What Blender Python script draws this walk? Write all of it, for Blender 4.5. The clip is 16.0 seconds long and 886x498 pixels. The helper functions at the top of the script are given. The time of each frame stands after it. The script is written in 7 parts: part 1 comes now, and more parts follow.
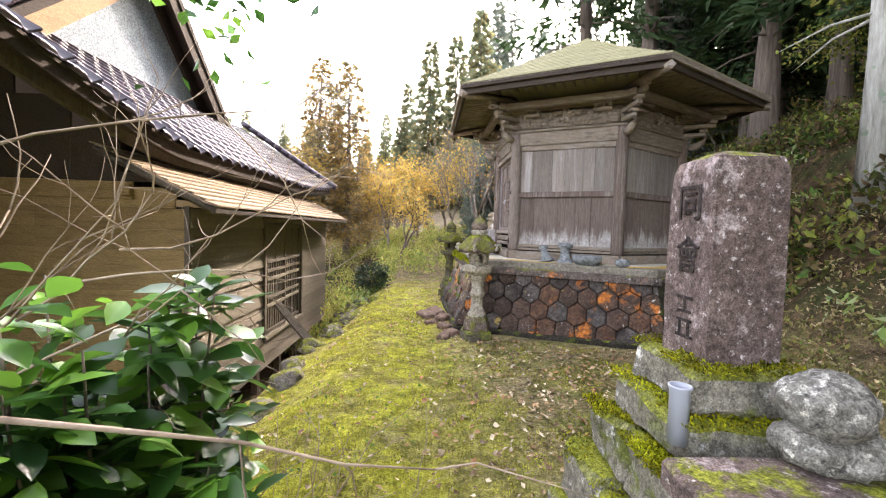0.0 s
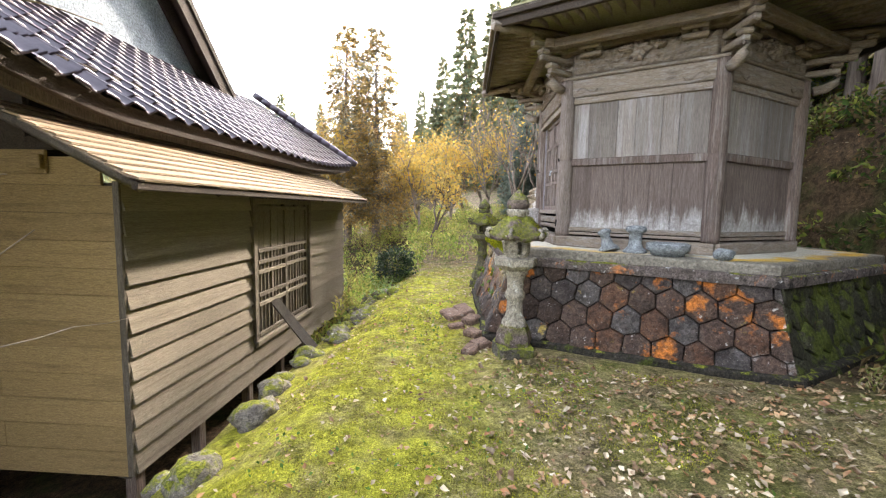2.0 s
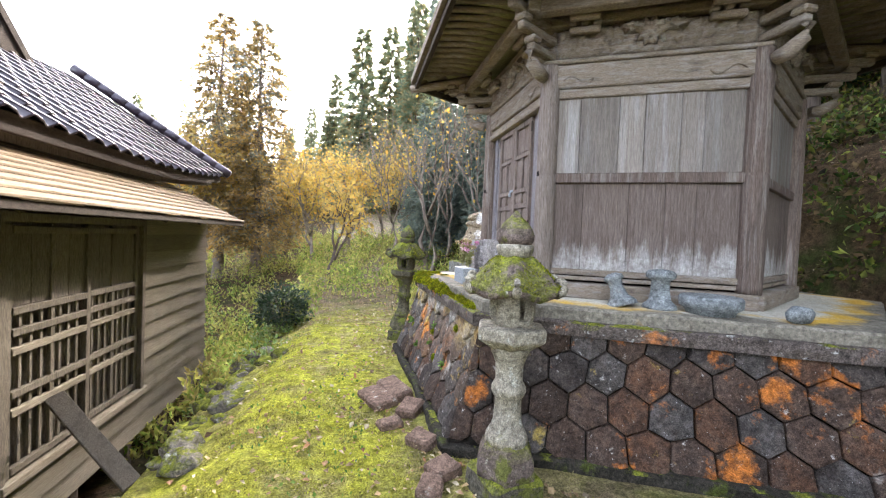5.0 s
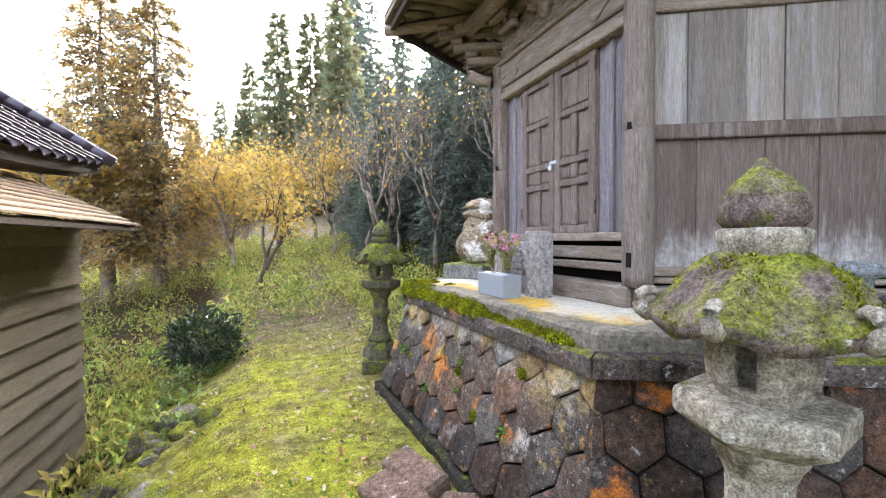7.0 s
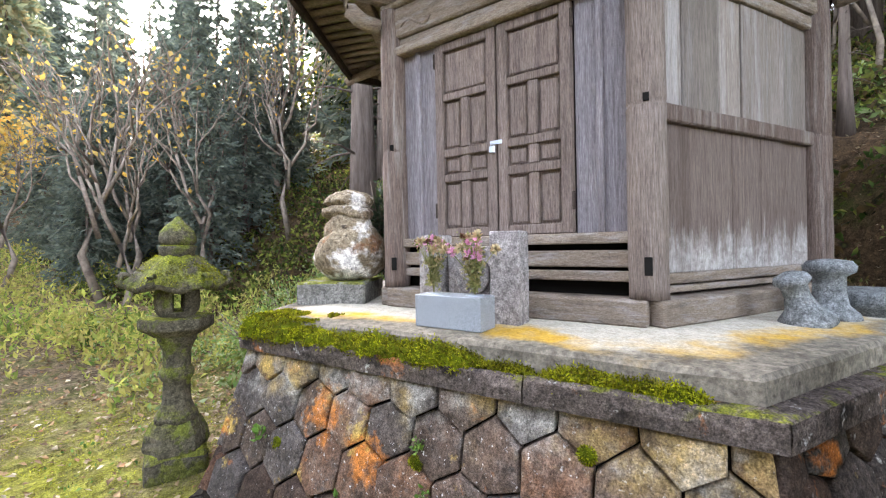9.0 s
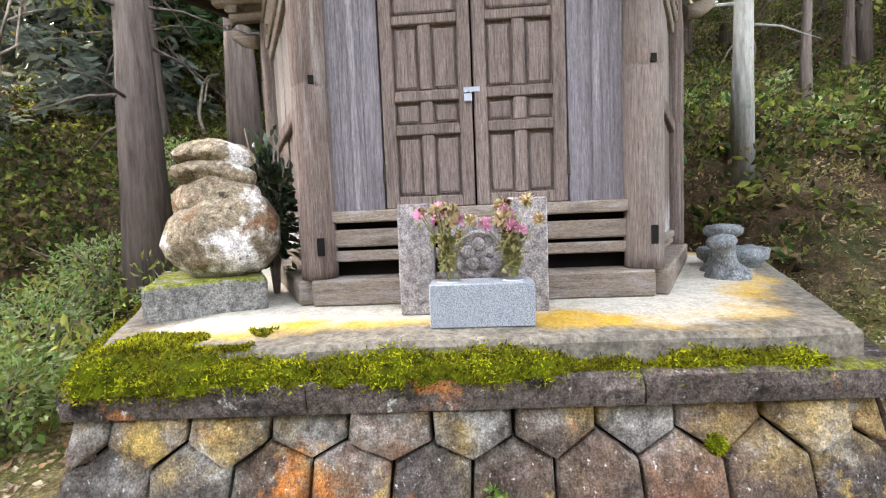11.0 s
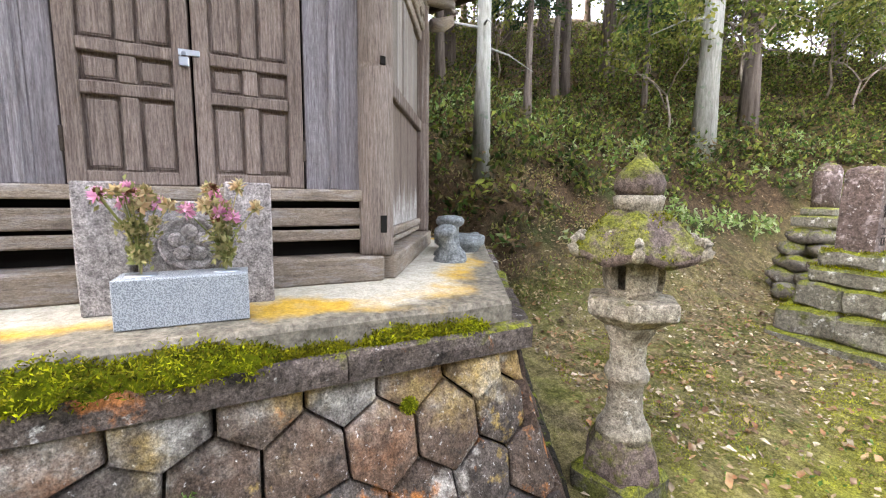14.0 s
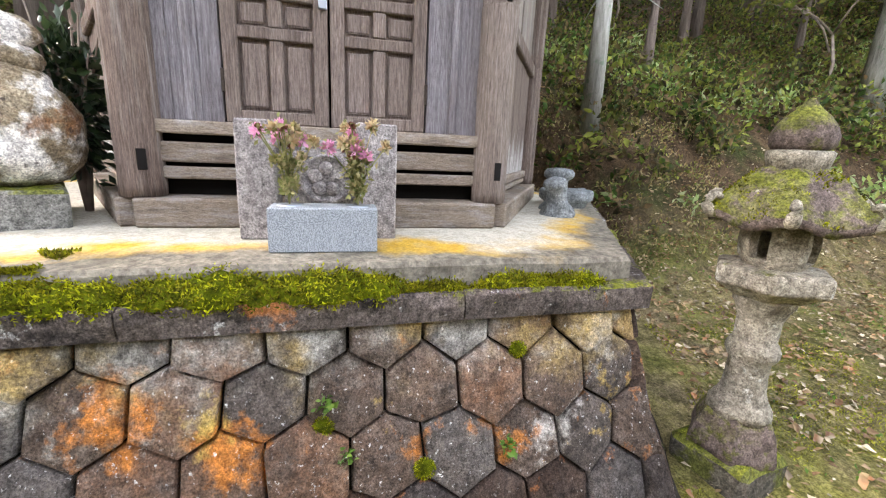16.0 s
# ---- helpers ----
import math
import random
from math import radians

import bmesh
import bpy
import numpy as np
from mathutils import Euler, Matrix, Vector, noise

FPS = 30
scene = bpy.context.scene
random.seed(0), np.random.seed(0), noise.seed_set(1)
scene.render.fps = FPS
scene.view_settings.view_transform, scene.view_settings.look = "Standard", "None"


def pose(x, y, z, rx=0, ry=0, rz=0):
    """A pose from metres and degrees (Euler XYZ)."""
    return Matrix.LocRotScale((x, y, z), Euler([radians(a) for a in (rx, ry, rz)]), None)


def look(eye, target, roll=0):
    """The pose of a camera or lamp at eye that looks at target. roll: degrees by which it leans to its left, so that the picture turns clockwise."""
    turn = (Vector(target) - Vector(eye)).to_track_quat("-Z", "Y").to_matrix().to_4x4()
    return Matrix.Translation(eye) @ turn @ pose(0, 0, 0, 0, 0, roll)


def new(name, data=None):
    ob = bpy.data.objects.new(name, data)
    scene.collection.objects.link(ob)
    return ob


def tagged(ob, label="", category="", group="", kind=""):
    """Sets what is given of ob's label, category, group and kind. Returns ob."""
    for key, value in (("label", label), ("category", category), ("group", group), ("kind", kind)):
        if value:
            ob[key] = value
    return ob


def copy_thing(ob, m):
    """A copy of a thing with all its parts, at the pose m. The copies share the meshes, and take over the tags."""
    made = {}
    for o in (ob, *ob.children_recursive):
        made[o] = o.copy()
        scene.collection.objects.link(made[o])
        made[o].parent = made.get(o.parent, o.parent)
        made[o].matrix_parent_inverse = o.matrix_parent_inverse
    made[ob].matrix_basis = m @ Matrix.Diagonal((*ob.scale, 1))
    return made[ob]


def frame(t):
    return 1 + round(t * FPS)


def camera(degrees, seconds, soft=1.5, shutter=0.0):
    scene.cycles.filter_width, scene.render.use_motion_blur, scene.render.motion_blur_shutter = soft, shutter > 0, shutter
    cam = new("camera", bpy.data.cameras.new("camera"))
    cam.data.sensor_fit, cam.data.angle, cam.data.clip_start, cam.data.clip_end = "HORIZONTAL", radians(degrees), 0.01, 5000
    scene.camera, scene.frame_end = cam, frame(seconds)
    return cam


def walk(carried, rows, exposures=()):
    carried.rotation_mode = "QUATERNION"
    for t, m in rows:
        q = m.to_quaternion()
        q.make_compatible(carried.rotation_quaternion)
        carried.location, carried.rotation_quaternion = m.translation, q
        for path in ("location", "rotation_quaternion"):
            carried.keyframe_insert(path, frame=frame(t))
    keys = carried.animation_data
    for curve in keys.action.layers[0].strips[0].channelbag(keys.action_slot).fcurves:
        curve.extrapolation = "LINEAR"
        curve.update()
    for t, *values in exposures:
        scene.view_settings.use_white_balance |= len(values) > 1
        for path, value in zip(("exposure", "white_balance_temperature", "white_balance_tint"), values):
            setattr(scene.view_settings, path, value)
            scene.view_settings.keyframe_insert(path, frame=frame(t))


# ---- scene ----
cam = camera(94.3, 16.0, soft=1.15)
METRES, EYE, TILT, LEAN, TURN = 8.8, 1.6, 0.0, 0.0, -2.2
ROWS = [
    (0.0, 0.0, 0.0, 0.0, 0.09, -2.74, -1.85),
    (0.5, 0.0116, 0.0442, 0.0014, 4.01, -1.54, -1.54),
    (1.0, 0.0139, 0.0887, -0.0001, 5.03, -1.21, -0.59),
    (1.5, 0.0182, 0.1323, -0.0015, 3.75, -2.43, -1.58),
    (2.0, 0.016, 0.1673, -0.0005, 5.46, -5.56, -1.16),
    (2.5, 0.0061, 0.2013, -0.0005, 4.66, -4.47, 1.43),
    (3.0, 0.0024, 0.2385, -0.0022, 3.67, -3.62, -0.14),
    (3.5, -0.0007, 0.2719, -0.0009, -1.49, -3.4, -1.8),
    (4.0, -0.0163, 0.306, 0.0035, -6.26, -1.94, -2.06),
    (6.5, -0.0749, 0.5254, -0.0004, -14.86, -1.42, -1.07),
    (7.0, -0.0919, 0.5727, -0.0022, -19.97, -1.41, 0.31),
    (7.5, -0.107, 0.6209, -0.0031, -25.76, -1.95, 0.84),
    (8.0, -0.1237, 0.6651, -0.0064, -36.02, -1.18, 0.59),
    (10.5, -0.1083, 0.8681, -0.001, -76.48, -2.7, 2.67),
    (11.0, -0.1049, 0.8888, -0.0055, -84.72, -3.96, 2.4),
    (11.5, -0.0986, 0.8892, -0.0183, -87.19, -4.41, 1.21),
    (12.0, -0.1069, 0.8875, -0.0056, -88.96, -3.62, 0.38),
    (12.5, -0.1128, 0.8864, -0.0002, -91.21, -2.73, -0.26),
    (13.0, -0.1124, 0.8812, -0.0002, -95.27, -2.64, -0.71),
    (13.5, -0.1099, 0.8706, -0.0006, -105.01, -4.26, -0.59),
    (14.0, -0.1116, 0.8601, -0.0021, -113.26, -7.01, -0.69),
    (14.5, -0.113, 0.8578, -0.004, -116.24, -9.05, -1.2),
    (15.0, -0.1132, 0.8606, -0.0044, -113.87, -10.14, -1.8),
    (15.5, -0.1116, 0.8672, -0.0052, -107.91, -11.53, -2.37),
    (16.0, -0.109, 0.8736, -0.0068, -100.73, -13.49, -2.61),
]
walk(cam, [(t, pose(0, 0, EYE, TILT, LEAN, TURN) @ pose(METRES * x, METRES * y, METRES * z, 90 + pitch, roll, yaw)) for t, x, y, z, yaw, pitch, roll in ROWS],
     exposures=[(0.0, 3.74, 6950, 20), (3.0, 3.82, 6650, 14), (7.0, 3.82, 6350, 16), (11.0, 4.1, 6900, 16), (16.0, 4.0, 7000, 16)])

# ---- world and sun ----
SUN_AZ, SUN_EL = 21.0, 27.0
world = bpy.data.worlds.new("sky")
scene.world = world
world.use_nodes = True
wn = world.node_tree
sky = wn.nodes.new("ShaderNodeTexSky")
sky.sky_type = "NISHITA"
sky.sun_disc = False
sky.sun_elevation, sky.sun_rotation = radians(SUN_EL), radians(SUN_AZ)
sky.air_density, sky.dust_density, sky.ozone_density = 1.0, 2.5, 1.0
wn.nodes["Background"].inputs["Strength"].default_value = 0.15
haze = wn.nodes.new("ShaderNodeHueSaturation")
haze.inputs["Saturation"].default_value = 0.5
wn.links.new(sky.outputs["Color"], haze.inputs["Color"])
wn.links.new(haze.outputs["Color"], wn.nodes["Background"].inputs["Color"])
sun = new("sun", bpy.data.lights.new("sun", "SUN"))
sun.data.energy, sun.data.angle, sun.data.color = 1.15, radians(2.0), (1.0, 0.93, 0.82)
sun_way = Vector((math.sin(radians(SUN_AZ)) * math.cos(radians(SUN_EL)), math.cos(radians(SUN_AZ)) * math.cos(radians(SUN_EL)), math.sin(radians(SUN_EL))))
sun.matrix_world = look(tuple(sun_way * 60), (0, 0, 0))

# ---- materials ----


def nodes_of(name, rough=0.8, metal=0.0):
    m = bpy.data.materials.new(name)
    m.use_nodes = True
    nt = m.node_tree
    b = nt.nodes["Principled BSDF"]
    b.inputs["Roughness"].default_value, b.inputs["Metallic"].default_value = rough, metal
    b.inputs["Specular IOR Level"].default_value = 0.12 if rough >= 0.6 else 0.5
    return m, nt, b


def coords(nt, stretch=(1, 1, 1), local=False):
    mp = nt.nodes.new("ShaderNodeMapping")
    mp.inputs["Scale"].default_value = stretch
    if local:
        nt.links.new(nt.nodes.new("ShaderNodeTexCoord").outputs["Object"], mp.inputs["Vector"])
    else:
        nt.links.new(nt.nodes.new("ShaderNodeNewGeometry").outputs["Position"], mp.inputs["Vector"])
    return mp.outputs["Vector"]


def noise_at(nt, vec, scale, detail=6, rough=0.6, lo=0.3, hi=0.7):
    n = nt.nodes.new("ShaderNodeTexNoise")
    n.inputs["Scale"].default_value, n.inputs["Detail"].default_value, n.inputs["Roughness"].default_value = scale, detail, rough
    nt.links.new(vec, n.inputs["Vector"])
    r = nt.nodes.new("ShaderNodeMapRange")
    r.inputs["From Min"].default_value, r.inputs["From Max"].default_value = lo, hi
    nt.links.new(n.outputs["Fac"], r.inputs["Value"])
    return r.outputs["Result"]


def mixed(nt, fac, a, b):
    x = nt.nodes.new("ShaderNodeMix")
    x.data_type = "RGBA"
    if isinstance(fac, float):
        x.inputs["Factor"].default_value = fac
    else:
        nt.links.new(fac, x.inputs["Factor"])
    for sock, v in (("A", a), ("B", b)):
        s = [i for i in x.inputs if i.name == sock and i.type == "RGBA"][0]
        if isinstance(v, tuple):
            s.default_value = (*v, 1)
        else:
            nt.links.new(v, s)
    return [o for o in x.outputs if o.type == "RGBA"][0]


def sums(nt, op, a, b):
    x = nt.nodes.new("ShaderNodeMath")
    x.operation = op
    for i, v in enumerate((a, b)):
        if isinstance(v, (int, float)):
            x.inputs[i].default_value = v
        else:
            nt.links.new(v, x.inputs[i])
    return x.outputs["Value"]


def bumped(nt, b, height, strength=0.4, dist=0.01):
    x = nt.nodes.new("ShaderNodeBump")
    x.inputs["Strength"].default_value, x.inputs["Distance"].default_value = strength, dist
    nt.links.new(height, x.inputs["Height"])
    nt.links.new(x.outputs["Normal"], b.inputs["Normal"])


def gritty(nt, col, v, scale, depth=0.5, detail=4):
    """Fine salt-and-pepper variation, multiplied over a colour."""
    g = noise_at(nt, v, scale, detail, 0.8, 0.36, 0.64)
    r = nt.nodes.new("ShaderNodeMapRange")
    r.inputs["To Min"].default_value, r.inputs["To Max"].default_value = 1 - depth, 1 + depth * 1.15
    nt.links.new(g, r.inputs["Value"])
    x = nt.nodes.new("ShaderNodeVectorMath")
    x.operation = "MULTIPLY"
    nt.links.new(col, x.inputs[0])
    nt.links.new(r.outputs["Result"], x.inputs[1])
    return x.outputs["Vector"]


def object_random(nt):
    return nt.nodes.new("ShaderNodeObjectInfo").outputs["Random"]


def island_random(nt):
    return nt.nodes.new("ShaderNodeNewGeometry").outputs["Random Per Island"]


def wood(name, dark, light, stretch, stain=(0.06, 0.05, 0.045), pale=None, rough=0.85, by_object=0.25, stain_lo=0.52, bloom=None):
    """Weathered boards: fine grain along the stretch, broad stains, and a paler bleaching where given."""
    m, nt, b = nodes_of(name, rough)
    v = coords(nt, stretch)
    grain = noise_at(nt, v, 9, 9, 0.75, 0.36, 0.66)
    col = mixed(nt, grain, dark, light)
    broad = noise_at(nt, coords(nt, tuple(s * 0.35 for s in stretch)), 3.0, 4, 0.6, stain_lo, 0.8)
    col = mixed(nt, sums(nt, "MULTIPLY", broad, 0.8), col, stain)
    if pale:
        p = noise_at(nt, coords(nt, tuple(s * 0.3 for s in stretch)), 4.3, 6, 0.7, 0.50, 0.66)
        col = mixed(nt, sums(nt, "MULTIPLY", p, 0.7), col, pale)
    if bloom:
        sep = nt.nodes.new("ShaderNodeSeparateXYZ")
        nt.links.new(coords(nt), sep.inputs["Vector"])
        low = nt.nodes.new("ShaderNodeMapRange")
        low.inputs["From Min"].default_value, low.inputs["From Max"].default_value = bloom[0], bloom[1]
        nt.links.new(sums(nt, "SUBTRACT", sep.outputs["Z"], sums(nt, "MULTIPLY", noise_at(nt, coords(nt, (3.4, 3.4, 0.55)), 2.2, 7, 0.72, 0.12, 0.88), 0.75)), low.inputs["Value"])
        col = mixed(nt, low.outputs["Result"], mixed(nt, noise_at(nt, coords(nt), 22, 6, 0.7), (0.24, 0.22, 0.2), (0.62, 0.60, 0.57)), col)
    if by_object:
        r = object_random(nt)
        col = mixed(nt, sums(nt, "MULTIPLY", r, by_object), col, tuple(c * 0.45 for c in dark))
    col = gritty(nt, col, coords(nt, tuple(min(6.0, q) for q in stretch)), 34, 0.26, 6)
    nt.links.new(col, b.inputs["Base Color"])
    bumped(nt, b, grain, 0.6, 0.006)
    return m


def stone(name, dark, light, lichens=(), scale=6.0, rough=0.92, by_object=None, moss=0.0, bump=0.6, wash=None):
    """Rock: mottled at two scales, with lichen patches (colour, noise scale, threshold), and moss on what looks up."""
    m, nt, b = nodes_of(name, rough)
    v = coords(nt)
    fine = noise_at(nt, v, scale * 8, 8, 0.75, 0.34, 0.68)
    broad = noise_at(nt, v, scale, 5, 0.6, 0.3, 0.7)
    col = mixed(nt, fine, dark, light)
    col = mixed(nt, sums(nt, "MULTIPLY", broad, 0.6), col, tuple(c * 0.5 for c in dark))
    if by_object:
        ramp_c = nt.nodes.new("ShaderNodeValToRGB")
        ramp_c.color_ramp.interpolation = "CONSTANT"
        tones = (by_object, tuple(c * 0.55 for c in by_object), (0.15, 0.14, 0.13), (by_object[0] * 1.35, by_object[1] * 1.05, by_object[2] * 0.8), (0.085, 0.075, 0.07), tuple(c * 0.8 for c in by_object))
        while len(ramp_c.color_ramp.elements) < len(tones):
            ramp_c.color_ramp.elements.new(0.5)
        for i, c in enumerate(tones):
            ramp_c.color_ramp.elements[i].position, ramp_c.color_ramp.elements[i].color = i / len(tones), (*c, 1)
        nt.links.new(object_random(nt), ramp_c.inputs["Fac"])
        col = mixed(nt, sums(nt, "MULTIPLY", noise_at(nt, v, scale * 1.6, 6, 0.7, 0.28, 0.68), 0.8), col, ramp_c.outputs["Color"])
        pits = noise_at(nt, v, scale * 5, 8, 0.8, 0.56, 0.66)
        col = mixed(nt, sums(nt, "MULTIPLY", pits, 0.7), col, tuple(c * 0.5 for c in dark))
        col = mixed(nt, sums(nt, "MULTIPLY", broad, 0.45), col, tuple(c * 0.45 for c in dark))
    for k, (c, sc, lo) in enumerate(lichens):
        shift = nt.nodes.new("ShaderNodeVectorMath")
        shift.inputs[1].default_value = (7.3 * (k + 1), 3.1 * k, 5.7 * k)
        nt.links.new(v, shift.inputs[0])
        f = noise_at(nt, shift.outputs["Vector"], sc, 7, 0.65, lo, lo + 0.07)
        col = mixed(nt, sums(nt, "MULTIPLY", f, 0.85), col, c)
    if wash:
        # lime and ochre lichen run down from the rim
        sep = nt.nodes.new("ShaderNodeSeparateXYZ")
        nt.links.new(v, sep.inputs["Vector"])
        run = nt.nodes.new("ShaderNodeMapRange")
        run.inputs["From Min"].default_value, run.inputs["From Max"].default_value = wash
        nt.links.new(sums(nt, "ADD", sep.outputs["Z"], sums(nt, "MULTIPLY", sums(nt, "SUBTRACT", noise_at(nt, v, 3.2, 7, 0.68, 0.2, 0.8), 0.5), 0.6)), run.inputs["Value"])
        lime = mixed(nt, noise_at(nt, v, 9, 7, 0.7), (0.30, 0.28, 0.24), (0.64, 0.62, 0.56))
        lime = mixed(nt, sums(nt, "MULTIPLY", noise_at(nt, v, 2.3, 6, 0.6, 0.46, 0.56), 0.8), lime, (0.50, 0.33, 0.07))
        col = mixed(nt, sums(nt, "MULTIPLY", run.outputs["Result"], sums(nt, "ADD", sums(nt, "MULTIPLY", noise_at(nt, v, 4.1, 6, 0.7, 0.40, 0.52), 0.72), 0.2)), col, lime)
    if moss:
        g = nt.nodes.new("ShaderNodeNewGeometry")
        sep = nt.nodes.new("ShaderNodeSeparateXYZ")
        nt.links.new(g.outputs["True Normal"], sep.inputs["Vector"])
        up = nt.nodes.new("ShaderNodeMapRange")
        up.inputs["From Min"].default_value, up.inputs["From Max"].default_value = 0.25, 0.8
        nt.links.new(sep.outputs["Z"], up.inputs["Value"])
        f = sums(nt, "MULTIPLY", up.outputs["Result"], noise_at(nt, v, 5.5, 6, 0.7, 0.62 - 0.3 * moss, 0.7 - 0.3 * moss))
        col = mixed(nt, f, col, mixed(nt, noise_at(nt, v, 60, 4, 0.7), (0.05, 0.065, 0.01), (0.24, 0.25, 0.03)))
    col = gritty(nt, gritty(nt, col, v, 130, 0.5), v, 26, 0.42)
    nt.links.new(col, b.inputs["Base Color"])
    bumped(nt, b, sums(nt, "ADD", sums(nt, "ADD", fine, broad), sums(nt, "MULTIPLY", noise_at(nt, v, 90, 5, 0.8), 0.5)), bump, 0.007)
    return m


def leafy(name, colours, rough=0.5, through_light=0.35, patch=0.0):
    """Leaves: one colour of the ramp per leaf, some light shining through; patch: how many drifts of one tone in a metre."""
    m, nt, b = nodes_of(name, rough)
    ramp = nt.nodes.new("ShaderNodeValToRGB")
    while len(ramp.color_ramp.elements) < len(colours):
        ramp.color_ramp.elements.new(0.5)
    for k, c in enumerate(colours):
        e = ramp.color_ramp.elements[k]
        e.position, e.color = k / max(1, len(colours) - 1), (*c, 1)
    f = sums(nt, "FRACT", sums(nt, "ADD", island_random(nt), object_random(nt)), 0)
    col = ramp.outputs["Color"]
    if patch:
        drift = noise_at(nt, coords(nt), patch, 4, 0.6, 0.3, 0.7)
        f = sums(nt, "FRACT", sums(nt, "ADD", sums(nt, "MULTIPLY", f, 0.55), sums(nt, "MULTIPLY", drift, 0.9)), 0)
        col = gritty(nt, col, coords(nt), patch * 2.3, 0.5)
    nt.links.new(f, ramp.inputs["Fac"])
    nt.links.new(col, b.inputs["Base Color"])
    t = nt.nodes.new("ShaderNodeBsdfTranslucent")
    nt.links.new(col, t.inputs["Color"])
    x = nt.nodes.new("ShaderNodeMixShader")
    x.inputs[0].default_value = through_light
    nt.links.new(b.outputs[0], x.inputs[1])
    nt.links.new(t.outputs[0], x.inputs[2])
    nt.links.new(x.outputs[0], nt.nodes["Material Output"].inputs["Surface"])
    return m


HALL_V = wood("bleached_board_upright", (0.20, 0.172, 0.145), (0.32, 0.285, 0.25), (9, 9, 0.5), stain=(0.085, 0.07, 0.062), pale=(0.42, 0.41, 0.40), by_object=0.55)
HALL_LOW = wood("limed_board_foot", (0.115, 0.088, 0.075), (0.235, 0.19, 0.16), (9, 9, 0.5), stain=(0.07, 0.05, 0.042), by_object=0.45, bloom=(1.08, 1.26))
HALL_X = wood("bleached_beam_level", (0.17, 0.135, 0.10), (0.36, 0.30, 0.235), (4, 4, 22), pale=(0.38, 0.36, 0.34))
DOOR_V = wood("door_board", (0.115, 0.085, 0.07), (0.31, 0.255, 0.22), (16, 16, 1.1), stain=(0.05, 0.04, 0.035))
PLANK_V = wood("grey_plank", (0.15, 0.135, 0.14), (0.35, 0.33, 0.34), (14, 14, 0.8), stain=(0.06, 0.045, 0.04))
PALEPOST = wood("bleached_post", (0.14, 0.11, 0.09), (0.36, 0.305, 0.265), (14, 14, 0.8), stain=(0.10, 0.075, 0.06))
POST_V = wood("worn_post", (0.085, 0.062, 0.05), (0.235, 0.18, 0.15), (18, 18, 0.9), pale=(0.34, 0.31, 0.28))
SIDING = wood("siding_board", (0.165, 0.142, 0.108), (0.30, 0.262, 0.20), (3, 0.7, 24), stain=(0.13, 0.105, 0.075), by_object=0.5)
SIDING_S = wood("south_siding_board", (0.245, 0.165, 0.075), (0.42, 0.295, 0.14), (1.2, 10, 16), stain=(0.13, 0.09, 0.05))
AWNING = wood("awning_board", (0.21, 0.155, 0.10), (0.37, 0.285, 0.19), (10, 1.1, 10), stain=(0.15, 0.11, 0.07))
FRAME_W = wood("dark_window_wood", (0.085, 0.072, 0.058), (0.21, 0.18, 0.14), (14, 14, 1.5))
BARGE = wood("bargeboard_wood", (0.30, 0.19, 0.10), (0.48, 0.33, 0.2), (6, 1.5, 6))
# dark timber, whose tone also paints the shade under the temple eaves
DARKWOOD = wood("dark_timber_with_shade", (0.035, 0.028, 0.022), (0.09, 0.07, 0.055), (8, 3, 8))
ROOF_BOARD = wood("roof_board", (0.20, 0.19, 0.10), (0.38, 0.36, 0.22), (5, 5, 5), stain=(0.16, 0.17, 0.06))
WALLSTONE = stone("podium_stone", (0.026, 0.021, 0.018), (0.15, 0.115, 0.095), (((0.34, 0.32, 0.29), 2.1, 0.62), ((0.50, 0.165, 0.03), 2.7, 0.575), ((0.42, 0.30, 0.07), 3.3, 0.64), ((0.52, 0.50, 0.46), 11.0, 0.64), ((0.62, 0.61, 0.58), 46.0, 0.65)), 5, by_object=(0.13, 0.08, 0.055), bump=0.9)
TOPSTONE = stone("limed_top_stone", (0.06, 0.048, 0.04), (0.28, 0.23, 0.19), (((0.50, 0.47, 0.42), 2.6, 0.60), ((0.55, 0.20, 0.04), 3.1, 0.58), ((0.55, 0.38, 0.10), 3.6, 0.60), ((0.10, 0.085, 0.075), 12.0, 0.6), ((0.70, 0.69, 0.66), 46.0, 0.615)), 5, by_object=(0.20, 0.13, 0.09), bump=0.9, wash=(0.70, 1.0))
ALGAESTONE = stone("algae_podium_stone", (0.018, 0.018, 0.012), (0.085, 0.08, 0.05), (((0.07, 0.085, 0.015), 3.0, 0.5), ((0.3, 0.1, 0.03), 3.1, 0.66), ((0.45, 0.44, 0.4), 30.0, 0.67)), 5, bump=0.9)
JOINT = stone("joint_earth", (0.012, 0.010, 0.008), (0.045, 0.038, 0.03), (), 12)
COPING = stone("coping_stone", (0.06, 0.048, 0.042), (0.26, 0.215, 0.185), (((0.025, 0.022, 0.02), 4.2, 0.56), ((0.5, 0.19, 0.06), 3.4, 0.6), ((0.6, 0.6, 0.57), 14.0, 0.62)), 7, moss=0.35, bump=0.9)
DARKFOOT = stone("damp_footing_stone", (0.016, 0.015, 0.012), (0.075, 0.065, 0.05), (((0.06, 0.075, 0.012), 4.0, 0.56), ((0.4, 0.39, 0.36), 40.0, 0.68)), 6, moss=0.25)
# mossier lantern stone, darkened to hold the shade of a backlit side
SHADELANTERN = stone("shaded_lantern_stone", (0.05, 0.045, 0.03), (0.19, 0.17, 0.12), (((0.10, 0.12, 0.02), 5.0, 0.5),), 7, moss=0.6)
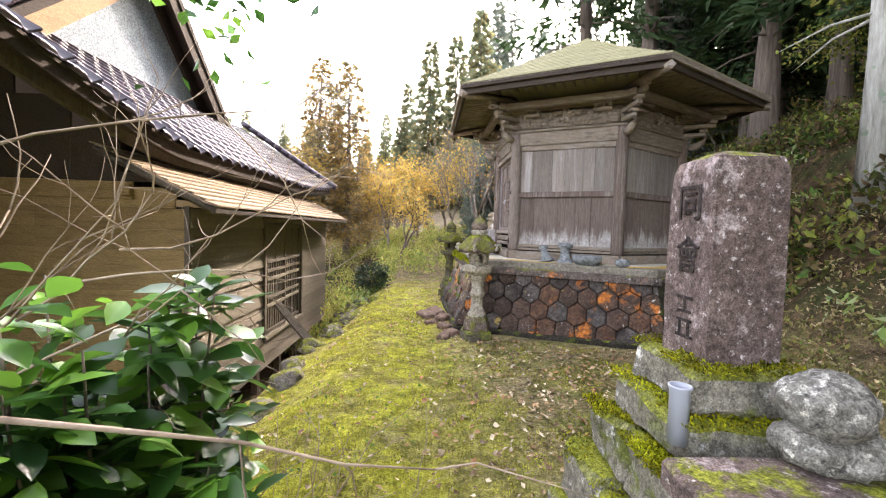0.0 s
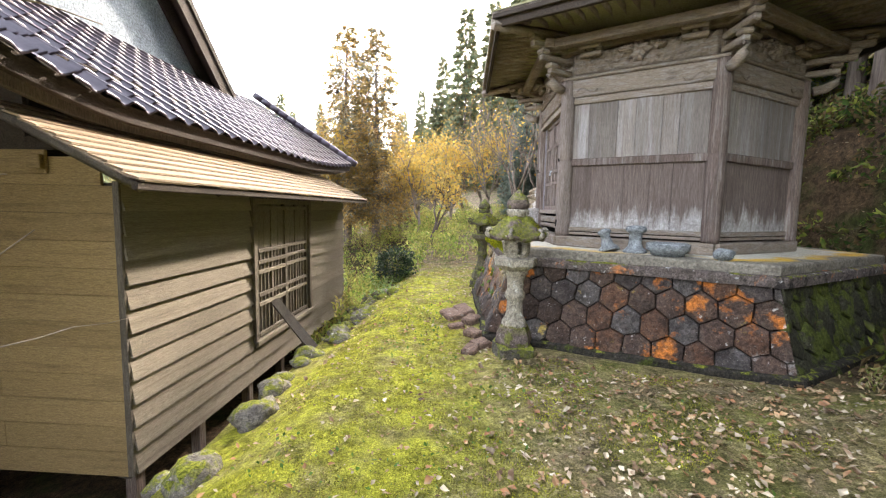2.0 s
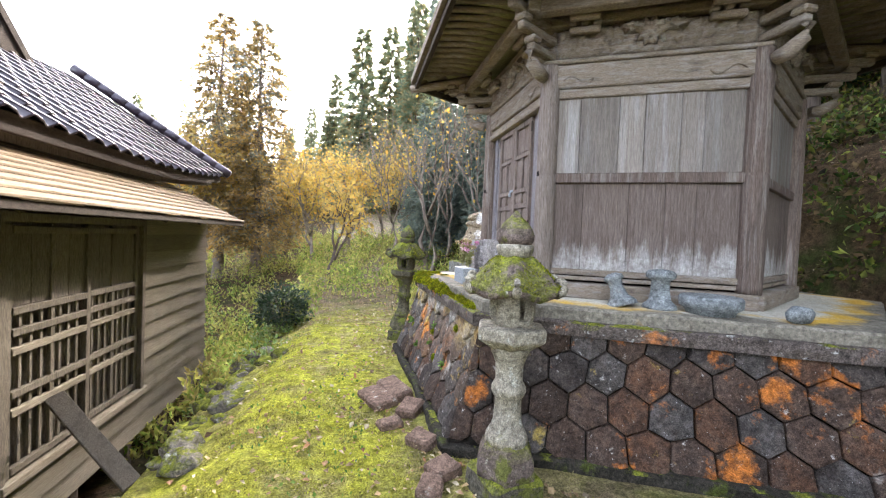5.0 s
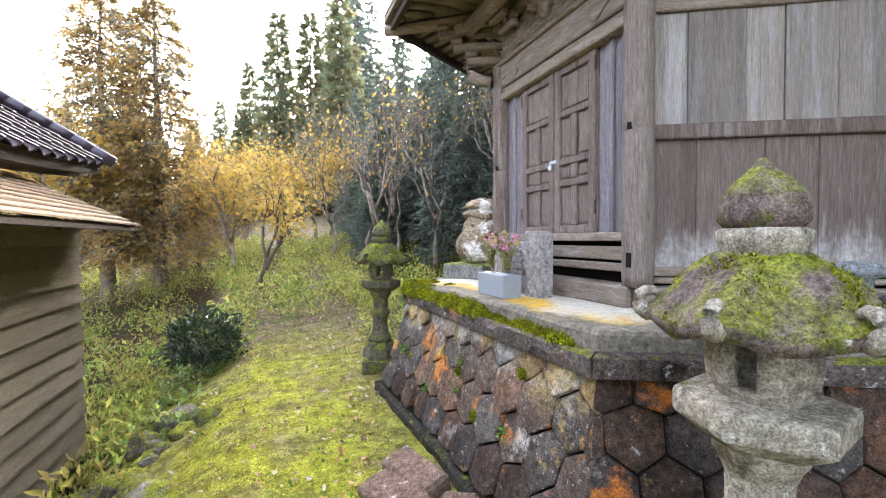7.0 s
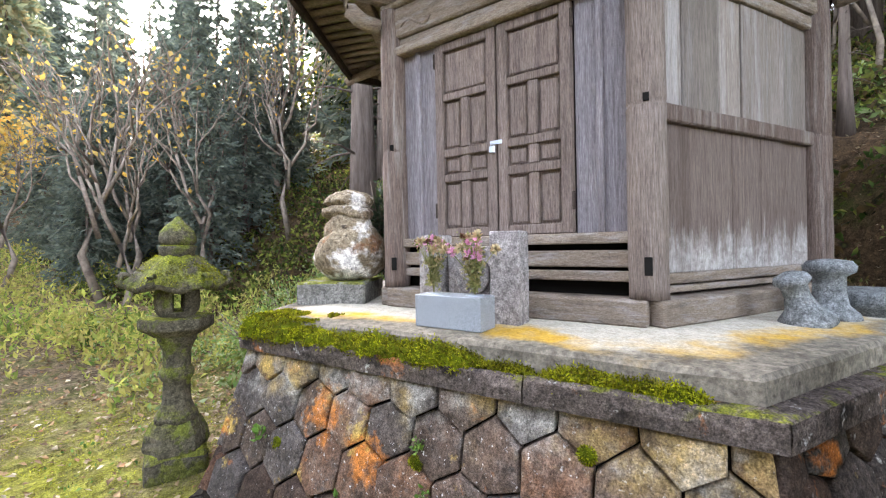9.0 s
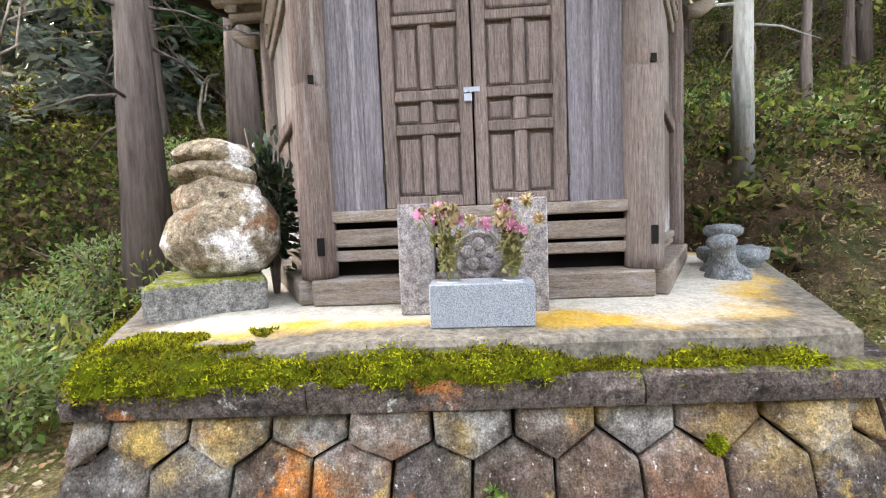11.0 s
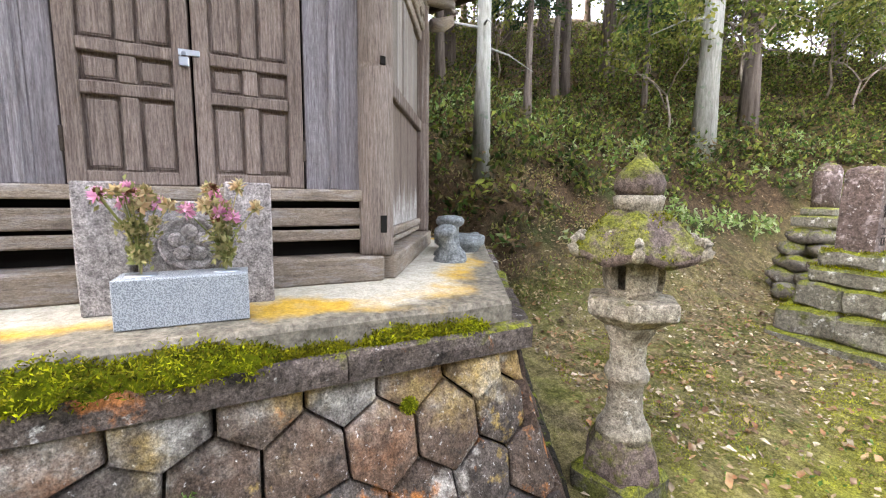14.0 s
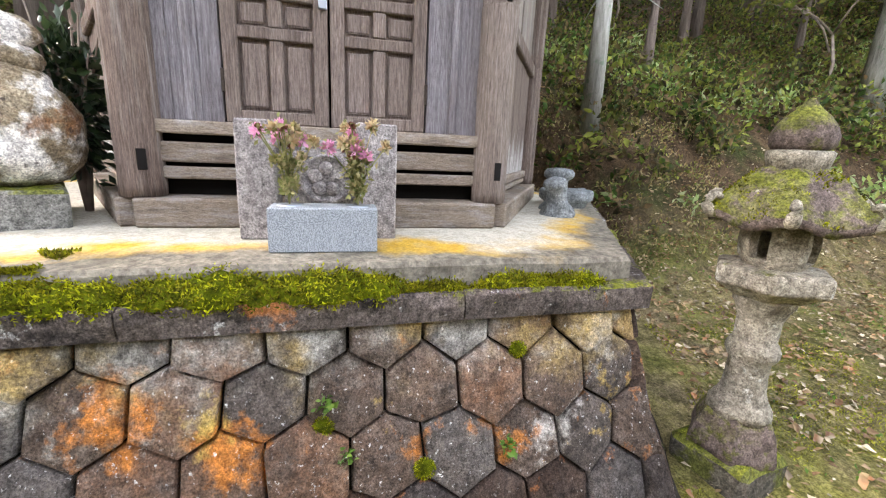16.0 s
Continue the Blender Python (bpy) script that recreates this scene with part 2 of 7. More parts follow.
PEDESTAL = stone("grey_pedestal_stone", (0.14, 0.14, 0.125), (0.36, 0.35, 0.31), (((0.07, 0.07, 0.06), 5.0, 0.58),), 7, moss=0.7)
LANTERN = stone("lantern_stone", (0.21, 0.185, 0.14), (0.54, 0.49, 0.39), (((0.58, 0.57, 0.5), 12.0, 0.6), ((0.12, 0.10, 0.07), 6.0, 0.58)), 7, moss=0.12)
LANTERN_ROOF = stone("mossy_lantern_stone", (0.085, 0.065, 0.055), (0.27, 0.21, 0.185), (((0.55, 0.53, 0.44), 14.0, 0.64), ((0.1, 0.11, 0.02), 7.0, 0.53)), 7, moss=0.6)
TOMB = stone("gravestone", (0.085, 0.062, 0.052), (0.23, 0.175, 0.155), (((0.52, 0.48, 0.46), 30.0, 0.60), ((0.33, 0.275, 0.265), 7.0, 0.56)), 6, moss=0.4)
TOMB_BASE = stone("mossy_base_stone", (0.12, 0.11, 0.085), (0.32, 0.3, 0.24), (((0.55, 0.55, 0.5), 10.0, 0.58), ((0.10, 0.12, 0.02), 3.0, 0.55)), 6, moss=1.0)
BOULDER = stone("ochre_boulder", (0.15, 0.11, 0.065), (0.48, 0.41, 0.29), (((0.74, 0.72, 0.67), 3.4, 0.55), ((0.20, 0.095, 0.04), 3.2, 0.56), ((0.05, 0.04, 0.035), 20.0, 0.6)), 5)
ROCK = stone("path_rock", (0.10, 0.09, 0.075), (0.3, 0.27, 0.23), (((0.5, 0.5, 0.45), 8.0, 0.62),), 6, moss=0.6)
MOSSROCK = stone("mossed_ditch_rock", (0.05, 0.045, 0.035), (0.2, 0.18, 0.14), (((0.10, 0.11, 0.02), 6.0, 0.5),), 6, moss=0.9)
GREYSTONE = stone("plain_grey_stone", (0.26, 0.24, 0.23), (0.46, 0.43, 0.41), (), 20)
PALESTONE = stone("pale_grey_stone", (0.15, 0.165, 0.165), (0.32, 0.345, 0.345), (((0.18, 0.18, 0.17), 9.0, 0.6),), 12)
LICHENROCK = stone("lichened_round_stone", (0.20, 0.19, 0.16), (0.46, 0.44, 0.38), (((0.10, 0.095, 0.085), 16.0, 0.56), ((0.68, 0.66, 0.58), 20.0, 0.56)), 9, bump=1.0)
DRYTWIG, _n, _b = nodes_of("dry_pale_twig", 0.9)
_c = mixed(_n, noise_at(_n, coords(_n), 8, 4), (0.17, 0.125, 0.09), (0.44, 0.35, 0.26))
_n.links.new(_c, _b.inputs["Base Color"])
# needles greyed and lightened: the air's haze is put into their colour
HAZECEDAR = leafy("haze_tinted_needles", ((0.10, 0.13, 0.115), (0.14, 0.175, 0.14), (0.20, 0.225, 0.17), (0.12, 0.15, 0.13)), 0.7, 0.4)
REDSTONE = stone("reddish_fallen_stone", (0.12, 0.08, 0.06), (0.28, 0.19, 0.14), (((0.4, 0.38, 0.33), 10.0, 0.62),), 8)
PLASTER = stone("gable_plaster", (0.27, 0.32, 0.35), (0.36, 0.41, 0.44), (((0.24, 0.27, 0.3), 2.0, 0.55),), 3, bump=0.1)
WEED = leafy("ground_weeds", ((0.07, 0.15, 0.02), (0.13, 0.26, 0.04), (0.20, 0.30, 0.05)), 0.5, 0.35)
VINYL, _n, _b = nodes_of("grey_vinyl", 0.35)
_b.inputs["Base Color"].default_value = (0.30, 0.32, 0.36, 1)
STEEL, _n, _b = nodes_of("zinc_steel", 0.35, 0.9)
_b.inputs["Base Color"].default_value = (0.42, 0.47, 0.52, 1)
# near-black paint in place of the shade inside gaps and holes
RECESS_SHADE, _n, _b = nodes_of("recess_shade", 1.0)
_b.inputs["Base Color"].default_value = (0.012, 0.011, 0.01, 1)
TILE, _n, _b = nodes_of("glazed_roof_tile", 0.36)
_c = mixed(_n, noise_at(_n, coords(_n), 4, 5), (0.025, 0.018, 0.028), (0.07, 0.05, 0.065))
_c = mixed(_n, sums(_n, "MULTIPLY", object_random(_n), 0.4), _c, (0.05, 0.035, 0.04))
_n.links.new(_c, _b.inputs["Base Color"])
bumped(_n, _b, noise_at(_n, coords(_n), 40, 4), 0.15, 0.004)

# granite: salt and pepper
GRANITE, _n, _b = nodes_of("speckled_granite", 0.55)
_v = coords(_n)
_c = mixed(_n, noise_at(_n, _v, 260, 2, 0.5, 0.42, 0.58), (0.13, 0.15, 0.165), (0.36, 0.39, 0.41))
_n.links.new(_c, _b.inputs["Base Color"])

# concrete slab: cream wash, ochre lichen, grey-brown bare stretches
SLAB, _n, _b = nodes_of("stained_concrete", 0.9)
_v = coords(_n)
_c = mixed(_n, noise_at(_n, _v, 30, 6), (0.09, 0.08, 0.062), (0.26, 0.235, 0.185))
_c = mixed(_n, noise_at(_n, _v, 5.0, 6, 0.65, 0.52, 0.68), _c, (0.085, 0.078, 0.06))
_s = _n.nodes.new("ShaderNodeVectorMath")
_s.operation = "SUBTRACT"
_s.inputs[1].default_value = (2.978, 7.927, 0)
_n.links.new(_v, _s.inputs[0])
_d = 0.0
for _k in range(3):
    _p = _n.nodes.new("ShaderNodeVectorMath")
    _p.operation = "DOT_PRODUCT"
    _p.inputs[1].default_value = (math.cos(radians(60 * _k + 1.8)), math.sin(radians(60 * _k + 1.8)), 0)
    _n.links.new(_s.outputs["Vector"], _p.inputs[0])
    _d = sums(_n, "MAXIMUM", _d, sums(_n, "ABSOLUTE", _p.outputs["Value"], 0))
_d = sums(_n, "ADD", _d, sums(_n, "MULTIPLY", sums(_n, "SUBTRACT", noise_at(_n, _v, 1.9, 6, 0.62, 0.2, 0.8), 0.5), 0.42))
_r = _n.nodes.new("ShaderNodeMapRange")
_r.inputs["From Min"].default_value, _r.inputs["From Max"].default_value = 2.08, 1.97
_n.links.new(_d, _r.inputs["Value"])
_c = mixed(_n, sums(_n, "MULTIPLY", _r.outputs["Result"], 0.93), _c, mixed(_n, noise_at(_n, _v, 14, 5), (0.40, 0.37, 0.29), (0.56, 0.53, 0.44)))
_r = _n.nodes.new("ShaderNodeMapRange")
_r.inputs["From Min"].default_value, _r.inputs["From Max"].default_value = 0.15, 0.05
_n.links.new(sums(_n, "ABSOLUTE", sums(_n, "SUBTRACT", _d, 2.0), 0), _r.inputs["Value"])
_c = mixed(_n, sums(_n, "MULTIPLY", _r.outputs["Result"], noise_at(_n, _v, 1.5, 6, 0.6, 0.42, 0.56)), _c, mixed(_n, noise_at(_n, _v, 20, 5), (0.42, 0.24, 0.03), (0.56, 0.36, 0.06)))
_n.links.new(gritty(_n, _c, _v, 70, 0.25), _b.inputs["Base Color"])
bumped(_n, _b, noise_at(_n, _v, 60, 6), 0.35, 0.004)

# bark
BARK, _n, _b = nodes_of("cedar_bark", 0.95)
_v = coords(_n, (5, 5, 0.45))
_g = noise_at(_n, _v, 3, 8, 0.7)
_c = mixed(_n, _g, (0.06, 0.045, 0.038), (0.20, 0.165, 0.14))
_n.links.new(_c, _b.inputs["Base Color"])
bumped(_n, _b, _g, 0.9, 0.03)
PALEBARK, _n, _b = nodes_of("pale_lichen_bark", 0.95)
_v = coords(_n, (8, 8, 1.2))
_g = noise_at(_n, _v, 3, 8, 0.7)
_c = mixed(_n, _g, (0.18, 0.175, 0.15), (0.42, 0.42, 0.38))
_c = mixed(_n, noise_at(_n, coords(_n), 7, 5, 0.6, 0.6, 0.66), _c, (0.2, 0.25, 0.19))
_n.links.new(_c, _b.inputs["Base Color"])
bumped(_n, _b, _g, 0.8, 0.02)
TWIG, _n, _b = nodes_of("bare_twig", 0.9)
_c = mixed(_n, noise_at(_n, coords(_n), 8, 4), (0.10, 0.08, 0.066), (0.30, 0.25, 0.20))
_n.links.new(_c, _b.inputs["Base Color"])

CEDAR = leafy("cedar_needles", ((0.012, 0.03, 0.012), (0.03, 0.06, 0.022), (0.05, 0.085, 0.035), (0.02, 0.042, 0.018)), 0.7, 0.25)
# paler still, for the thicker haze painted over the farthest conifers
FARCEDAR = leafy("haze_paled_needles", ((0.14, 0.19, 0.12), (0.19, 0.22, 0.13), (0.24, 0.24, 0.13), (0.30, 0.24, 0.11)), 0.7, 0.5)
REDNEEDLE = leafy("thinning_needles", ((0.20, 0.22, 0.17), (0.24, 0.24, 0.17), (0.34, 0.26, 0.13), (0.46, 0.30, 0.09), (0.21, 0.20, 0.16)), 0.7, 0.55, 0.5)
AUTUMN = leafy("autumn_leaves", ((0.55, 0.31, 0.06), (0.48, 0.35, 0.09), (0.34, 0.26, 0.10), (0.60, 0.42, 0.09)), 0.6, 0.55)
BRUSH = leafy("hill_brush", ((0.022, 0.045, 0.01), (0.06, 0.11, 0.02), (0.12, 0.12, 0.028), (0.11, 0.075, 0.035), (0.04, 0.08, 0.016), (0.24, 0.27, 0.05), (0.022, 0.02, 0.012), (0.17, 0.115, 0.055), (0.016, 0.03, 0.008)), 0.6, 0.45, 0.7)
THICKET = leafy("thicket_leaves", ((0.05, 0.10, 0.02), (0.13, 0.18, 0.035), (0.22, 0.21, 0.05), (0.04, 0.07, 0.018), (0.28, 0.30, 0.06)), 0.6, 0.5, 0.9)
MEADOW = leafy("meadow_weeds", ((0.18, 0.27, 0.055), (0.32, 0.38, 0.085), (0.36, 0.29, 0.11), (0.44, 0.45, 0.11), (0.11, 0.19, 0.04)), 0.6, 0.55, 0.8)
TANBRUSH = leafy("dry_brush", ((0.36, 0.26, 0.14), (0.26, 0.20, 0.09), (0.44, 0.34, 0.20), (0.14, 0.18, 0.04), (0.22, 0.13, 0.07), (0.24, 0.28, 0.06)), 0.6, 0.35, 1.5)
ENGRAVED = stone("engraved_stone", (0.025, 0.02, 0.018), (0.075, 0.06, 0.055), (((0.30, 0.27, 0.26), 34.0, 0.66),), 6)
FERN = leafy("bank_ferns", ((0.13, 0.24, 0.06), (0.26, 0.39, 0.11), (0.46, 0.52, 0.28), (0.10, 0.17, 0.045), (0.36, 0.38, 0.11)), 0.6, 0.5)
DRYLEAF = leafy("fallen_leaves", ((0.26, 0.17, 0.09), (0.44, 0.34, 0.20), (0.20, 0.10, 0.05), (0.58, 0.50, 0.34), (0.15, 0.09, 0.05), (0.40, 0.29, 0.15), (0.34, 0.15, 0.07)), 0.65, 0.15, 1.6)
GLOSSY = leafy("glossy_shrub_leaves", ((0.025, 0.085, 0.018), (0.06, 0.17, 0.03), (0.20, 0.42, 0.05), (0.045, 0.13, 0.025), (0.02, 0.06, 0.016)), 0.28, 0.3)
DARKSHRUB = leafy("dark_shrub_leaves", ((0.012, 0.03, 0.014), (0.025, 0.05, 0.02), (0.05, 0.09, 0.03)), 0.3, 0.2)
MOSSLEAF = leafy("moss_tufts", ((0.03, 0.04, 0.003), (0.13, 0.16, 0.006), (0.40, 0.43, 0.012), (0.05, 0.05, 0.005), (0.27, 0.27, 0.01), (0.08, 0.065, 0.012)), 0.9, 0.3, 5.0)
PATHMOSS = leafy("path_moss_tufts", ((0.18, 0.20, 0.02), (0.32, 0.34, 0.03), (0.46, 0.45, 0.05), (0.24, 0.23, 0.05), (0.16, 0.13, 0.05)), 0.9, 0.3, 2.2)
FLOWER_P = leafy("pink_petals", ((0.70, 0.26, 0.46), (0.80, 0.46, 0.62), (0.74, 0.34, 0.54)), 0.6, 0.4)
FLOWER_W = leafy("cream_petals", ((0.6, 0.52, 0.3), (0.55, 0.45, 0.28), (0.45, 0.3, 0.16)), 0.6, 0.3)
FLOWER_B = leafy("withered_heads", ((0.12, 0.05, 0.03), (0.2, 0.09, 0.05)), 0.8, 0.1)
STEM = leafy("stem_leaves", ((0.14, 0.17, 0.05), (0.28, 0.28, 0.11), (0.36, 0.30, 0.15)), 0.6, 0.3)

# ground: moss along the path, leaf mould to the east and on the hill
GROUND, _n, _b = nodes_of("mossy_ground", 0.97)
_v = coords(_n)
_moss = mixed(_n, noise_at(_n, _v, 26, 8, 0.75), (0.17, 0.19, 0.02), (0.50, 0.49, 0.06))
_moss = mixed(_n, noise_at(_n, _v, 2.2, 5, 0.6, 0.45, 0.72), _moss, mixed(_n, noise_at(_n, _v, 40, 6), (0.15, 0.12, 0.055), (0.29, 0.25, 0.12)))
_soil = mixed(_n, noise_at(_n, _v, 24, 8, 0.75), (0.075, 0.055, 0.038), (0.32, 0.235, 0.16))
_soil = mixed(_n, sums(_n, "MULTIPLY", noise_at(_n, _v, 1.7, 5, 0.6, 0.45, 0.62), 0.65), _soil, (0.10, 0.13, 0.025))
_sep = _n.nodes.new("ShaderNodeSeparateXYZ")
_n.links.new(_v, _sep.inputs["Vector"])
_r = _n.nodes.new("ShaderNodeMapRange")
_r.inputs["From Min"].default_value, _r.inputs["From Max"].default_value = 0.0, 1.3
_n.links.new(sums(_n, "ADD", _sep.outputs["X"], sums(_n, "MULTIPLY", noise_at(_n, _v, 1.3, 4, 0.6, 0, 1), 0.9)), _r.inputs["Value"])
_r2 = _n.nodes.new("ShaderNodeMapRange")
_r2.inputs["From Min"].default_value, _r2.inputs["From Max"].default_value = 11.0, 14.0
_n.links.new(sums(_n, "ADD", _sep.outputs["Y"], sums(_n, "MULTIPLY", noise_at(_n, _v, 1.1, 4, 0.6, 0, 1), 2.0)), _r2.inputs["Value"])
_f = sums(_n, "MAXIMUM", sums(_n, "SUBTRACT", _r.outputs["Result"], 0.26), _r2.outputs["Result"])
_r3 = _n.nodes.new("ShaderNodeMapRange")
_r3.inputs["From Min"].default_value, _r3.inputs["From Max"].default_value = 3.1, 4.2
_n.links.new(sums(_n, "ADD", _sep.outputs["X"], sums(_n, "MULTIPLY", noise_at(_n, _v, 0.9, 4, 0.6, 0, 1), 0.6)), _r3.inputs["Value"])
_mould_shade = mixed(_n, noise_at(_n, _v, 18, 8, 0.75), (0.022, 0.017, 0.010), (0.14, 0.09, 0.05))
_mould_shade = mixed(_n, noise_at(_n, _v, 1.2, 5, 0.6, 0.5, 0.65), _mould_shade, (0.04, 0.05, 0.014))
# west of the bank the dark mould colour paints the annexe's underfloor shade
_r4 = _n.nodes.new("ShaderNodeMapRange")
_r4.inputs["From Min"].default_value, _r4.inputs["From Max"].default_value = -1.75, -2.25
_n.links.new(sums(_n, "ADD", _sep.outputs["X"], sums(_n, "MULTIPLY", noise_at(_n, _v, 1.6, 4, 0.6, 0, 1), 0.4)), _r4.inputs["Value"])
_all = mixed(_n, sums(_n, "MAXIMUM", _r3.outputs["Result"], _r4.outputs["Result"]), mixed(_n, _f, _moss, _soil), _mould_shade)
_n.links.new(gritty(_n, gritty(_n, _all, _v, 95, 0.55), _v, 6, 0.42), _b.inputs["Base Color"])
bumped(_n, _b, noise_at(_n, _v, 30, 8, 0.75), 0.9, 0.03)

MOSSBODY, _n, _b = nodes_of("moss_body", 0.98)
_c = mixed(_n, noise_at(_n, coords(_n), 22, 7, 0.75), (0.015, 0.022, 0.001), (0.20, 0.25, 0.006))
_n.links.new(_c, _b.inputs["Base Color"])
bumped(_n, _b, noise_at(_n, coords(_n), 120, 5, 0.7), 1.0, 0.01)

# ---- mesh helpers ----


def mesh_of(name, bm, material):
    me = bpy.data.meshes.new(name)
    bm.to_mesh(me)
    bm.free()
    me.materials.append(material)
    return me


def part(name, bm, material, parent=None, label="", at=None):
    """Links a bmesh, or a mesh that is ready, as one object."""
    me = bm if isinstance(bm, bpy.types.Mesh) else mesh_of(name, bm, material)
    ob = new(name, me)
    if at is not None:
        ob.matrix_basis = at
    if parent:
        ob.parent = parent
    return tagged(ob, label) if label else ob


def thing(name, label, category, at=None, group="", kind=""):
    ob = new(name)
    ob.empty_display_size = 0.1
    if at is not None:
        ob.matrix_basis = at
    return tagged(ob, label, category, group, kind)


def box(x0, x1, y0, y1, z0, z1, bevel=0.004, bm=None, m=None):
    b = bm or bmesh.new()
    made = bmesh.ops.create_cube(b, size=1)["verts"]
    for v in made:
        v.co = Vector(((x0 + x1) / 2 + v.co.x * (x1 - x0), (y0 + y1) / 2 + v.co.y * (y1 - y0), (z0 + z1) / 2 + v.co.z * (z1 - z0)))
    if bevel:
        edges = list({e for v in made for e in v.link_edges})
        made = list({v for f in bmesh.ops.bevel(b, geom=edges, offset=bevel, segments=1, affect="EDGES")["faces"] for v in f.verts} | {v for v in made if v.is_valid})
    if m is not None:
        for v in made:
            v.co = m @ v.co
    return b


def lathe(profile, n=24, bm=None, m=None, turn=0.0, smooth=True):
    """A turned body: (radius, height) pairs from the bottom up, with n sides, closed at both ends."""
    b = bm or bmesh.new()
    rings = []
    for r, z in profile:
        rings.append([b.verts.new((m or Matrix()) @ Vector((r * math.cos(turn + 2 * math.pi * k / n), r * math.sin(turn + 2 * math.pi * k / n), z))) for k in range(n)])
    for a, c in zip(rings, rings[1:]):
        for k in range(n):
            f = b.faces.new((a[k], a[(k + 1) % n], c[(k + 1) % n], c[k]))
            f.smooth = smooth
    b.faces.new(list(reversed(rings[0])))
    b.faces.new(rings[-1])
    return b


def roughened(bm, amount, scale=4.0, seed=0.0):
    """Moves the vertices by a smooth noise, so that stone looks hewn and worn."""
    for v in bm.verts:
        d = noise.noise_vector(v.co * scale + Vector((seed, seed * 1.7, seed * 0.3)))
        v.co += d * amount
    return bm


def hewn(x0, x1, y0, y1, z0, z1, amount=0.012, cuts=3, seed=0.0, bevel=0.012, m=None):
    b = box(x0, x1, y0, y1, z0, z1, bevel)
    bmesh.ops.subdivide_edges(b, edges=[e for e in b.edges if e.calc_length() > 0.08], cuts=cuts, use_grid_fill=True)
    roughened(b, amount, 5.0, seed)
    if m is not None:
        bmesh.ops.transform(b, matrix=m, verts=b.verts)
    return b


def pebble(r, squash=(1, 1, 1), seed=0.0, rough=0.25, sub=3):
    b = bmesh.new()
    bmesh.ops.create_icosphere(b, subdivisions=sub, radius=r)
    for v in b.verts:
        n = noise.noise(v.co * (1.6 / r) * 0.6 + Vector((seed, 0, seed * 2))) + 0.4 * noise.noise(v.co * (4.0 / r) * 0.6 + Vector((0, seed, 0)))
        v.co *= 1 + rough * n
        v.co = Vector((v.co.x * squash[0], v.co.y * squash[1], v.co.z * squash[2]))
    for f in b.faces:
        f.smooth = True
    return b


def tube(points, radii, n=7, bm=None):
    """A limb through the points, tapering by the radii."""
    b = bm or bmesh.new()
    last = None
    for i, (p, r) in enumerate(zip(points, radii)):
        p = Vector(p)
        way = (Vector(points[min(i + 1, len(points) - 1)]) - Vector(points[max(i - 1, 0)])).normalized()
        q = way.to_track_quat("Z", "Y")
        ring = [b.verts.new(p + q @ Vector((r * math.cos(2 * math.pi * k / n), r * math.sin(2 * math.pi * k / n), 0))) for k in range(n)]
        if last:
            for k in range(n):
                f = b.faces.new((last[k], last[(k + 1) % n], ring[(k + 1) % n], ring[k]))
                f.smooth = True
        else:
            b.faces.new(list(reversed(ring)))
        last = ring
    b.faces.new(last)
    return b


def leaves_mesh(name, places, sizes, material, aspect=0.45, up=0.0, rng=None, ways=None, fold=0.25):
    """Many small folded leaves in one mesh: each four corners, two triangles."""
    rng = rng or np.random.default_rng(1)
    places = np.asarray(places, dtype=float)
    n = len(places)
    sizes = np.broadcast_to(np.asarray(sizes, dtype=float), (n,))
    if ways is None:
        ways = rng.normal(size=(n, 3))
        ways[:, 2] += up
    a = ways / np.maximum(np.linalg.norm(ways, axis=1, keepdims=True), 1e-6)
    r = rng.normal(size=(n, 3))
    c = np.cross(a, r)
    c /= np.maximum(np.linalg.norm(c, axis=1, keepdims=True), 1e-6)
    d = np.cross(a, c)
    s = sizes[:, None]
    mid = places + a * s * 0.5 + d * s * fold * 0.3
    v = np.stack([places, mid + c * s * aspect * 0.5 + d * s * fold * 0.3, places + a * s, mid - c * s * aspect * 0.5 + d * s * fold * 0.3], axis=1).reshape(-1, 3)
    me = bpy.data.meshes.new(name)
    me.vertices.add(4 * n)
    me.vertices.foreach_set("co", v.ravel())
    me.loops.add(6 * n)
    base = np.arange(n)[:, None] * 4
    me.loops.foreach_set("vertex_index", (base + np.array([0, 1, 2, 0, 2, 3])).ravel().astype(np.int32))
    me.polygons.add(2 * n)
    me.polygons.foreach_set("loop_start", (np.arange(2 * n) * 3).astype(np.int32))
    me.update(calc_edges=True)
    me.materials.append(material)
    return me


# ---- ground ----
HALL = Vector((2.885, 7.79, 0))
ROT = 1.8


def ramp(a, b, x):
    t = min(1.0, max(0.0, (x - a) / (b - a)))
    return t * t * (3 - 2 * t)


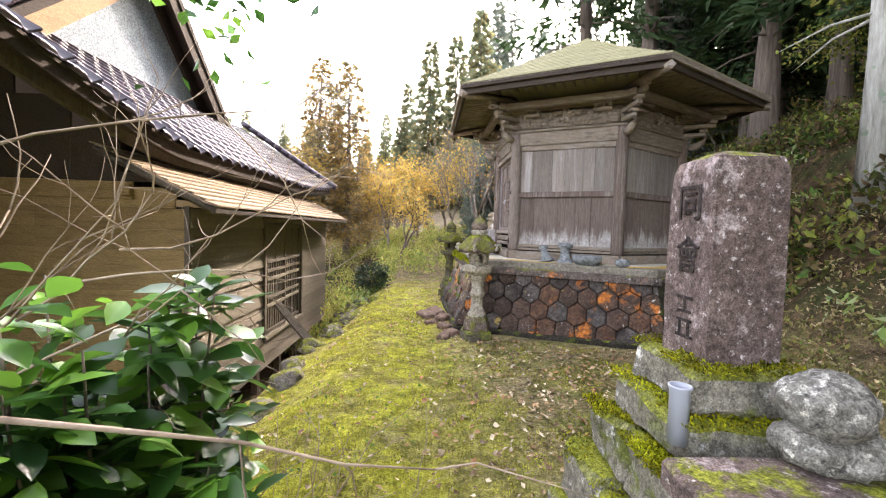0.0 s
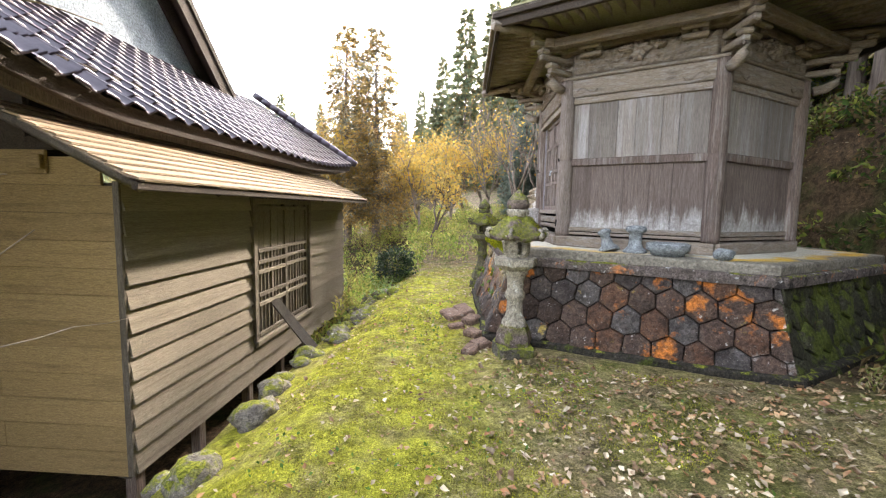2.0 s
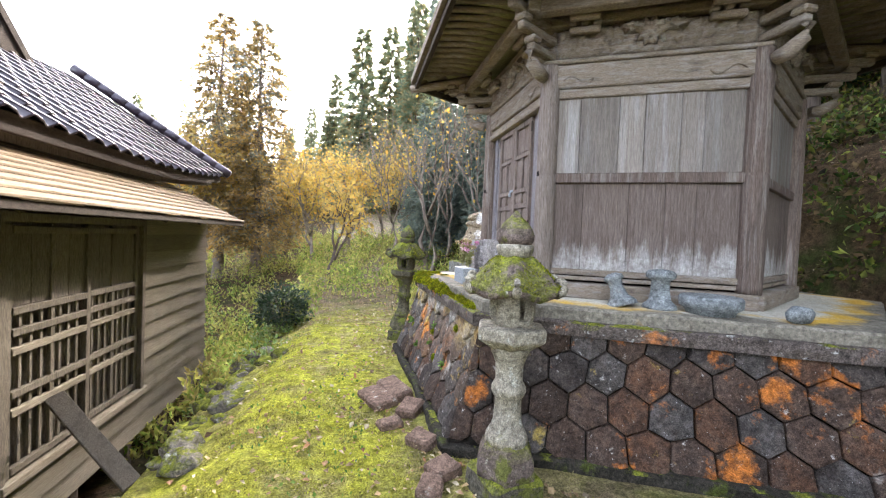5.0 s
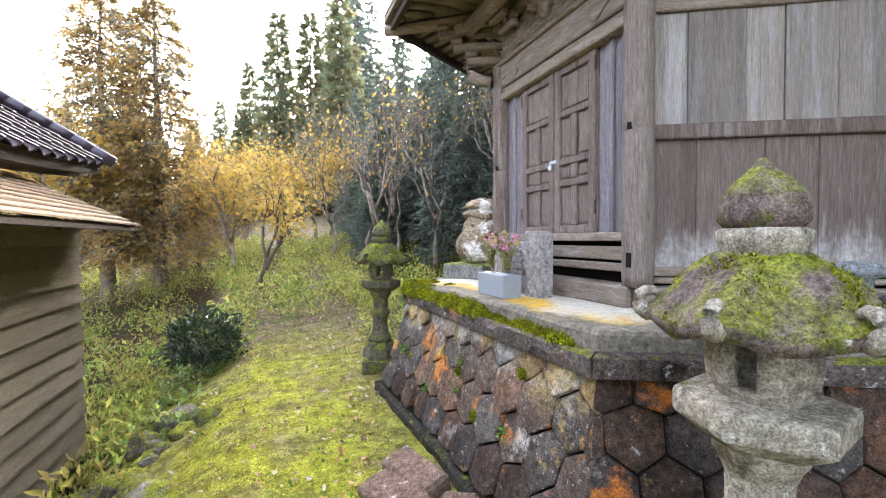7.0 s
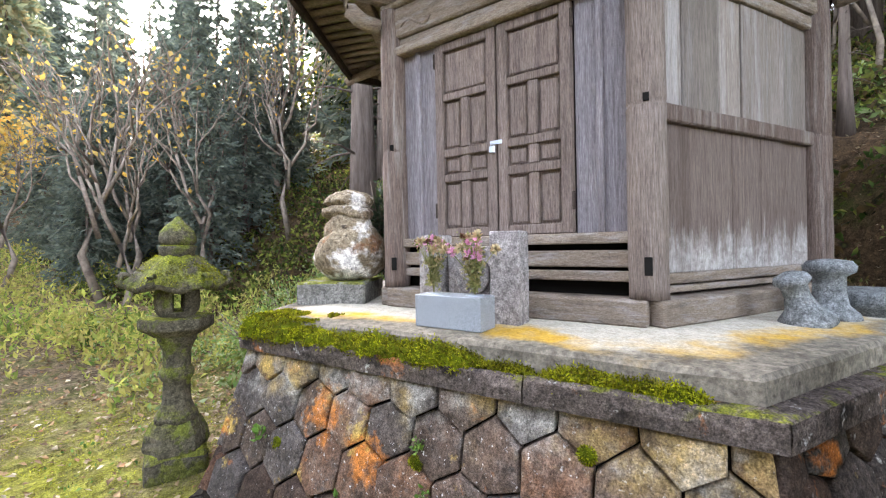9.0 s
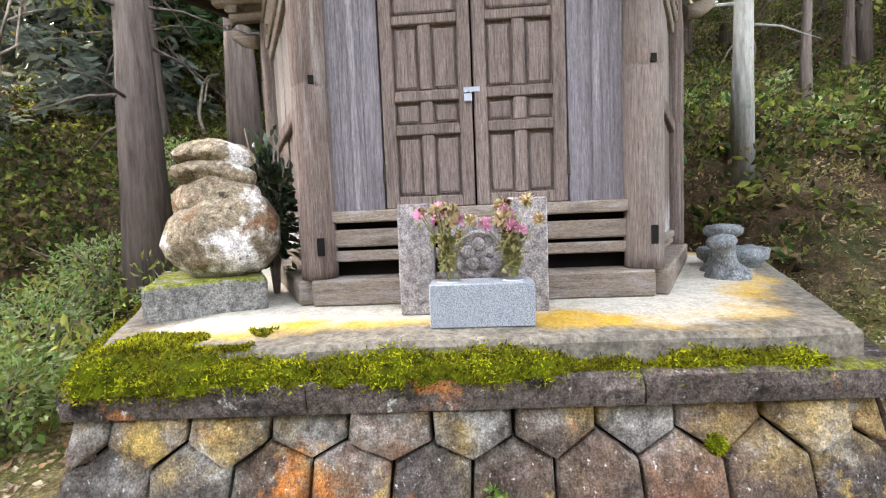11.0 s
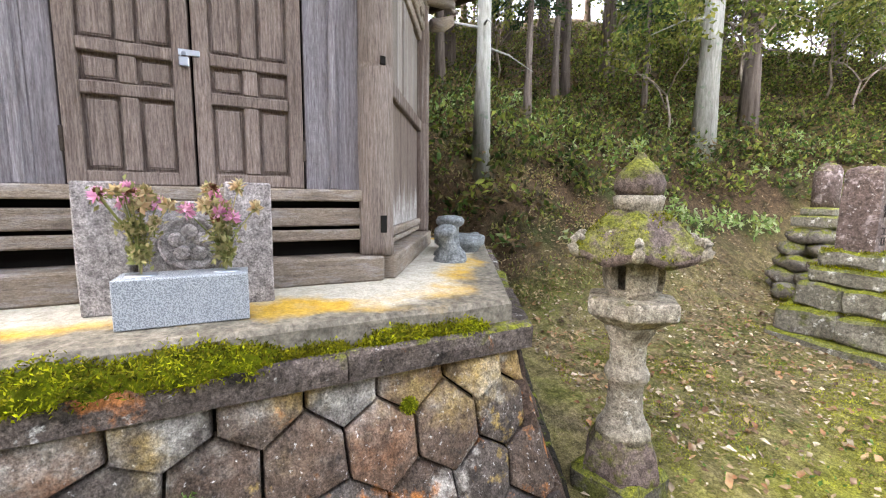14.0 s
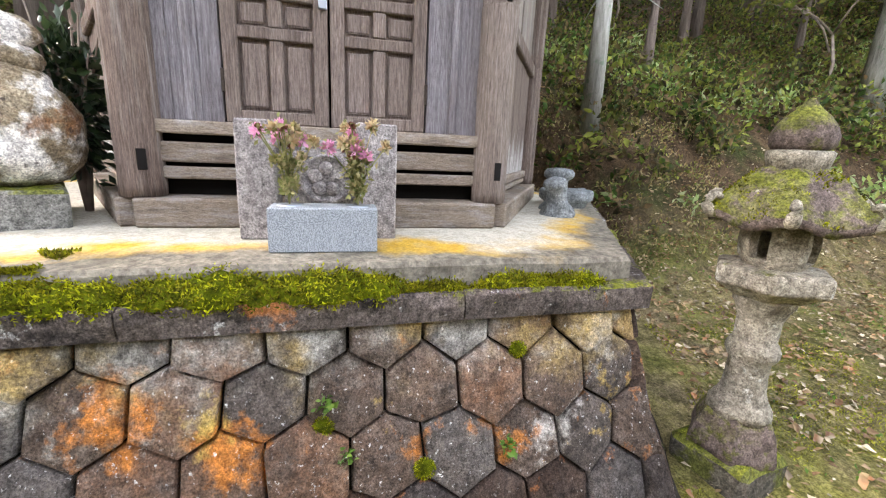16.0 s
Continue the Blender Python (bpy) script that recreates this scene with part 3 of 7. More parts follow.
def height(x, y):
    """The lie of the land: a level path, a hill to the east, a slow rise to the north, a bank falling west to the lower temple yard."""
    z = 0.055 * max(0.0, min(x, 3.0)) * ramp(12, 9, y) 
    d = math.hypot(x - HALL.x, y - HALL.y)
    edge = 2.7 + 0.9 * ramp(9, 13, y) + 0.45 * max(-14.0, min(0.0, y + 1.0))
    climb = 1.75 * ramp(edge - 0.3, edge + 2.6, x) + 0.50 * max(0.0, min(x, 24.0) - edge - 1.6)
    z += climb * ramp(2.75, 4.0, d)
    z += 0.085 * max(0.0, y - 12.0) * ramp(-8, 2, x) + 0.02 * max(0.0, y - 14)
    z -= (0.30 * ramp(-0.85, -1.75, x) + 0.92 * ramp(-1.75, -2.4, x)) * ramp(26, 12, y) * ramp(-8, -1, y)
    z += 0.035 * noise.noise(Vector((x * 0.7, y * 0.7, 0))) + 0.015 * noise.noise(Vector((x * 2.5, y * 2.5, 3)))
    far_rise = ramp(34, 80, math.hypot(x, y)) * ramp(-60, -20, y) * 9.0
    z += far_rise if x < 8 else far_rise * ramp(20, 8, x)
    if d > 10:
        z += 0.25 * noise.noise(Vector((x * 0.2, y * 0.2, 9))) * ramp(10, 18, d)
    return z


def axis_steps(a, b, near_a, near_b, fine, coarse):
    xs, x = [], a
    while x < b:
        xs.append(x)
        gap = max(0.0, near_a - x, x - near_b)
        x += fine if gap <= 0 else min(coarse, fine + gap * 0.22)
    return xs + [b]


gx = axis_steps(-420, 420, -3, 6, 0.12, 40)
gy = axis_steps(-420, 520, -1, 14, 0.12, 40)
gv = [(x, y, height(x, y)) for y in gy for x in gx]
w = len(gx)
gf = [(j * w + i, j * w + i + 1, (j + 1) * w + i + 1, (j + 1) * w + i) for j in range(len(gy) - 1) for i in range(w - 1)]
gme = bpy.data.meshes.new("ground")
gme.from_pydata(gv, [], gf)
for p in gme.polygons:
    p.use_smooth = True
gme.materials.append(GROUND)
ground = tagged(new("ground", gme), "mossy path ground with bare soil and fallen leaves", "ground", kind="structure")

# ---- podium of hexagonal masonry ----
POD = Vector((2.978, 7.927, 0))
CAP_Z, SLAB_Z, CAP_R = 1.05, 1.15, 2.68
WALL_TOP, WALL_BOT, OUT = 0.945, 0.12, 0.27


def face_frame(k, rot=ROT):
    """Outward normal and the way along face k; 0 looks west, then counter-clockwise as seen from above."""
    a = radians(180 + rot + 60 * k)
    n = Vector((math.cos(a), math.sin(a), 0))
    return n, Vector((-n.y, n.x, 0))


def apothem(z):
    t = (WALL_TOP - z) / (WALL_TOP - WALL_BOT)
    return CAP_R * 0.866 - 0.05 + OUT * (0.55 * t + 0.45 * t * t)


def on_face(k, u, z, out=0.0):
    n, t = face_frame(k)
    return POD + n * (apothem(z) + out) + t * u + Vector((0, 0, z))


def hexagon_prism(r0, r1, z0, z1, bm=None):
    return lathe([(r0, z0), (r1, z1)], 6, bm, Matrix.Translation(POD), radians(30 + ROT), smooth=False)


podium = thing("podium", "hexagonal stone podium of orange lichened honeycomb masonry under the hall", "podium", kind="structure")
core = bmesh.new()
lathe([((apothem(z) - 0.035) / 0.866, z) for z in (-0.1, WALL_BOT, 0.3, 0.5, 0.7, WALL_TOP, 1.04)], 6, core, Matrix.Translation(POD), radians(30 + ROT), smooth=False)
part("core", core, JOINT, podium)


def clipped(poly, a, b, c):
    """The part of a polygon where a*u + b*z <= c."""
    out = []
    for p, q in zip(poly, poly[1:] + poly[:1]):
        fp, fq = a * p[0] + b * p[1] - c, a * q[0] + b * q[1] - c
        if fp <= 0:
            out.append(p)
        if fp * fq < 0:
            s = fp / (fp - fq)
            out.append((p[0] + (q[0] - p[0]) * s, p[1] + (q[1] - p[1]) * s))
    return out


def masonry(k, w=0.268, jitter=0.03):
    rng = random.Random(40 + k)
    r = w / math.sqrt(3)
    pitch = 1.5 * r
    rows = 6
    ends = [(apothem(z) * math.tan(radians(30)), z) for z in (WALL_BOT, WALL_TOP)]
    (ub, zb), (ut, zt) = ends
    a, c = (zt - zb), None
    for j in range(rows):
        zc = WALL_TOP - 0.02 - j * pitch
        for i in range(-8, 9):
            uc = (i + (0.5 if j % 2 else 0.0)) * w + 0.05 * k
            poly = []
            for s in range(6):
                ang = radians(60 * s + 30)
                pu, pz = uc + r * math.cos(ang), zc + r * math.sin(ang)
                h = noise.noise(Vector((pu * 9.1 + k * 5, pz * 9.1, 1.0))), noise.noise(Vector((pu * 9.1 + k * 5, pz * 9.1, 7.0)))
                poly.append((pu + jitter * h[0], pz + jitter * h[1]))
            poly = clipped(poly, 0, 1, WALL_TOP)
            poly = clipped(poly, 0, -1, -WALL_BOT) if len(poly) > 2 else poly
            slope = (ub - ut) / (zt - zb)
            for sign in (1, -1):
                if len(poly) > 2:
                    poly = clipped(poly, sign, slope, ub + slope * zb)
            if len(poly) < 3:
                continue
            cu, cz = sum(p[0] for p in poly) / len(poly), sum(p[1] for p in poly) / len(poly)
            area = 0.5 * abs(sum(p[0] * q[1] - q[0] * p[1] for p, q in zip(poly, poly[1:] + poly[:1])))
            if area < 0.003:
                continue
            b = bmesh.new()
            proud = rng.uniform(0.0, 0.034)
            tilt_u, tilt_z = rng.uniform(-0.09, 0.09), rng.uniform(-0.09, 0.09)
            loops = []
            for inset, out in ((0.004, -0.05), (0.007, proud - 0.016), (0.014, proud - 0.005), (0.034, proud)):
                ring = []
                for pu, pz in poly:
                    d = math.hypot(pu - cu, pz - cz)
                    f = max(0.1, (d - inset) / d)
                    qu, qz = cu + (pu - cu) * f, cz + (pz - cz) * f
                    o = out + (tilt_u * (qu - cu) + tilt_z * (qz - cz) if out > -0.04 else 0) + 0.006 * noise.noise(Vector((qu * 22, qz * 22, k)))
                    ring.append(b.verts.new(on_face(k, qu, qz, o)))
                loops.append(ring)
            m = len(poly)
            for lo, hi in zip(loops, loops[1:]):
                for s in range(m):
                    b.faces.new((lo[s], lo[(s + 1) % m], hi[(s + 1) % m], hi[s]))
            top = b.verts.new(on_face(k, cu, cz, proud + 0.006 + rng.uniform(-0.003, 0.006)))
            for s in range(m):
                f = b.faces.new((loops[-1][s], loops[-1][(s + 1) % m], top))
                f.smooth = True
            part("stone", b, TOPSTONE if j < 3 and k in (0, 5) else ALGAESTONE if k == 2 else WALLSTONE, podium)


for k in (0, 1, 2, 5):
    masonry(k)

# footing course and coping
for k in range(6):
    n, t = face_frame(k)
    rot = Matrix((( -n.x, -t.x, 0, 0), (-n.y, -t.y, 0, 0), (0, 0, 1, 0), (0, 0, 0, 1)))
    for which, (rr, z0, z1, depth, count) in (("footing", (apothem(WALL_BOT) + 0.05, 0.0, 0.14, 0.22, 3)), ("coping", (CAP_R * 0.866 + 0.01, 0.945, CAP_Z, 0.34, 3))):
        half = rr * math.tan(radians(30))
        cutsu = [-half] + [-half + 2 * half * (i + random.Random(k * 7 + i).uniform(-0.12, 0.12)) / count for i in range(1, count)] + [half]
        for i in range(count):
            b = bmesh.new()
            u0, u1 = cutsu[i] + 0.003, cutsu[i + 1] - 0.003
            steps = 16
            grid = []
            for s in range(steps + 1):
                u = u0 + (u1 - u0) * s / steps
                ring = []
                for dz, dr in ((0, -depth), (0, -0.012), (0.025, 0.0), (0.5, 0.004), (0.9, 0.0), (1.0, -0.018), (1.0, -depth)):
                    z = z0 + (z1 - z0) * dz
                    sag = 0.016 * noise.noise(Vector((u * 3.1 + k * 3, dz * 2, 5 if which == "coping" else 9))) + 0.009 * noise.noise(Vector((u * 17, dz * 3, k)))
                    lim = min(1.0, (rr + dr) / rr)
                    p = POD + n * (rr + dr + sag) + t * (u * lim) + Vector((0, 0, z + 0.5 * sag + (0.0 if which == "coping" else height(*(POD + n * rr + t * u).xy) - 0.07)))
                    ring.append(b.verts.new(p))
                grid.append(ring)
            for g0, g1 in zip(grid, grid[1:]):
                for s in range(7):
                    b.faces.new((g0[s], g0[(s + 1) % 7], g1[(s + 1) % 7], g1[s]))
            b.faces.new(grid[0]), b.faces.new(list(reversed(grid[-1])))
            bmesh.ops.recalc_face_normals(b, faces=b.faces)
            part(which + "_stone", b, COPING if which == "coping" else DARKFOOT, podium)

slab = lathe([(2.56, 1.03), (2.595, 1.05), (2.595, 1.125), (2.58, 1.143), (2.2, SLAB_Z), (0.5, SLAB_Z + 0.005)], 6, None, Matrix.Translation(POD), radians(30 + ROT), smooth=False)
bmesh.ops.subdivide_edges(slab, edges=[e for e in slab.edges if e.calc_length() > 0.6], cuts=9, use_grid_fill=True)
roughened(slab, 0.008, 4.0)
part("concrete_slab", slab, SLAB, podium, "cream and ochre stained concrete slab")

# ---- hexagonal hall ----
hall = thing("hexagonal_hall", "weathered hexagonal timber hall with carved brackets and locked double doors", "shrine hall")
COL_R, COL_TOP = 1.64, 3.24
EAVE_R, EAVE_Z, APEX_Z = 2.83, 3.83, 5.25


def face_matrix(k, reach, centre=HALL, rot=0.0):
    """Local x along the face, y outwards from it, z up; the face's middle at the given apothem."""
    n, t = face_frame(k, rot)
    o = centre + n * reach
    return Matrix(((t.x, n.x, 0, o.x), (t.y, n.y, 0, o.y), (0, 0, 1, 0), (0, 0, 0, 1)))


def face_box(k, reach, u0, u1, out0, out1, z0, z1, bevel=0.005):
    b = box(u0, u1, out0, out1, z0, z1, bevel)
    bmesh.ops.transform(b, matrix=face_matrix(k, reach), verts=b.verts)
    bmesh.ops.recalc_face_normals(b, faces=b.faces)
    return b


AP = COL_R * 0.866
half = COL_R / 2
for k in range(6):
    part("sill_beam", face_box(k, AP, -0.83 - 0.03 * (k % 2), 0.83 + 0.03 * (k % 2), -0.11, 0.115, SLAB_Z, SLAB_Z + 0.13, 0.01), HALL_X, hall)
for k in range(6):
    a = radians(210 + 60 * k)
    c = HALL + Vector((COL_R * math.cos(a), COL_R * math.sin(a), 0))
    b = lathe([(0.092, SLAB_Z + 0.13), (0.093, 1.6), (0.092, 2.225), (0.084, 2.24), (0.091, 2.255), (0.09, 3.0), (0.084, COL_TOP)], 20, None, Matrix.Translation(c))
    bmesh.ops.subdivide_edges(b, edges=[e for e in b.edges if abs(e.verts[0].co.z - e.verts[1].co.z) > 0.2], cuts=4)
    roughened(b, 0.006, 7.0, k)
    column = part("column", b, PALEPOST if k == 0 else POST_V, hall)
    if k in (0, 5):
        # solid near-black blocks, painting the shade of small holes in the post
        for z0, z1, w2 in ((1.40, 1.49, 0.018), (2.24, 2.28, 0.014)):
            b = box(0.07, 0.0945, -w2, w2, z0, z1, 0.002)
            bmesh.ops.transform(b, matrix=Matrix.Translation(c) @ Matrix.Rotation(radians(188 if k == 0 else 205), 4, "Z"), verts=b.verts)
            part("mortise", b, RECESS_SHADE, column)

# wall faces: five boarded, the west one with the doors
for k in range(6):
    if k in (3, 4):
        part("wall_panel", face_box(k, AP, -half + 0.07, half - 0.07, -0.03, 0.0, SLAB_Z + 0.1, COL_TOP), HALL_V, hall)
        continue
    # near-black sheet: painted shade seen through the gaps between boards
    part("wall_backing", face_box(k, AP, -half + 0.06, half - 0.06, -0.10, -0.08, SLAB_Z + 0.115, COL_TOP), RECESS_SHADE, hall)
    part("tie_beam", face_box(k, AP, -half + 0.05, half - 0.05, -0.07, 0.055, 3.025, 3.235, 0.012), HALL_X, hall)
    part("frieze_board", face_box(k, AP, -half + 0.05, half - 0.05, -0.05, 0.03, 2.94, 3.022, 0.008), HALL_X, hall)
    if k == 0:
        continue
    rng = random.Random(k)
    for z0, z1, count in ((1.40, 2.175, 5), (2.265, 2.94, 6)):
        us = [-half + 0.08 + (2 * half - 0.16) * (i + (rng.uniform(-0.2, 0.2) if 0 < i < count else 0)) / count for i in range(count + 1)]
        for i in range(count):
            part("board", face_box(k, AP, us[i] + 0.0015, us[i + 1] - 0.0015, -0.03, rng.uniform(-0.006, 0.006), z0, z1, 0.003), HALL_LOW if z0 < 2 else HALL_V, hall)
    part("middle_rail", face_box(k, AP, -half + 0.07, half - 0.07, -0.03, 0.035, 2.175, 2.265, 0.008), POST_V, hall)
    part("lower_rail", face_box(k, AP, -half + 0.07, half - 0.07, -0.03, 0.03, 1.345, 1.40, 0.008), HALL_X, hall)
    part("bottom_rail", face_box(k, AP, -half + 0.07, half - 0.07, -0.03, 0.02, 1.30, 1.335, 0.006), HALL_X, hall)

# west face: planks beside the doors, slatted foot, frame and two leaves
DOOR_W, DOOR_B, DOOR_T = 0.455, 1.62, 2.90
for z0, z1, out in ((1.56, 1.62, 0.035), (1.435, 1.525, 0.012), (1.36, 1.415, 0.012)):
    part("foot_board", face_box(0, AP, -half + 0.08, half - 0.08, -0.04, out, z0, z1, 0.007), HALL_X, hall)
for side in (-1, 1):
    x = DOOR_W + 0.01
    rng = random.Random(9 + side)
    while x < half - 0.09:
        wd = min(rng.choice((0.09, 0.12, 0.15)), half - 0.07 - x)
        u0, u1 = (x, x + wd) if side > 0 else (-x - wd, -x)
        part("side_plank", face_box(0, AP, u0 + 0.001, u1 - 0.001, -0.05, rng.uniform(-0.02, -0.012), 1.62, 2.94, 0.003), PLANK_V, hall)
        x += wd
    part("jamb_batten", face_box(0, AP, side * 0.60 - 0.018, side * 0.60 + 0.018, -0.02, 0.008, 1.62, 2.94, 0.006), PLANK_V, hall)
part("door_head", face_box(0, AP, -half + 0.06, half - 0.06, -0.04, 0.06, 2.905, 2.965, 0.008), HALL_X, hall)
for side in (-1, 1):
    leaf_door = part("door_leaf", face_box(0, AP, *sorted((side * 0.004, side * DOOR_W)), -0.045, -0.018, DOOR_B, DOOR_T, 0.003), DOOR_V, hall, "panelled weathered wooden door leaf")
    lo, hi = sorted((side * 0.006, side * (DOOR_W - 0.002)))
    mid = (lo + hi) / 2
    for u0, u1 in ((lo, lo + 0.062), (hi - 0.062, hi)):
        part("stile", face_box(0, AP, u0, u1, -0.018, 0.012, DOOR_B + 0.002, DOOR_T - 0.002, 0.005), DOOR_V, leaf_door)
    rails = ((DOOR_B, 0.06), (1.98, 0.055), (2.145, 0.055), (2.515, 0.05), (DOOR_T - 0.06, 0.06))
    for z, hgt in rails:
        part("rail", face_box(0, AP, lo + 0.062, hi - 0.062, -0.018, 0.010, z + 0.002, z + hgt - 0.002, 0.005), DOOR_V, leaf_door)
    for (za, ha), (zb, hb) in zip(rails[:3], rails[1:4]):
        part("muntin", face_box(0, AP, mid - 0.03, mid + 0.03, -0.018, 0.008, za + ha, zb, 0.005), DOOR_V, leaf_door)
    for (za, ha), (zb, hb) in zip(rails, rails[1:]):
        for u0, u1 in (((lo + 0.062, mid - 0.03), (mid + 0.03, hi - 0.062)) if zb < 2.6 else ((lo + 0.062, hi - 0.062),)):
            part("panel", face_box(0, AP, u0 + 0.012, u1 - 0.012, -0.018, -0.006, za + ha + 0.012, zb - 0.012, 0.009), DOOR_V, leaf_door)
    for z in (1.75, 2.75):
        part("hinge", face_box(0, AP, *sorted((side * (DOOR_W - 0.005), side * (DOOR_W + 0.01))), 0.0, 0.014, z, z + 0.10, 0.003), DARKWOOD, leaf_door)
hasp = part("hasp", face_box(0, AP, -0.045, 0.035, 0.012, 0.018, 2.175, 2.20, 0.002), STEEL, hall, "bright steel hasp")
lock = thing("padlock", "small bright steel padlock hanging on the doors", "padlock")
part("body", face_box(0, AP, -0.043, -0.005, 0.02, 0.036, 2.125, 2.165, 0.004), STEEL, lock)
shk = tube([face_matrix(0, AP) @ Vector((-0.024 + 0.012 * math.cos(a), 0.027, 2.163 + 0.028 * math.sin(a))) for a in [math.pi * i / 8 for i in range(9)]], [0.003] * 9, 6)
part("shackle", shk, STEEL, lock)

# brackets and carvings under the eaves
for k in range(6):
    if k in (3, 4):
        continue
    part("plate_beam", face_box(k, AP, -half - 0.06, half + 0.06, -0.08, 0.075, 3.238, 3.275, 0.01), HALL_X, hall)
    part("upper_beam", face_box(k, AP, -half - 0.02, half + 0.02, -0.06, 0.09, 3.565, 3.64, 0.01), HALL_X, hall)
    part("eave_purlin", face_box(k, AP, -half - 0.30, half + 0.30, 0.26, 0.37, 3.56, 3.66, 0.01), HALL_X, hall)
    part("infill_board", face_box(k, AP, -half, half, -0.05, -0.02, 3.29, 3.75, 0.0), HALL_X, hall)
    # carved cloud relief above the plate beam, mirrored about its middle
    fm = face_matrix(k, AP)
    relief = bmesh.new()
    nu, nz = 92, 16
    sheet = []
    for j in range(nz + 1):
        row = []
        for i in range(nu + 1):
            u, z = -half + 0.04 + (2 * half - 0.08) * i / nu, 3.276 + 0.284 * j / nz
            q = Vector((abs(u) * 5.5, z * 7.0, 3.0 + 0.2 * u))
            swirl = noise.noise(q) + 0.45 * noise.noise(q * 2.3)
            band = abs(((swirl * 2.6 + abs(u) * 2.2) % 1.0) - 0.5) * 2
            lobe = ramp(0.18, 0.42, band) * 0.042 - ramp(0.12, 0.0, band) * 0.012
            flute = 0.014 * math.sin(u * 130) * ramp(3.48, 3.52, z) * ramp(0.16, 0.22, abs(u))
            edge = min(1.0, j / 1.5, (nz - j) / 1.5, i / 2, (nu - i) / 2)
            row.append(relief.verts.new(fm @ Vector((u, -0.015 + (0.035 + lobe + flute) * edge, z))))
        sheet.append(row)
    for r0, r1 in zip(sheet, sheet[1:]):
        for i in range(nu):
            fc = relief.faces.new((r0[i], r1[i], r1[i + 1], r0[i + 1]))
            fc.smooth = True
    part("carved_frieze", relief, HALL_X, hall, "cloud-carved weathered frieze board")
    # middle carving: a lumpy beast's mask with two curling wings
    for nm, du, dz, sx, sz, sd in (("carved_mask", 0.0, 3.45, 0.10, 0.11, 2.0), ("carved_wing", -0.15, 3.49, 0.10, 0.05, 5.0), ("carved_wing", 0.15, 3.49, 0.10, 0.05, 8.0)):
        carve = pebble(1.0, (1, 1, 1), sd, 0.25, 4)
        for v in carve.verts:
            q = v.co.normalized()
            v.co *= 1 + 0.28 * math.sin(9 * q.x + 3 * sd) * math.cos(8 * q.z) + 0.12 * noise.noise(q * 6 + Vector((sd, k, 0)))
            v.co = Vector((v.co.x * sx, v.co.y * 0.07, v.co.z * sz))
        bmesh.ops.transform(carve, matrix=fm @ Matrix.Translation((du, 0.06, dz)), verts=carve.verts)
        part(nm, carve, HALL_X, hall, "carved weathered wooden beast mask" if nm == "carved_mask" else "")
    # scroll relief on the tie beam ends
    for side in (-1, 1):
        b = tube([fm @ Vector((side * (half - 0.12 - 0.028 * i - 0.05 * (1 - math.cos(i * 0.5)) * 0.3), 0.058, 3.09 + 0.035 * math.sin(i * 0.8))) for i in range(9)], [0.006 + 0.0008 * i for i in range(9)], 6)
        part("scroll_relief", b, HALL_X, hall)
    # stepped bracket arms
    for u in (-half + 0.28, half - 0.28):
        for s, (z, rr) in enumerate(((3.45, 0.12), (3.52, 0.22))):
            b = face_box(k, AP, u - 0.13, u + 0.13, rr - 0.05, rr + 0.02, z + 0.02, z + 0.075, 0.015)
            part("bracket_arm", b, HALL_X, hall)
            for du in (-0.1, 0.0, 0.1):
                part("bearing_block", face_box(k, AP, u + du - 0.033, u + du + 0.033, rr - 0.05, rr + 0.03, z + 0.078, z + 0.13, 0.012), HALL_X, hall)
for k in range(6):
    a = radians(210 + 60 * k)
    base = Matrix.Translation(HALL) @ Matrix.Rotation(a, 4, "Z")
    for s, (r0, r1, z, hh) in enumerate(((1.62, 1.98, 3.29, 0.07), (1.62, 2.12, 3.43, 0.07), (1.62, 2.26, 3.56, 0.08))):
        b = box(r0, r1, -0.04, 0.04, z, z + hh, 0.014)
        bmesh.ops.transform(b, matrix=base, verts=b.verts)
        part("corner_bracket", b, HALL_X, hall)
        b = box(r1 - 0.1, r1 + 0.02, -0.06, 0.06, z + hh, z + hh + 0.055, 0.015)
        bmesh.ops.transform(b, matrix=base, verts=b.verts)
        part("bearing_block", b, HALL_X, hall)
    nose = tube([base @ Vector(p) for p in ((1.75, 0, 3.12), (1.86, 0, 3.14), (1.95, 0, 3.2), (1.99, 0, 3.27), (1.94, 0, 3.3))], [0.055, 0.06, 0.05, 0.035, 0.02], 8)
    part("carved_nosing", roughened(nose, 0.012, 14, k), HALL_X, hall)

# roof: battens of boards stepping up to the apex, fascia, rafters, boarded soffit
courses = 18
for i in range(courses):
    f0, f1 = 1 - i / courses, 1 - (i + 1) / courses
    lift = lambda f: EAVE_Z + (APEX_Z - EAVE_Z) * (1 - f) ** 1.06
    ra, rc = EAVE_R * f0, max(0.02, EAVE_R * f1)
    part("roof_course", lathe([(ra, lift(f0) - 0.004), (ra, lift(f0) + 0.016), (rc, lift(f1) + 0.006), (rc, lift(f1) - 0.01)], 6, None, Matrix.Translation(HALL), radians(30), smooth=False), ROOF_BOARD, hall)
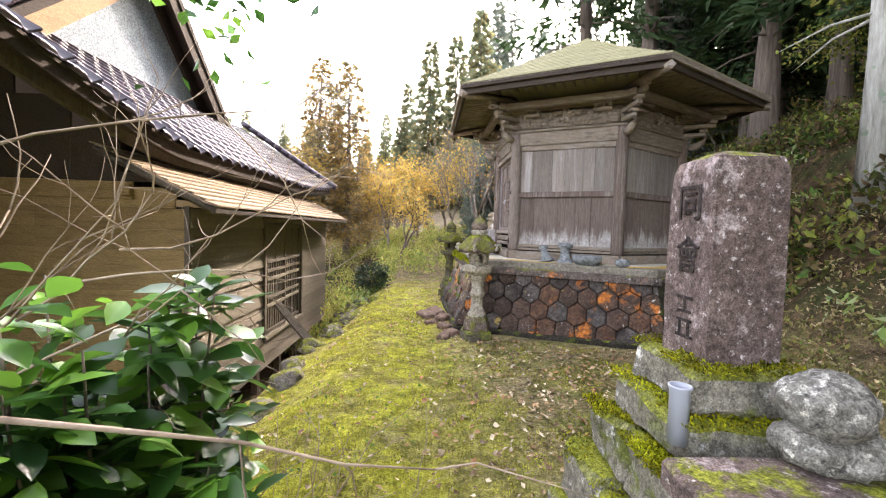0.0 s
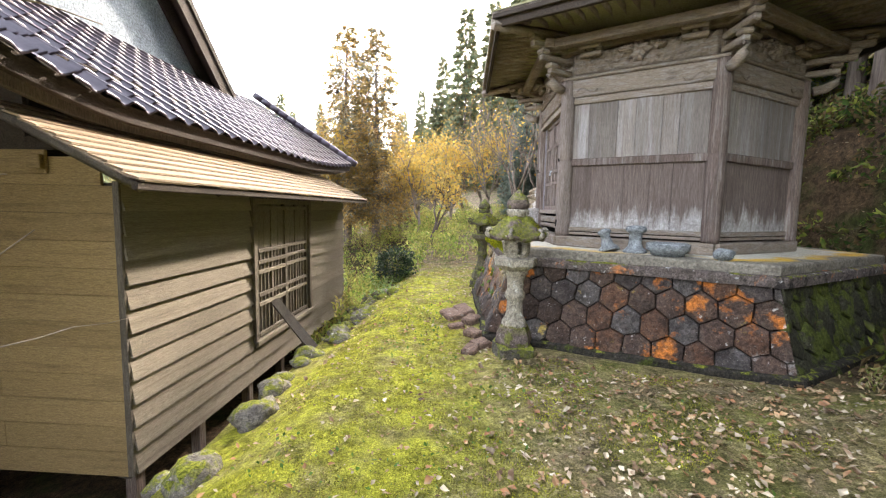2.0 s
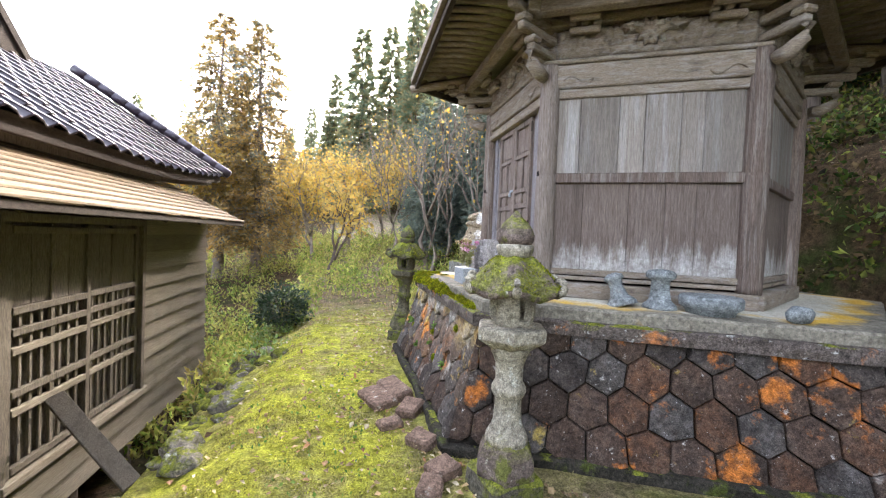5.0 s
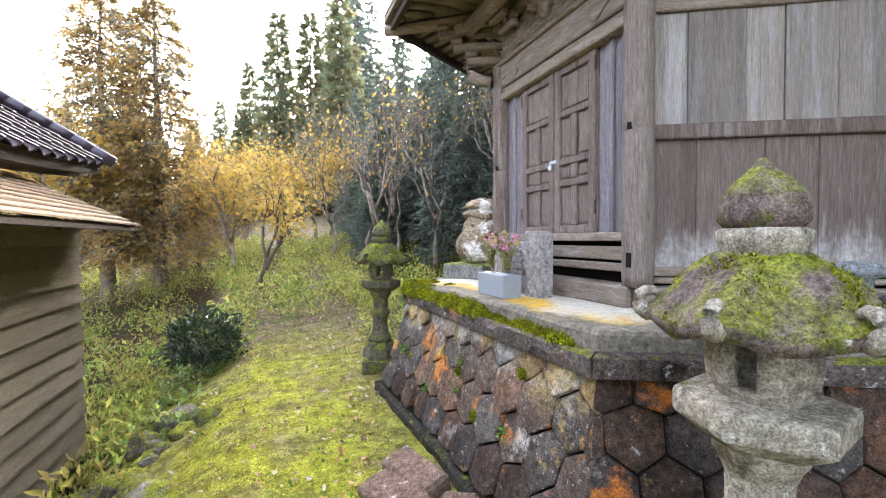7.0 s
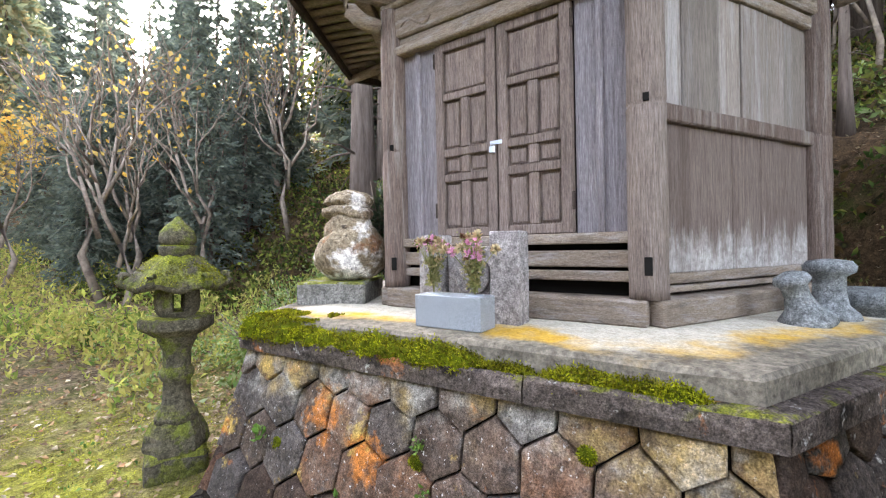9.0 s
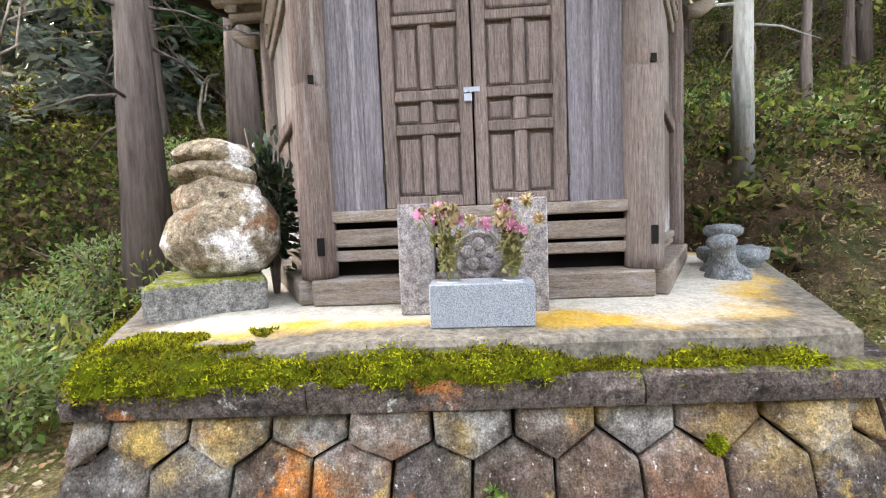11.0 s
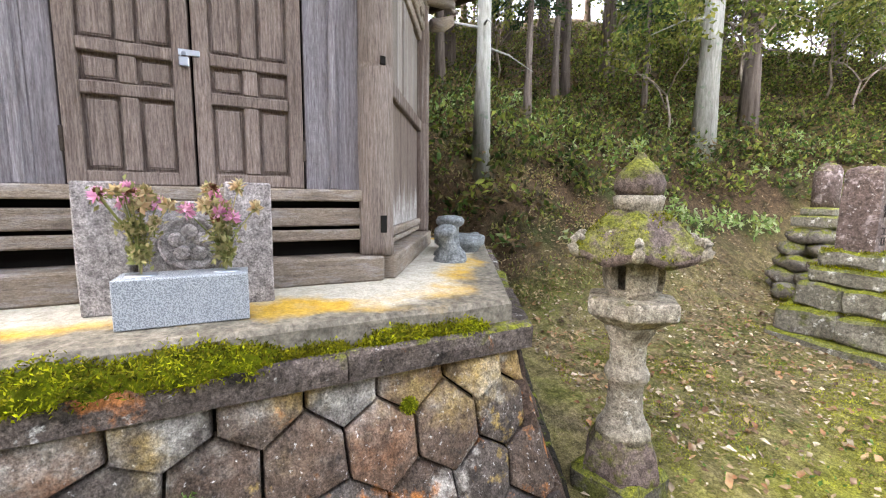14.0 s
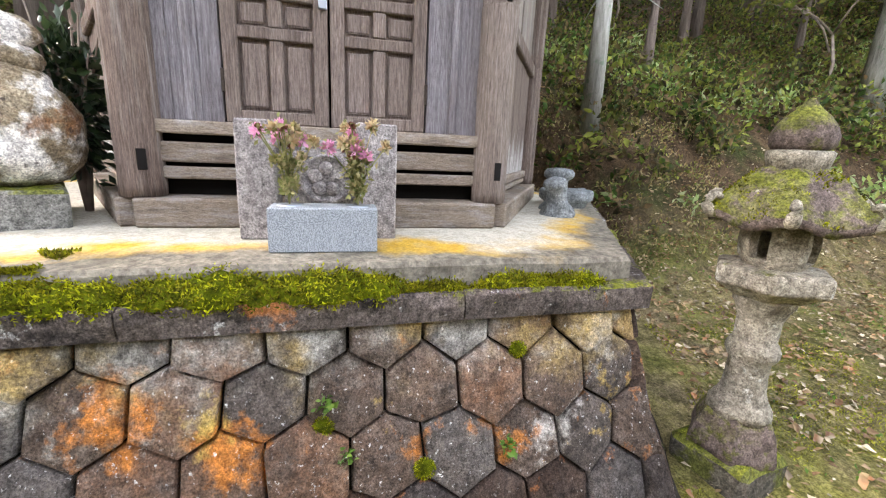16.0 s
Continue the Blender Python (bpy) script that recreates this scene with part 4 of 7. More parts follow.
for k in range(6):
    n, t = face_frame(k, 0)
    hw = EAVE_R / 2
    ra = EAVE_R * 0.866
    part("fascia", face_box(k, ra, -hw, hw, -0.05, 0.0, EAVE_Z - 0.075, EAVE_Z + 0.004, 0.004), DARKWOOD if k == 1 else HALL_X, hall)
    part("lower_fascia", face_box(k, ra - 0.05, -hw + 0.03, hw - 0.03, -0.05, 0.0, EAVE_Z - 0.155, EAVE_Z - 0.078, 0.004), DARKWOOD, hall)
    sb = bmesh.new()
    q = [HALL + n * (1.35) + t * (-1.35 / 1.732) + Vector((0, 0, EAVE_Z + 0.10)), HALL + n * 1.35 + t * (1.35 / 1.732) + Vector((0, 0, EAVE_Z + 0.10)),
         HALL + n * ra + t * hw + Vector((0, 0, EAVE_Z - 0.03)), HALL + n * ra - t * hw + Vector((0, 0, EAVE_Z - 0.03))]
    vs = [sb.verts.new(p) for p in q] + [sb.verts.new(p + Vector((0, 0, 0.02))) for p in q]
    for f in ((0, 1, 2, 3), (7, 6, 5, 4), (0, 4, 5, 1), (1, 5, 6, 2), (2, 6, 7, 3), (3, 7, 4, 0)):
        sb.faces.new([vs[i] for i in f])
    part("soffit", sb, HALL_X, hall)
    if k in (3, 4):
        continue
    count = 19
    for i in range(count):
        u = -hw + 0.12 + (2 * hw - 0.24) * i / (count - 1)
        r_in = max(1.40, abs(u) * 1.732 + 0.02)
        if r_in > ra - 0.1:
            continue
        z_in = EAVE_Z + 0.10 - 0.13 * (r_in - 1.35) / (ra - 1.35)
        p0, p1 = HALL + n * r_in + t * u + Vector((0, 0, z_in - 0.035)), HALL + n * (ra - 0.1) + t * u + Vector((0, 0, EAVE_Z - 0.065))
        b = tube([p0, p1], [0.036, 0.034], 4)
        part("rafter", b, HALL_X, hall)
for k in range(6):
    a = radians(210 + 60 * k)
    base = Matrix.Translation(HALL) @ Matrix.Rotation(a, 4, "Z")
    b = tube([base @ Vector((1.7, 0, 3.76)), base @ Vector((2.82, 0, 3.69))], [0.07, 0.06], 4)
    part("hip_rafter", b, HALL_X, hall)

# ---- the temple building with its boarded annexe ----
temple = thing("temple_building", "old wooden temple building with tiled roof and boarded annexe", "building")
SX, SY0, SY1, SZ, ST = -2.72, 4.78, 11.0, -0.82, 1.78
WY0, WY1, WZ0, WZ1 = 6.9, 8.8, -0.28, 1.62
# clapboards of the east wall, lapped, each course in two or three lengths
rng = random.Random(61)
rows_n = 12
for i in range(rows_n):
    z0 = SZ + i * 0.213
    beside = z0 + 0.2 > WZ0 - 0.06 and z0 < WZ1 + 0.02
    for y0, y1 in (((SY0, WY0 - 0.02), (WY1 + 0.02, SY1)) if beside else ((SY0, 6.7 + rng.uniform(-0.9, 0.9)), (0, 0), (0, SY1))):
        if y1 == 0:
            continue
        if y0 == 0:
            y0 = joint
        joint = y1
        b = box(SX - 0.012, SX + 0.010, y0 + 0.001, y1 - 0.001, z0, min(z0 + 0.226, ST), 0.002)
        bmesh.ops.subdivide_edges(b, edges=[e for e in b.edges if e.calc_length() > 0.8], cuts=7)
        for v in b.verts:
            v.co.x += 0.042 * (1 - (v.co.z - z0) / 0.226) + 0.006 * noise.noise(Vector((v.co.y * 0.8, z0 * 9, 1)))
            v.co.z += 0.006 * noise.noise(Vector((v.co.y * 0.6, z0 * 7, 4)))
        part("clapboard", b, SIDING, temple)
for i in range(12):
    z0 = SZ - 0.03 + i * 0.235
    cutx = (-7.5, -5.1, -3.9, SX - 0.005) if i % 2 else (-7.5, -4.4, SX - 0.005)
    if z0 > 1.6:
        cutx = (-7.5, -4.4, -2.86)
    for x0, x1 in zip(cutx, cutx[1:]):
        part("south_board", box(x0 + 0.001, x1 - 0.001, SY0 - 0.014, SY0 + 0.012 + 0.003 * (i % 3), z0, z0 + 0.232, 0.003), SIDING_S, temple)
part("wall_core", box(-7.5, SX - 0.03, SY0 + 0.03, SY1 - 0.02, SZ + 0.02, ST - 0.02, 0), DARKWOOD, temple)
part("north_wall", box(-7.5, SX - 0.01, SY1 - 0.018, SY1 + 0.01, SZ, ST, 0.004), SIDING_S, temple)
part("upper_north_wall", box(-7.5, -3.6, SY1 - 0.018, SY1 + 0.01, ST + 0.002, 3.0, 0.004), SIDING_S, temple)
part("corner_post", box(SX - 0.03, SX + 0.028, SY0 - 0.03, SY0 - 0.003, SZ - 0.02, ST - 0.01, 0.004), FRAME_W, temple)
part("top_beam", box(-7.5, -3.3, SY0 - 0.05, SY0 - 0.018, 1.82, 2.02, 0.008), SIDING_S, temple)
part("strut_block", box(-3.42, -3.3, SY0 - 0.1, SY0 - 0.052, 1.86, 1.98, 0.008), SIDING_S, temple)
part("floor_beam", box(SX - 0.16, SX - 0.03, SY0, SY1, SZ - 0.06, SZ + 0.1, 0.006), DARKWOOD, temple)
for y in (SY0 + 0.08, 5.75, 6.8, 7.8, 8.75, 9.7, SY1 - 0.08):
    part("floor_post", box(SX - 0.11, SX - 0.005, y - 0.055, y + 0.055, height(SX, y) - 0.12, SZ - 0.005, 0.006), POST_V, temple)
for y in (SY0 + 0.05, 6.6, 8.8, SY1 - 0.05):
    part("inner_post", box(SX - 1.6, SX - 1.48, y - 0.06, y + 0.06, height(SX - 1.5, y) - 0.1, SZ + 0.05, 0.006), DARKWOOD, temple)
# pair of sliding lattice doors in their frame
win = part("lattice_window", box(SX - 0.03, SX - 0.01, WY0, WY1, WZ0, WZ1, 0), FRAME_W, temple, "weathered lattice shutters of the annexe")
mid_y = (WY0 + WY1) / 2
for y in (WY0 - 0.035, WY1 + 0.035):
    part("window_post", box(SX - 0.01, SX + 0.075, y - 0.035, y + 0.035, WZ0 - 0.10, WZ1 + 0.08, 0.005), FRAME_W, win)
part("window_head", box(SX - 0.01, SX + 0.07, WY0, WY1, WZ1, WZ1 + 0.07, 0.005), FRAME_W, win)
for y0, y1, out in ((WY0 + 0.005, mid_y + 0.03, 0.028), (mid_y - 0.03, WY1 - 0.005, 0.0)):
    for y in (y0 + 0.03, y1 - 0.03):
        part("window_stile", box(SX - 0.008 + out, SX + 0.028 + out, y - 0.03, y + 0.03, WZ0, WZ1 - 0.002, 0.004), FRAME_W, win)
    part("window_stile", box(SX - 0.008 + out, SX + 0.022 + out, (y0 + y1) / 2 - 0.024, (y0 + y1) / 2 + 0.024, WZ0, WZ1 - 0.004, 0.004), FRAME_W, win)
    for z in (WZ0 + 0.05, 0.20, 0.34, 0.66, 0.80, 0.96, WZ1 - 0.06):
        part("lattice_rail", box(SX - 0.008 + out, SX + 0.034 + out, y0 + 0.062, y1 - 0.062, z - 0.028, z + 0.028, 0.004), SIDING if z in (0.20, 0.66) else FRAME_W, win)
    for i in range(1, 8):
        y = y0 + 0.06 + (y1 - y0 - 0.12) * i / 8
        if i != 4:
            part("lattice_bar", box(SX - 0.008 + out, SX + 0.010 + out, y - 0.016, y + 0.016, WZ0 + 0.08, 0.93, 0.003), FRAME_W, win)
    for i in range(4):
        ya, yb = y0 + 0.062 + (y1 - y0 - 0.124) * i / 4, y0 + 0.062 + (y1 - y0 - 0.124) * (i + 1) / 4
        part("upper_board", box(SX - 0.012 + out, SX + 0.004 + out, ya + 0.002, yb - 0.002, 0.99, WZ1 - 0.09, 0.003), FRAME_W, win)
part("window_sill", box(SX - 0.01, SX + 0.095, WY0 - 0.05, WY1 + 0.12, WZ0 - 0.075, WZ0 - 0.005, 0.006), SIDING, win)

# awning of lapped boards
AX0, AZ0, AX1, AZ1, AY0, AY1 = -2.18, 1.74, -3.45, 2.36, 4.35, 11.33
for i in range(10):
    f0, f1 = i / 10, (i + 1.12) / 10
    b = bmesh.new()
    pts = []
    for f, dz in ((f0, 0.024), (f1, 0.0)):
        x, z = AX0 + (AX1 - AX0) * f, AZ0 + (AZ1 - AZ0) * f
        pts += [(x, AY0 + 0.012 * (i % 3), z + dz), (x, AY1, z + dz), (x, AY1, z + dz + 0.016), (x, AY0 + 0.012 * (i % 3), z + dz + 0.016)]
    vs = [b.verts.new(p) for p in pts]
    for f in ((0, 1, 2, 3), (7, 6, 5, 4), (0, 4, 5, 1), (1, 5, 6, 2), (2, 6, 7, 3), (3, 7, 4, 0)):
        b.faces.new([vs[j] for j in f])
    bmesh.ops.recalc_face_normals(b, faces=b.faces)
    part("awning_board", b, AWNING, temple)
for y in [AY0 + 0.06 + (AY1 - AY0 - 0.12) * i / 7 for i in range(8)]:
    part("awning_rafter", tube([(AX0 - 0.03, y, AZ0 - 0.035), (AX1, y, AZ1 - 0.035)], [0.042, 0.042], 4), DARKWOOD if y > AY0 + 0.1 else FRAME_W, temple)
part("awning_purlin", box(AX0 - 0.07, AX0 - 0.02, AY0 + 0.01, AY1 - 0.01, AZ0 - 0.05, AZ0 + 0.012, 0.004), DARKWOOD, temple)

# lower tiled roof
EX, EZ, TX, TZ, RY0, RY1 = -2.95, 2.50, -5.70, 4.30, -1.0, 12.6
slope_len = math.hypot(TX - EX, TZ - EZ)
way = Vector((TX - EX, 0, TZ - EZ)).normalized()
upn = Vector((way.z, 0, -way.x))


def eave_lift(y):
    """How far the eave sweeps up towards its two ends."""
    return 0.5 * min(1.3, max(0.0, (5.2 - y) / 2.25)) ** 1.4 + 0.24 * max(0.0, (y - 9.3) / 3.3) ** 2


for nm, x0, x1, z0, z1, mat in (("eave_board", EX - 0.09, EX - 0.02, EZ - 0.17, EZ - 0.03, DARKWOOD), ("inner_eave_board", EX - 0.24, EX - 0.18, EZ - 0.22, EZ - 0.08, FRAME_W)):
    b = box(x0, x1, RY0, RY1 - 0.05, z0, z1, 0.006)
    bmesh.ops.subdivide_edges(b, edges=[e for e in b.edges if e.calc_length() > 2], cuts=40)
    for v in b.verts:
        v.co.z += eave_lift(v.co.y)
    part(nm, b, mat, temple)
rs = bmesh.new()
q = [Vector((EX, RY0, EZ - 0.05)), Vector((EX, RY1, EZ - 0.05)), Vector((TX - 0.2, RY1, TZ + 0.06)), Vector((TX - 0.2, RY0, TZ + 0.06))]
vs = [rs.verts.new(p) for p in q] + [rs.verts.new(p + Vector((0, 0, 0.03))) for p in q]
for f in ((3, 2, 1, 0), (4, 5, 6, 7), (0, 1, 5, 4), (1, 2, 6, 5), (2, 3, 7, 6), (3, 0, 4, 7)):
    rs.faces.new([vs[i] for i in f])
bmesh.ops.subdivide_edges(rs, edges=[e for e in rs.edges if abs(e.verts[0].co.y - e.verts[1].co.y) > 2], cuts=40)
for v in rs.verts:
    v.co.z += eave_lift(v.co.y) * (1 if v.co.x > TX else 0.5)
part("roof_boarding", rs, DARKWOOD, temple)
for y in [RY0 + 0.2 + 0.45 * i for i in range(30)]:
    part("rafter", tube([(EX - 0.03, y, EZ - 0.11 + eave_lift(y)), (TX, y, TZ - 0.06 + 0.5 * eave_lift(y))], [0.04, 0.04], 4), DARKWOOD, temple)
# added boards and wall under the eave, dark colour standing for its shade
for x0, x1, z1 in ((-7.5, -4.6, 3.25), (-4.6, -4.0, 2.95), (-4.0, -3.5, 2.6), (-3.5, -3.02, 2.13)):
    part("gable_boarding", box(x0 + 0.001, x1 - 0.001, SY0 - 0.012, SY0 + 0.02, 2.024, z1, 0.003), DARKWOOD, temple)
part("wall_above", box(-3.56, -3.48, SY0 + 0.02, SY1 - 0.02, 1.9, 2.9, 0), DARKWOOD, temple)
part("hall_wall", box(-8.0, -5.2, -1.0, SY0 - 0.06, -0.9, 3.9, 0), SIDING_S, temple)


def roof_tile(width=0.285, length=0.32, n=10):
    """One glazed pantile: a wave across, a lip below. Local x across, y up the slope, z off it."""
    b = bmesh.new()
    rows_ = []
    for y, lift in ((0.0, 0.026), (0.015, 0.032), (length, 0.006)):
        for th in (0.0, 0.014):
            rows_.append([b.verts.new((width * (i / n - 0.5) * 1.06, y, lift - th + 0.03 * math.cos(2 * math.pi * (i / n - 0.18)) + 0.01 * math.cos(4 * math.pi * (i / n)))) for i in range(n + 1)])
    order = [rows_[1], rows_[0], rows_[2], rows_[4]]
    for r0, r1 in zip(order, order[1:]):
        for i in range(n):
            f = b.faces.new((r0[i], r0[i + 1], r1[i + 1], r1[i]))
            f.smooth = True
    return mesh_of("roof_tile", b, TILE)


tile_me = roof_tile()
tile_rot = Matrix(((0, way.x, upn.x, 0), (1, 0, 0, 0), (0, way.z, upn.z, 0), (0, 0, 0, 1)))
TW, TL = 0.285, 0.275
far_rows = bmesh.new()
for j in range(int(slope_len / TL) + 1):
    for i in range(int((RY1 - RY0) / TW)):
        y = RY1 - 0.13 - i * TW
        o = Vector((EX, 0, EZ)) + way * (j * TL - 0.05)
        m = Matrix.Translation((o.x, y, o.z + eave_lift(y) * (1 - 0.5 * j * TL / slope_len))) @ tile_rot
        if y > 5.3:
            part("roof_tile", tile_me, TILE, temple, at=m)
        else:
            far_rows.from_mesh(tile_me)
            bmesh.ops.transform(far_rows, matrix=m, verts=list(far_rows.verts)[-len(tile_me.vertices):])
tagged(part("roof_tile_rest", far_rows, TILE, temple), kind="stuff")
# verge ridge along the north edge
for j in range(12):
    p = Vector((EX, RY1 - 0.02, EZ + 0.18)) + way * (j * slope_len / 12 - 0.08)
    b = lathe([(0.0, -0.02), (0.085, 0.0), (0.09, 0.285), (0.04, 0.3)], 10, None, Matrix.Translation(p + upn * 0.12) @ way.to_track_quat("Z", "Y").to_matrix().to_4x4())
    part("verge_tile", b, TILE, temple)
# gable wall, bargeboards and the upper roof, which reaches out over the gable
GX, GA, GZ, RX = -5.62, 8.27, 6.45, -5.19
gb = bmesh.new()
ring = [(5.2, 3.9), (11.1, 3.9), (GA, 6.5)]
vs = [gb.verts.new((GX, y, z)) for y, z in ring] + [gb.verts.new((GX - 0.15, y, z)) for y, z in ring]
for f in ((0, 1, 2), (5, 4, 3), (0, 3, 4, 1), (1, 4, 5, 2), (2, 5, 3, 0)):
    gb.faces.new([vs[i] for i in f])
bmesh.ops.recalc_face_normals(gb, faces=gb.faces)
part("gable_wall", gb, PLASTER, temple, "pale blue-grey plastered gable")
for side, y_end, fall in ((1, 11.1, 0.95), (-1, 5.0, 0.88)):
    drop = fall * abs(y_end - GA)
    for nm, x0, x1, t0, t1, mat in (("bargeboard", RX - 0.12, RX - 0.03, -0.28, 0.10, BARGE if side < 0 else DARKWOOD), ("upper_roof", -10.0, RX, 0.10, 0.26, DARKWOOD), ("inner_bargeboard", GX + 0.02, GX + 0.08, -0.30, 0.10, DARKWOOD)):
        b = bmesh.new()
        pts = [(y, z + dz) for (y, z), dz in (((GA, GZ), t0), ((y_end, GZ - drop), t0 - 0.03), ((y_end, GZ - drop), t1 - 0.03), ((GA, GZ), t1))]
        vs = [b.verts.new((x0, y, z)) for y, z in pts] + [b.verts.new((x1, y, z)) for y, z in pts]
        for f in ((0, 1, 2, 3), (7, 6, 5, 4), (0, 4, 5, 1), (1, 5, 6, 2), (2, 6, 7, 3), (3, 7, 4, 0)):
            b.faces.new([vs[i] for i in f])
        bmesh.ops.recalc_face_normals(b, faces=b.faces)
        part(nm, b, mat, temple)
up_way = Vector((0, 1, 0.88)).normalized()
up_n = Vector((0, -0.88, 1)).normalized()
up_rot = Matrix(((1, up_way.x, up_n.x, 0), (0, up_way.y, up_n.y, 0), (0, up_way.z, up_n.z, 0), (0, 0, 0, 1)))
upper = bmesh.new()
for j in range(16):
    for i in range(14):
        o = Vector((RX - 0.15 - i * TW, GA, GZ + 0.26)) - up_way * (4.35 - j * TL)
        before = len(upper.verts)
        upper.from_mesh(tile_me)
        upper.verts.ensure_lookup_table()
        bmesh.ops.transform(upper, matrix=Matrix.Translation(o) @ up_rot, verts=upper.verts[before:])
tagged(part("upper_roof_tiles", upper, TILE, temple), kind="stuff")

plank = tagged(part("leaning_plank", hewn(-0.07, 0.07, -0.02, 0.02, 0, 1.0, 0.004, 2, 3, 0.004), FRAME_W), "dark weathered plank leaning against the annexe wall", "plank")
plank.matrix_basis = look((-1.93, 7.10, -0.46), (-2.60, 7.35, 0.15)) @ pose(0, 0, 0, 180, 0, 20)

# ---- stone lanterns ----


def lantern(name, label, at, tall=1.0):
    t = thing(name, label, "stone lantern", at, "lanterns beside the podium")
    part("plinth", hewn(-0.19, 0.19, -0.19, 0.19, -0.06, 0.15, 0.02, 3, 1.0, 0.03), MOSSROCK, t)
    b = lathe([(0.205, 0.14), (0.21, 0.17), (0.19, 0.25), (0.16, 0.31), (0.145, 0.33)], 6, None, None, 0.0, False)
    bmesh.ops.subdivide_edges(b, edges=b.edges, cuts=2, use_grid_fill=True)
    part("lotus_base", roughened(b, 0.012, 9, 2), LANTERN_ROOF, t)
    b = lathe([(0.14, 0.32), (0.135, 0.36), (0.11, 0.40), (0.094, 0.44), (0.088, 0.50), (0.086, 0.58), (0.10, 0.595), (0.112, 0.62), (0.112, 0.64), (0.10, 0.665), (0.088, 0.68), (0.09, 0.78), (0.11, 0.83), (0.125, 0.85), (0.125, 0.87), (0.14, 0.885)], 24)
    part("shaft", roughened(b, 0.002, 14, 1), LANTERN, t)
    b = lathe([(0.14, 0.875), (0.19, 0.905), (0.23, 0.93), (0.24, 0.94), (0.24, 1.0), (0.228, 1.012)], 6, None, None, 0.0, False)
    bmesh.ops.bevel(b, geom=b.edges[:], offset=0.006, segments=1, affect="EDGES")
    part("platform", roughened(b, 0.004, 12, 3), LANTERN, t)
    # light box with round and square windows cut right through it
    outer = [(0.11, 1.01), (0.14, 1.05), (0.15, 1.11), (0.145, 1.17), (0.12, 1.21)]
    b = bmesh.new()
    n = 24
    hole = lambda ang, z: (abs(((ang + math.pi / 4) % (math.pi / 2)) - math.pi / 4) < 0.29 and 1.05 < z < 1.17)
    zs = [1.01 + 0.02 * i for i in range(11)]

    def radius(z):
        for (r0, z0), (r1, z1) in zip(outer, outer[1:]):
            if z <= z1:
                return r0 + (r1 - r0) * (z - z0) / (z1 - z0)
        return outer[-1][0]
    shells = []
    for inner in (0.0, 0.045):
        shells.append([[b.verts.new(((radius(z) - inner) * math.cos(2 * math.pi * i / n), (radius(z) - inner) * math.sin(2 * math.pi * i / n), z)) for i in range(n)] for z in zs])
    solid = {}
    for j in range(len(zs) - 1):
        for i in range(n):
            solid[j, i] = not hole(2 * math.pi * (i + 0.5) / n, (zs[j] + zs[j + 1]) / 2)
    for j in range(len(zs) - 1):
        for i in range(n):
            if not solid[j, i]:
                continue
            i2 = (i + 1) % n
            for s, flip in ((0, False), (1, True)):
                g = shells[s]
                f = [g[j][i], g[j][i2], g[j + 1][i2], g[j + 1][i]]
                fc = b.faces.new(f[::-1] if flip else f)
                fc.smooth = True
            o, q2 = shells
            if not solid.get((j, (i - 1) % n), True):
                b.faces.new((o[j][i], o[j + 1][i], q2[j + 1][i], q2[j][i]))
            if not solid.get((j, i2), True):
                b.faces.new((o[j + 1][i2], o[j][i2], q2[j][i2], q2[j + 1][i2]))
            if not solid.get((j + 1, i), True):
                b.faces.new((o[j + 1][i], o[j + 1][i2], q2[j + 1][i2], q2[j + 1][i]))
            if not solid.get((j - 1, i), True):
                b.faces.new((o[j][i2], o[j][i], q2[j][i], q2[j][i2]))
    bmesh.ops.delete(b, geom=[v for v in b.verts if not v.link_faces], context="VERTS")
    part("light_box", b, LANTERN, t)
    # roof: six hips that sag and curl up into scrolls
    b = bmesh.new()
    n, rings = 36, 9
    grid = []
    for j in range(rings):
        f = j / (rings - 1)
        row = []
        for i in range(n):
            ang = 2 * math.pi * i / n
            corner = 0.5 + 0.5 * math.cos(6 * ang)
            r = (0.10 + 0.225 * f) * (0.88 + 0.12 * corner)
            z = 1.415 - 0.205 * f ** 1.5 + 0.03 * corner * f ** 6 + 0.008 * corner
            row.append(b.verts.new((r * math.cos(ang), r * math.sin(ang), z)))
        grid.append(row)
    under = [b.verts.new((v.co.x * 0.97, v.co.y * 0.97, v.co.z - 0.035)) for v in grid[-1]]
    inner = [b.verts.new((v.co.x * 0.45, v.co.y * 0.45, 1.195)) for v in grid[-1]]
    for r0, r1 in zip(grid + [under], grid[1:] + [under, inner]):
        for i in range(n):
            f = b.faces.new((r0[i], r1[i], r1[(i + 1) % n], r0[(i + 1) % n]))
            f.smooth = True
    b.faces.new(grid[0]), b.faces.new(inner[::-1])
    bmesh.ops.recalc_face_normals(b, faces=b.faces)
    cap = part("roof", roughened(b, 0.008, 11, 5), LANTERN_ROOF, t, "moss-grown stone lantern roof")
    rng_m = np.random.default_rng(6)
    tuft = []
    for _ in range(5200):
        ang, f = rng_m.uniform(0, 2 * math.pi), rng_m.uniform(0.03, 1.0) ** 0.6
        corner = 0.5 + 0.5 * math.cos(6 * ang)
        r = (0.10 + 0.225 * f) * (0.88 + 0.12 * corner)
        q = Vector((r * math.cos(ang), r * math.sin(ang), 1.412 - 0.205 * f ** 1.5 + 0.03 * corner * f ** 6 + 0.008 * corner))
        if noise.noise(q * 9) + 0.4 * noise.noise(q * 25) > 0.02 + 0.25 * math.cos(ang - 2.6):
            tuft.append(tuple(q))
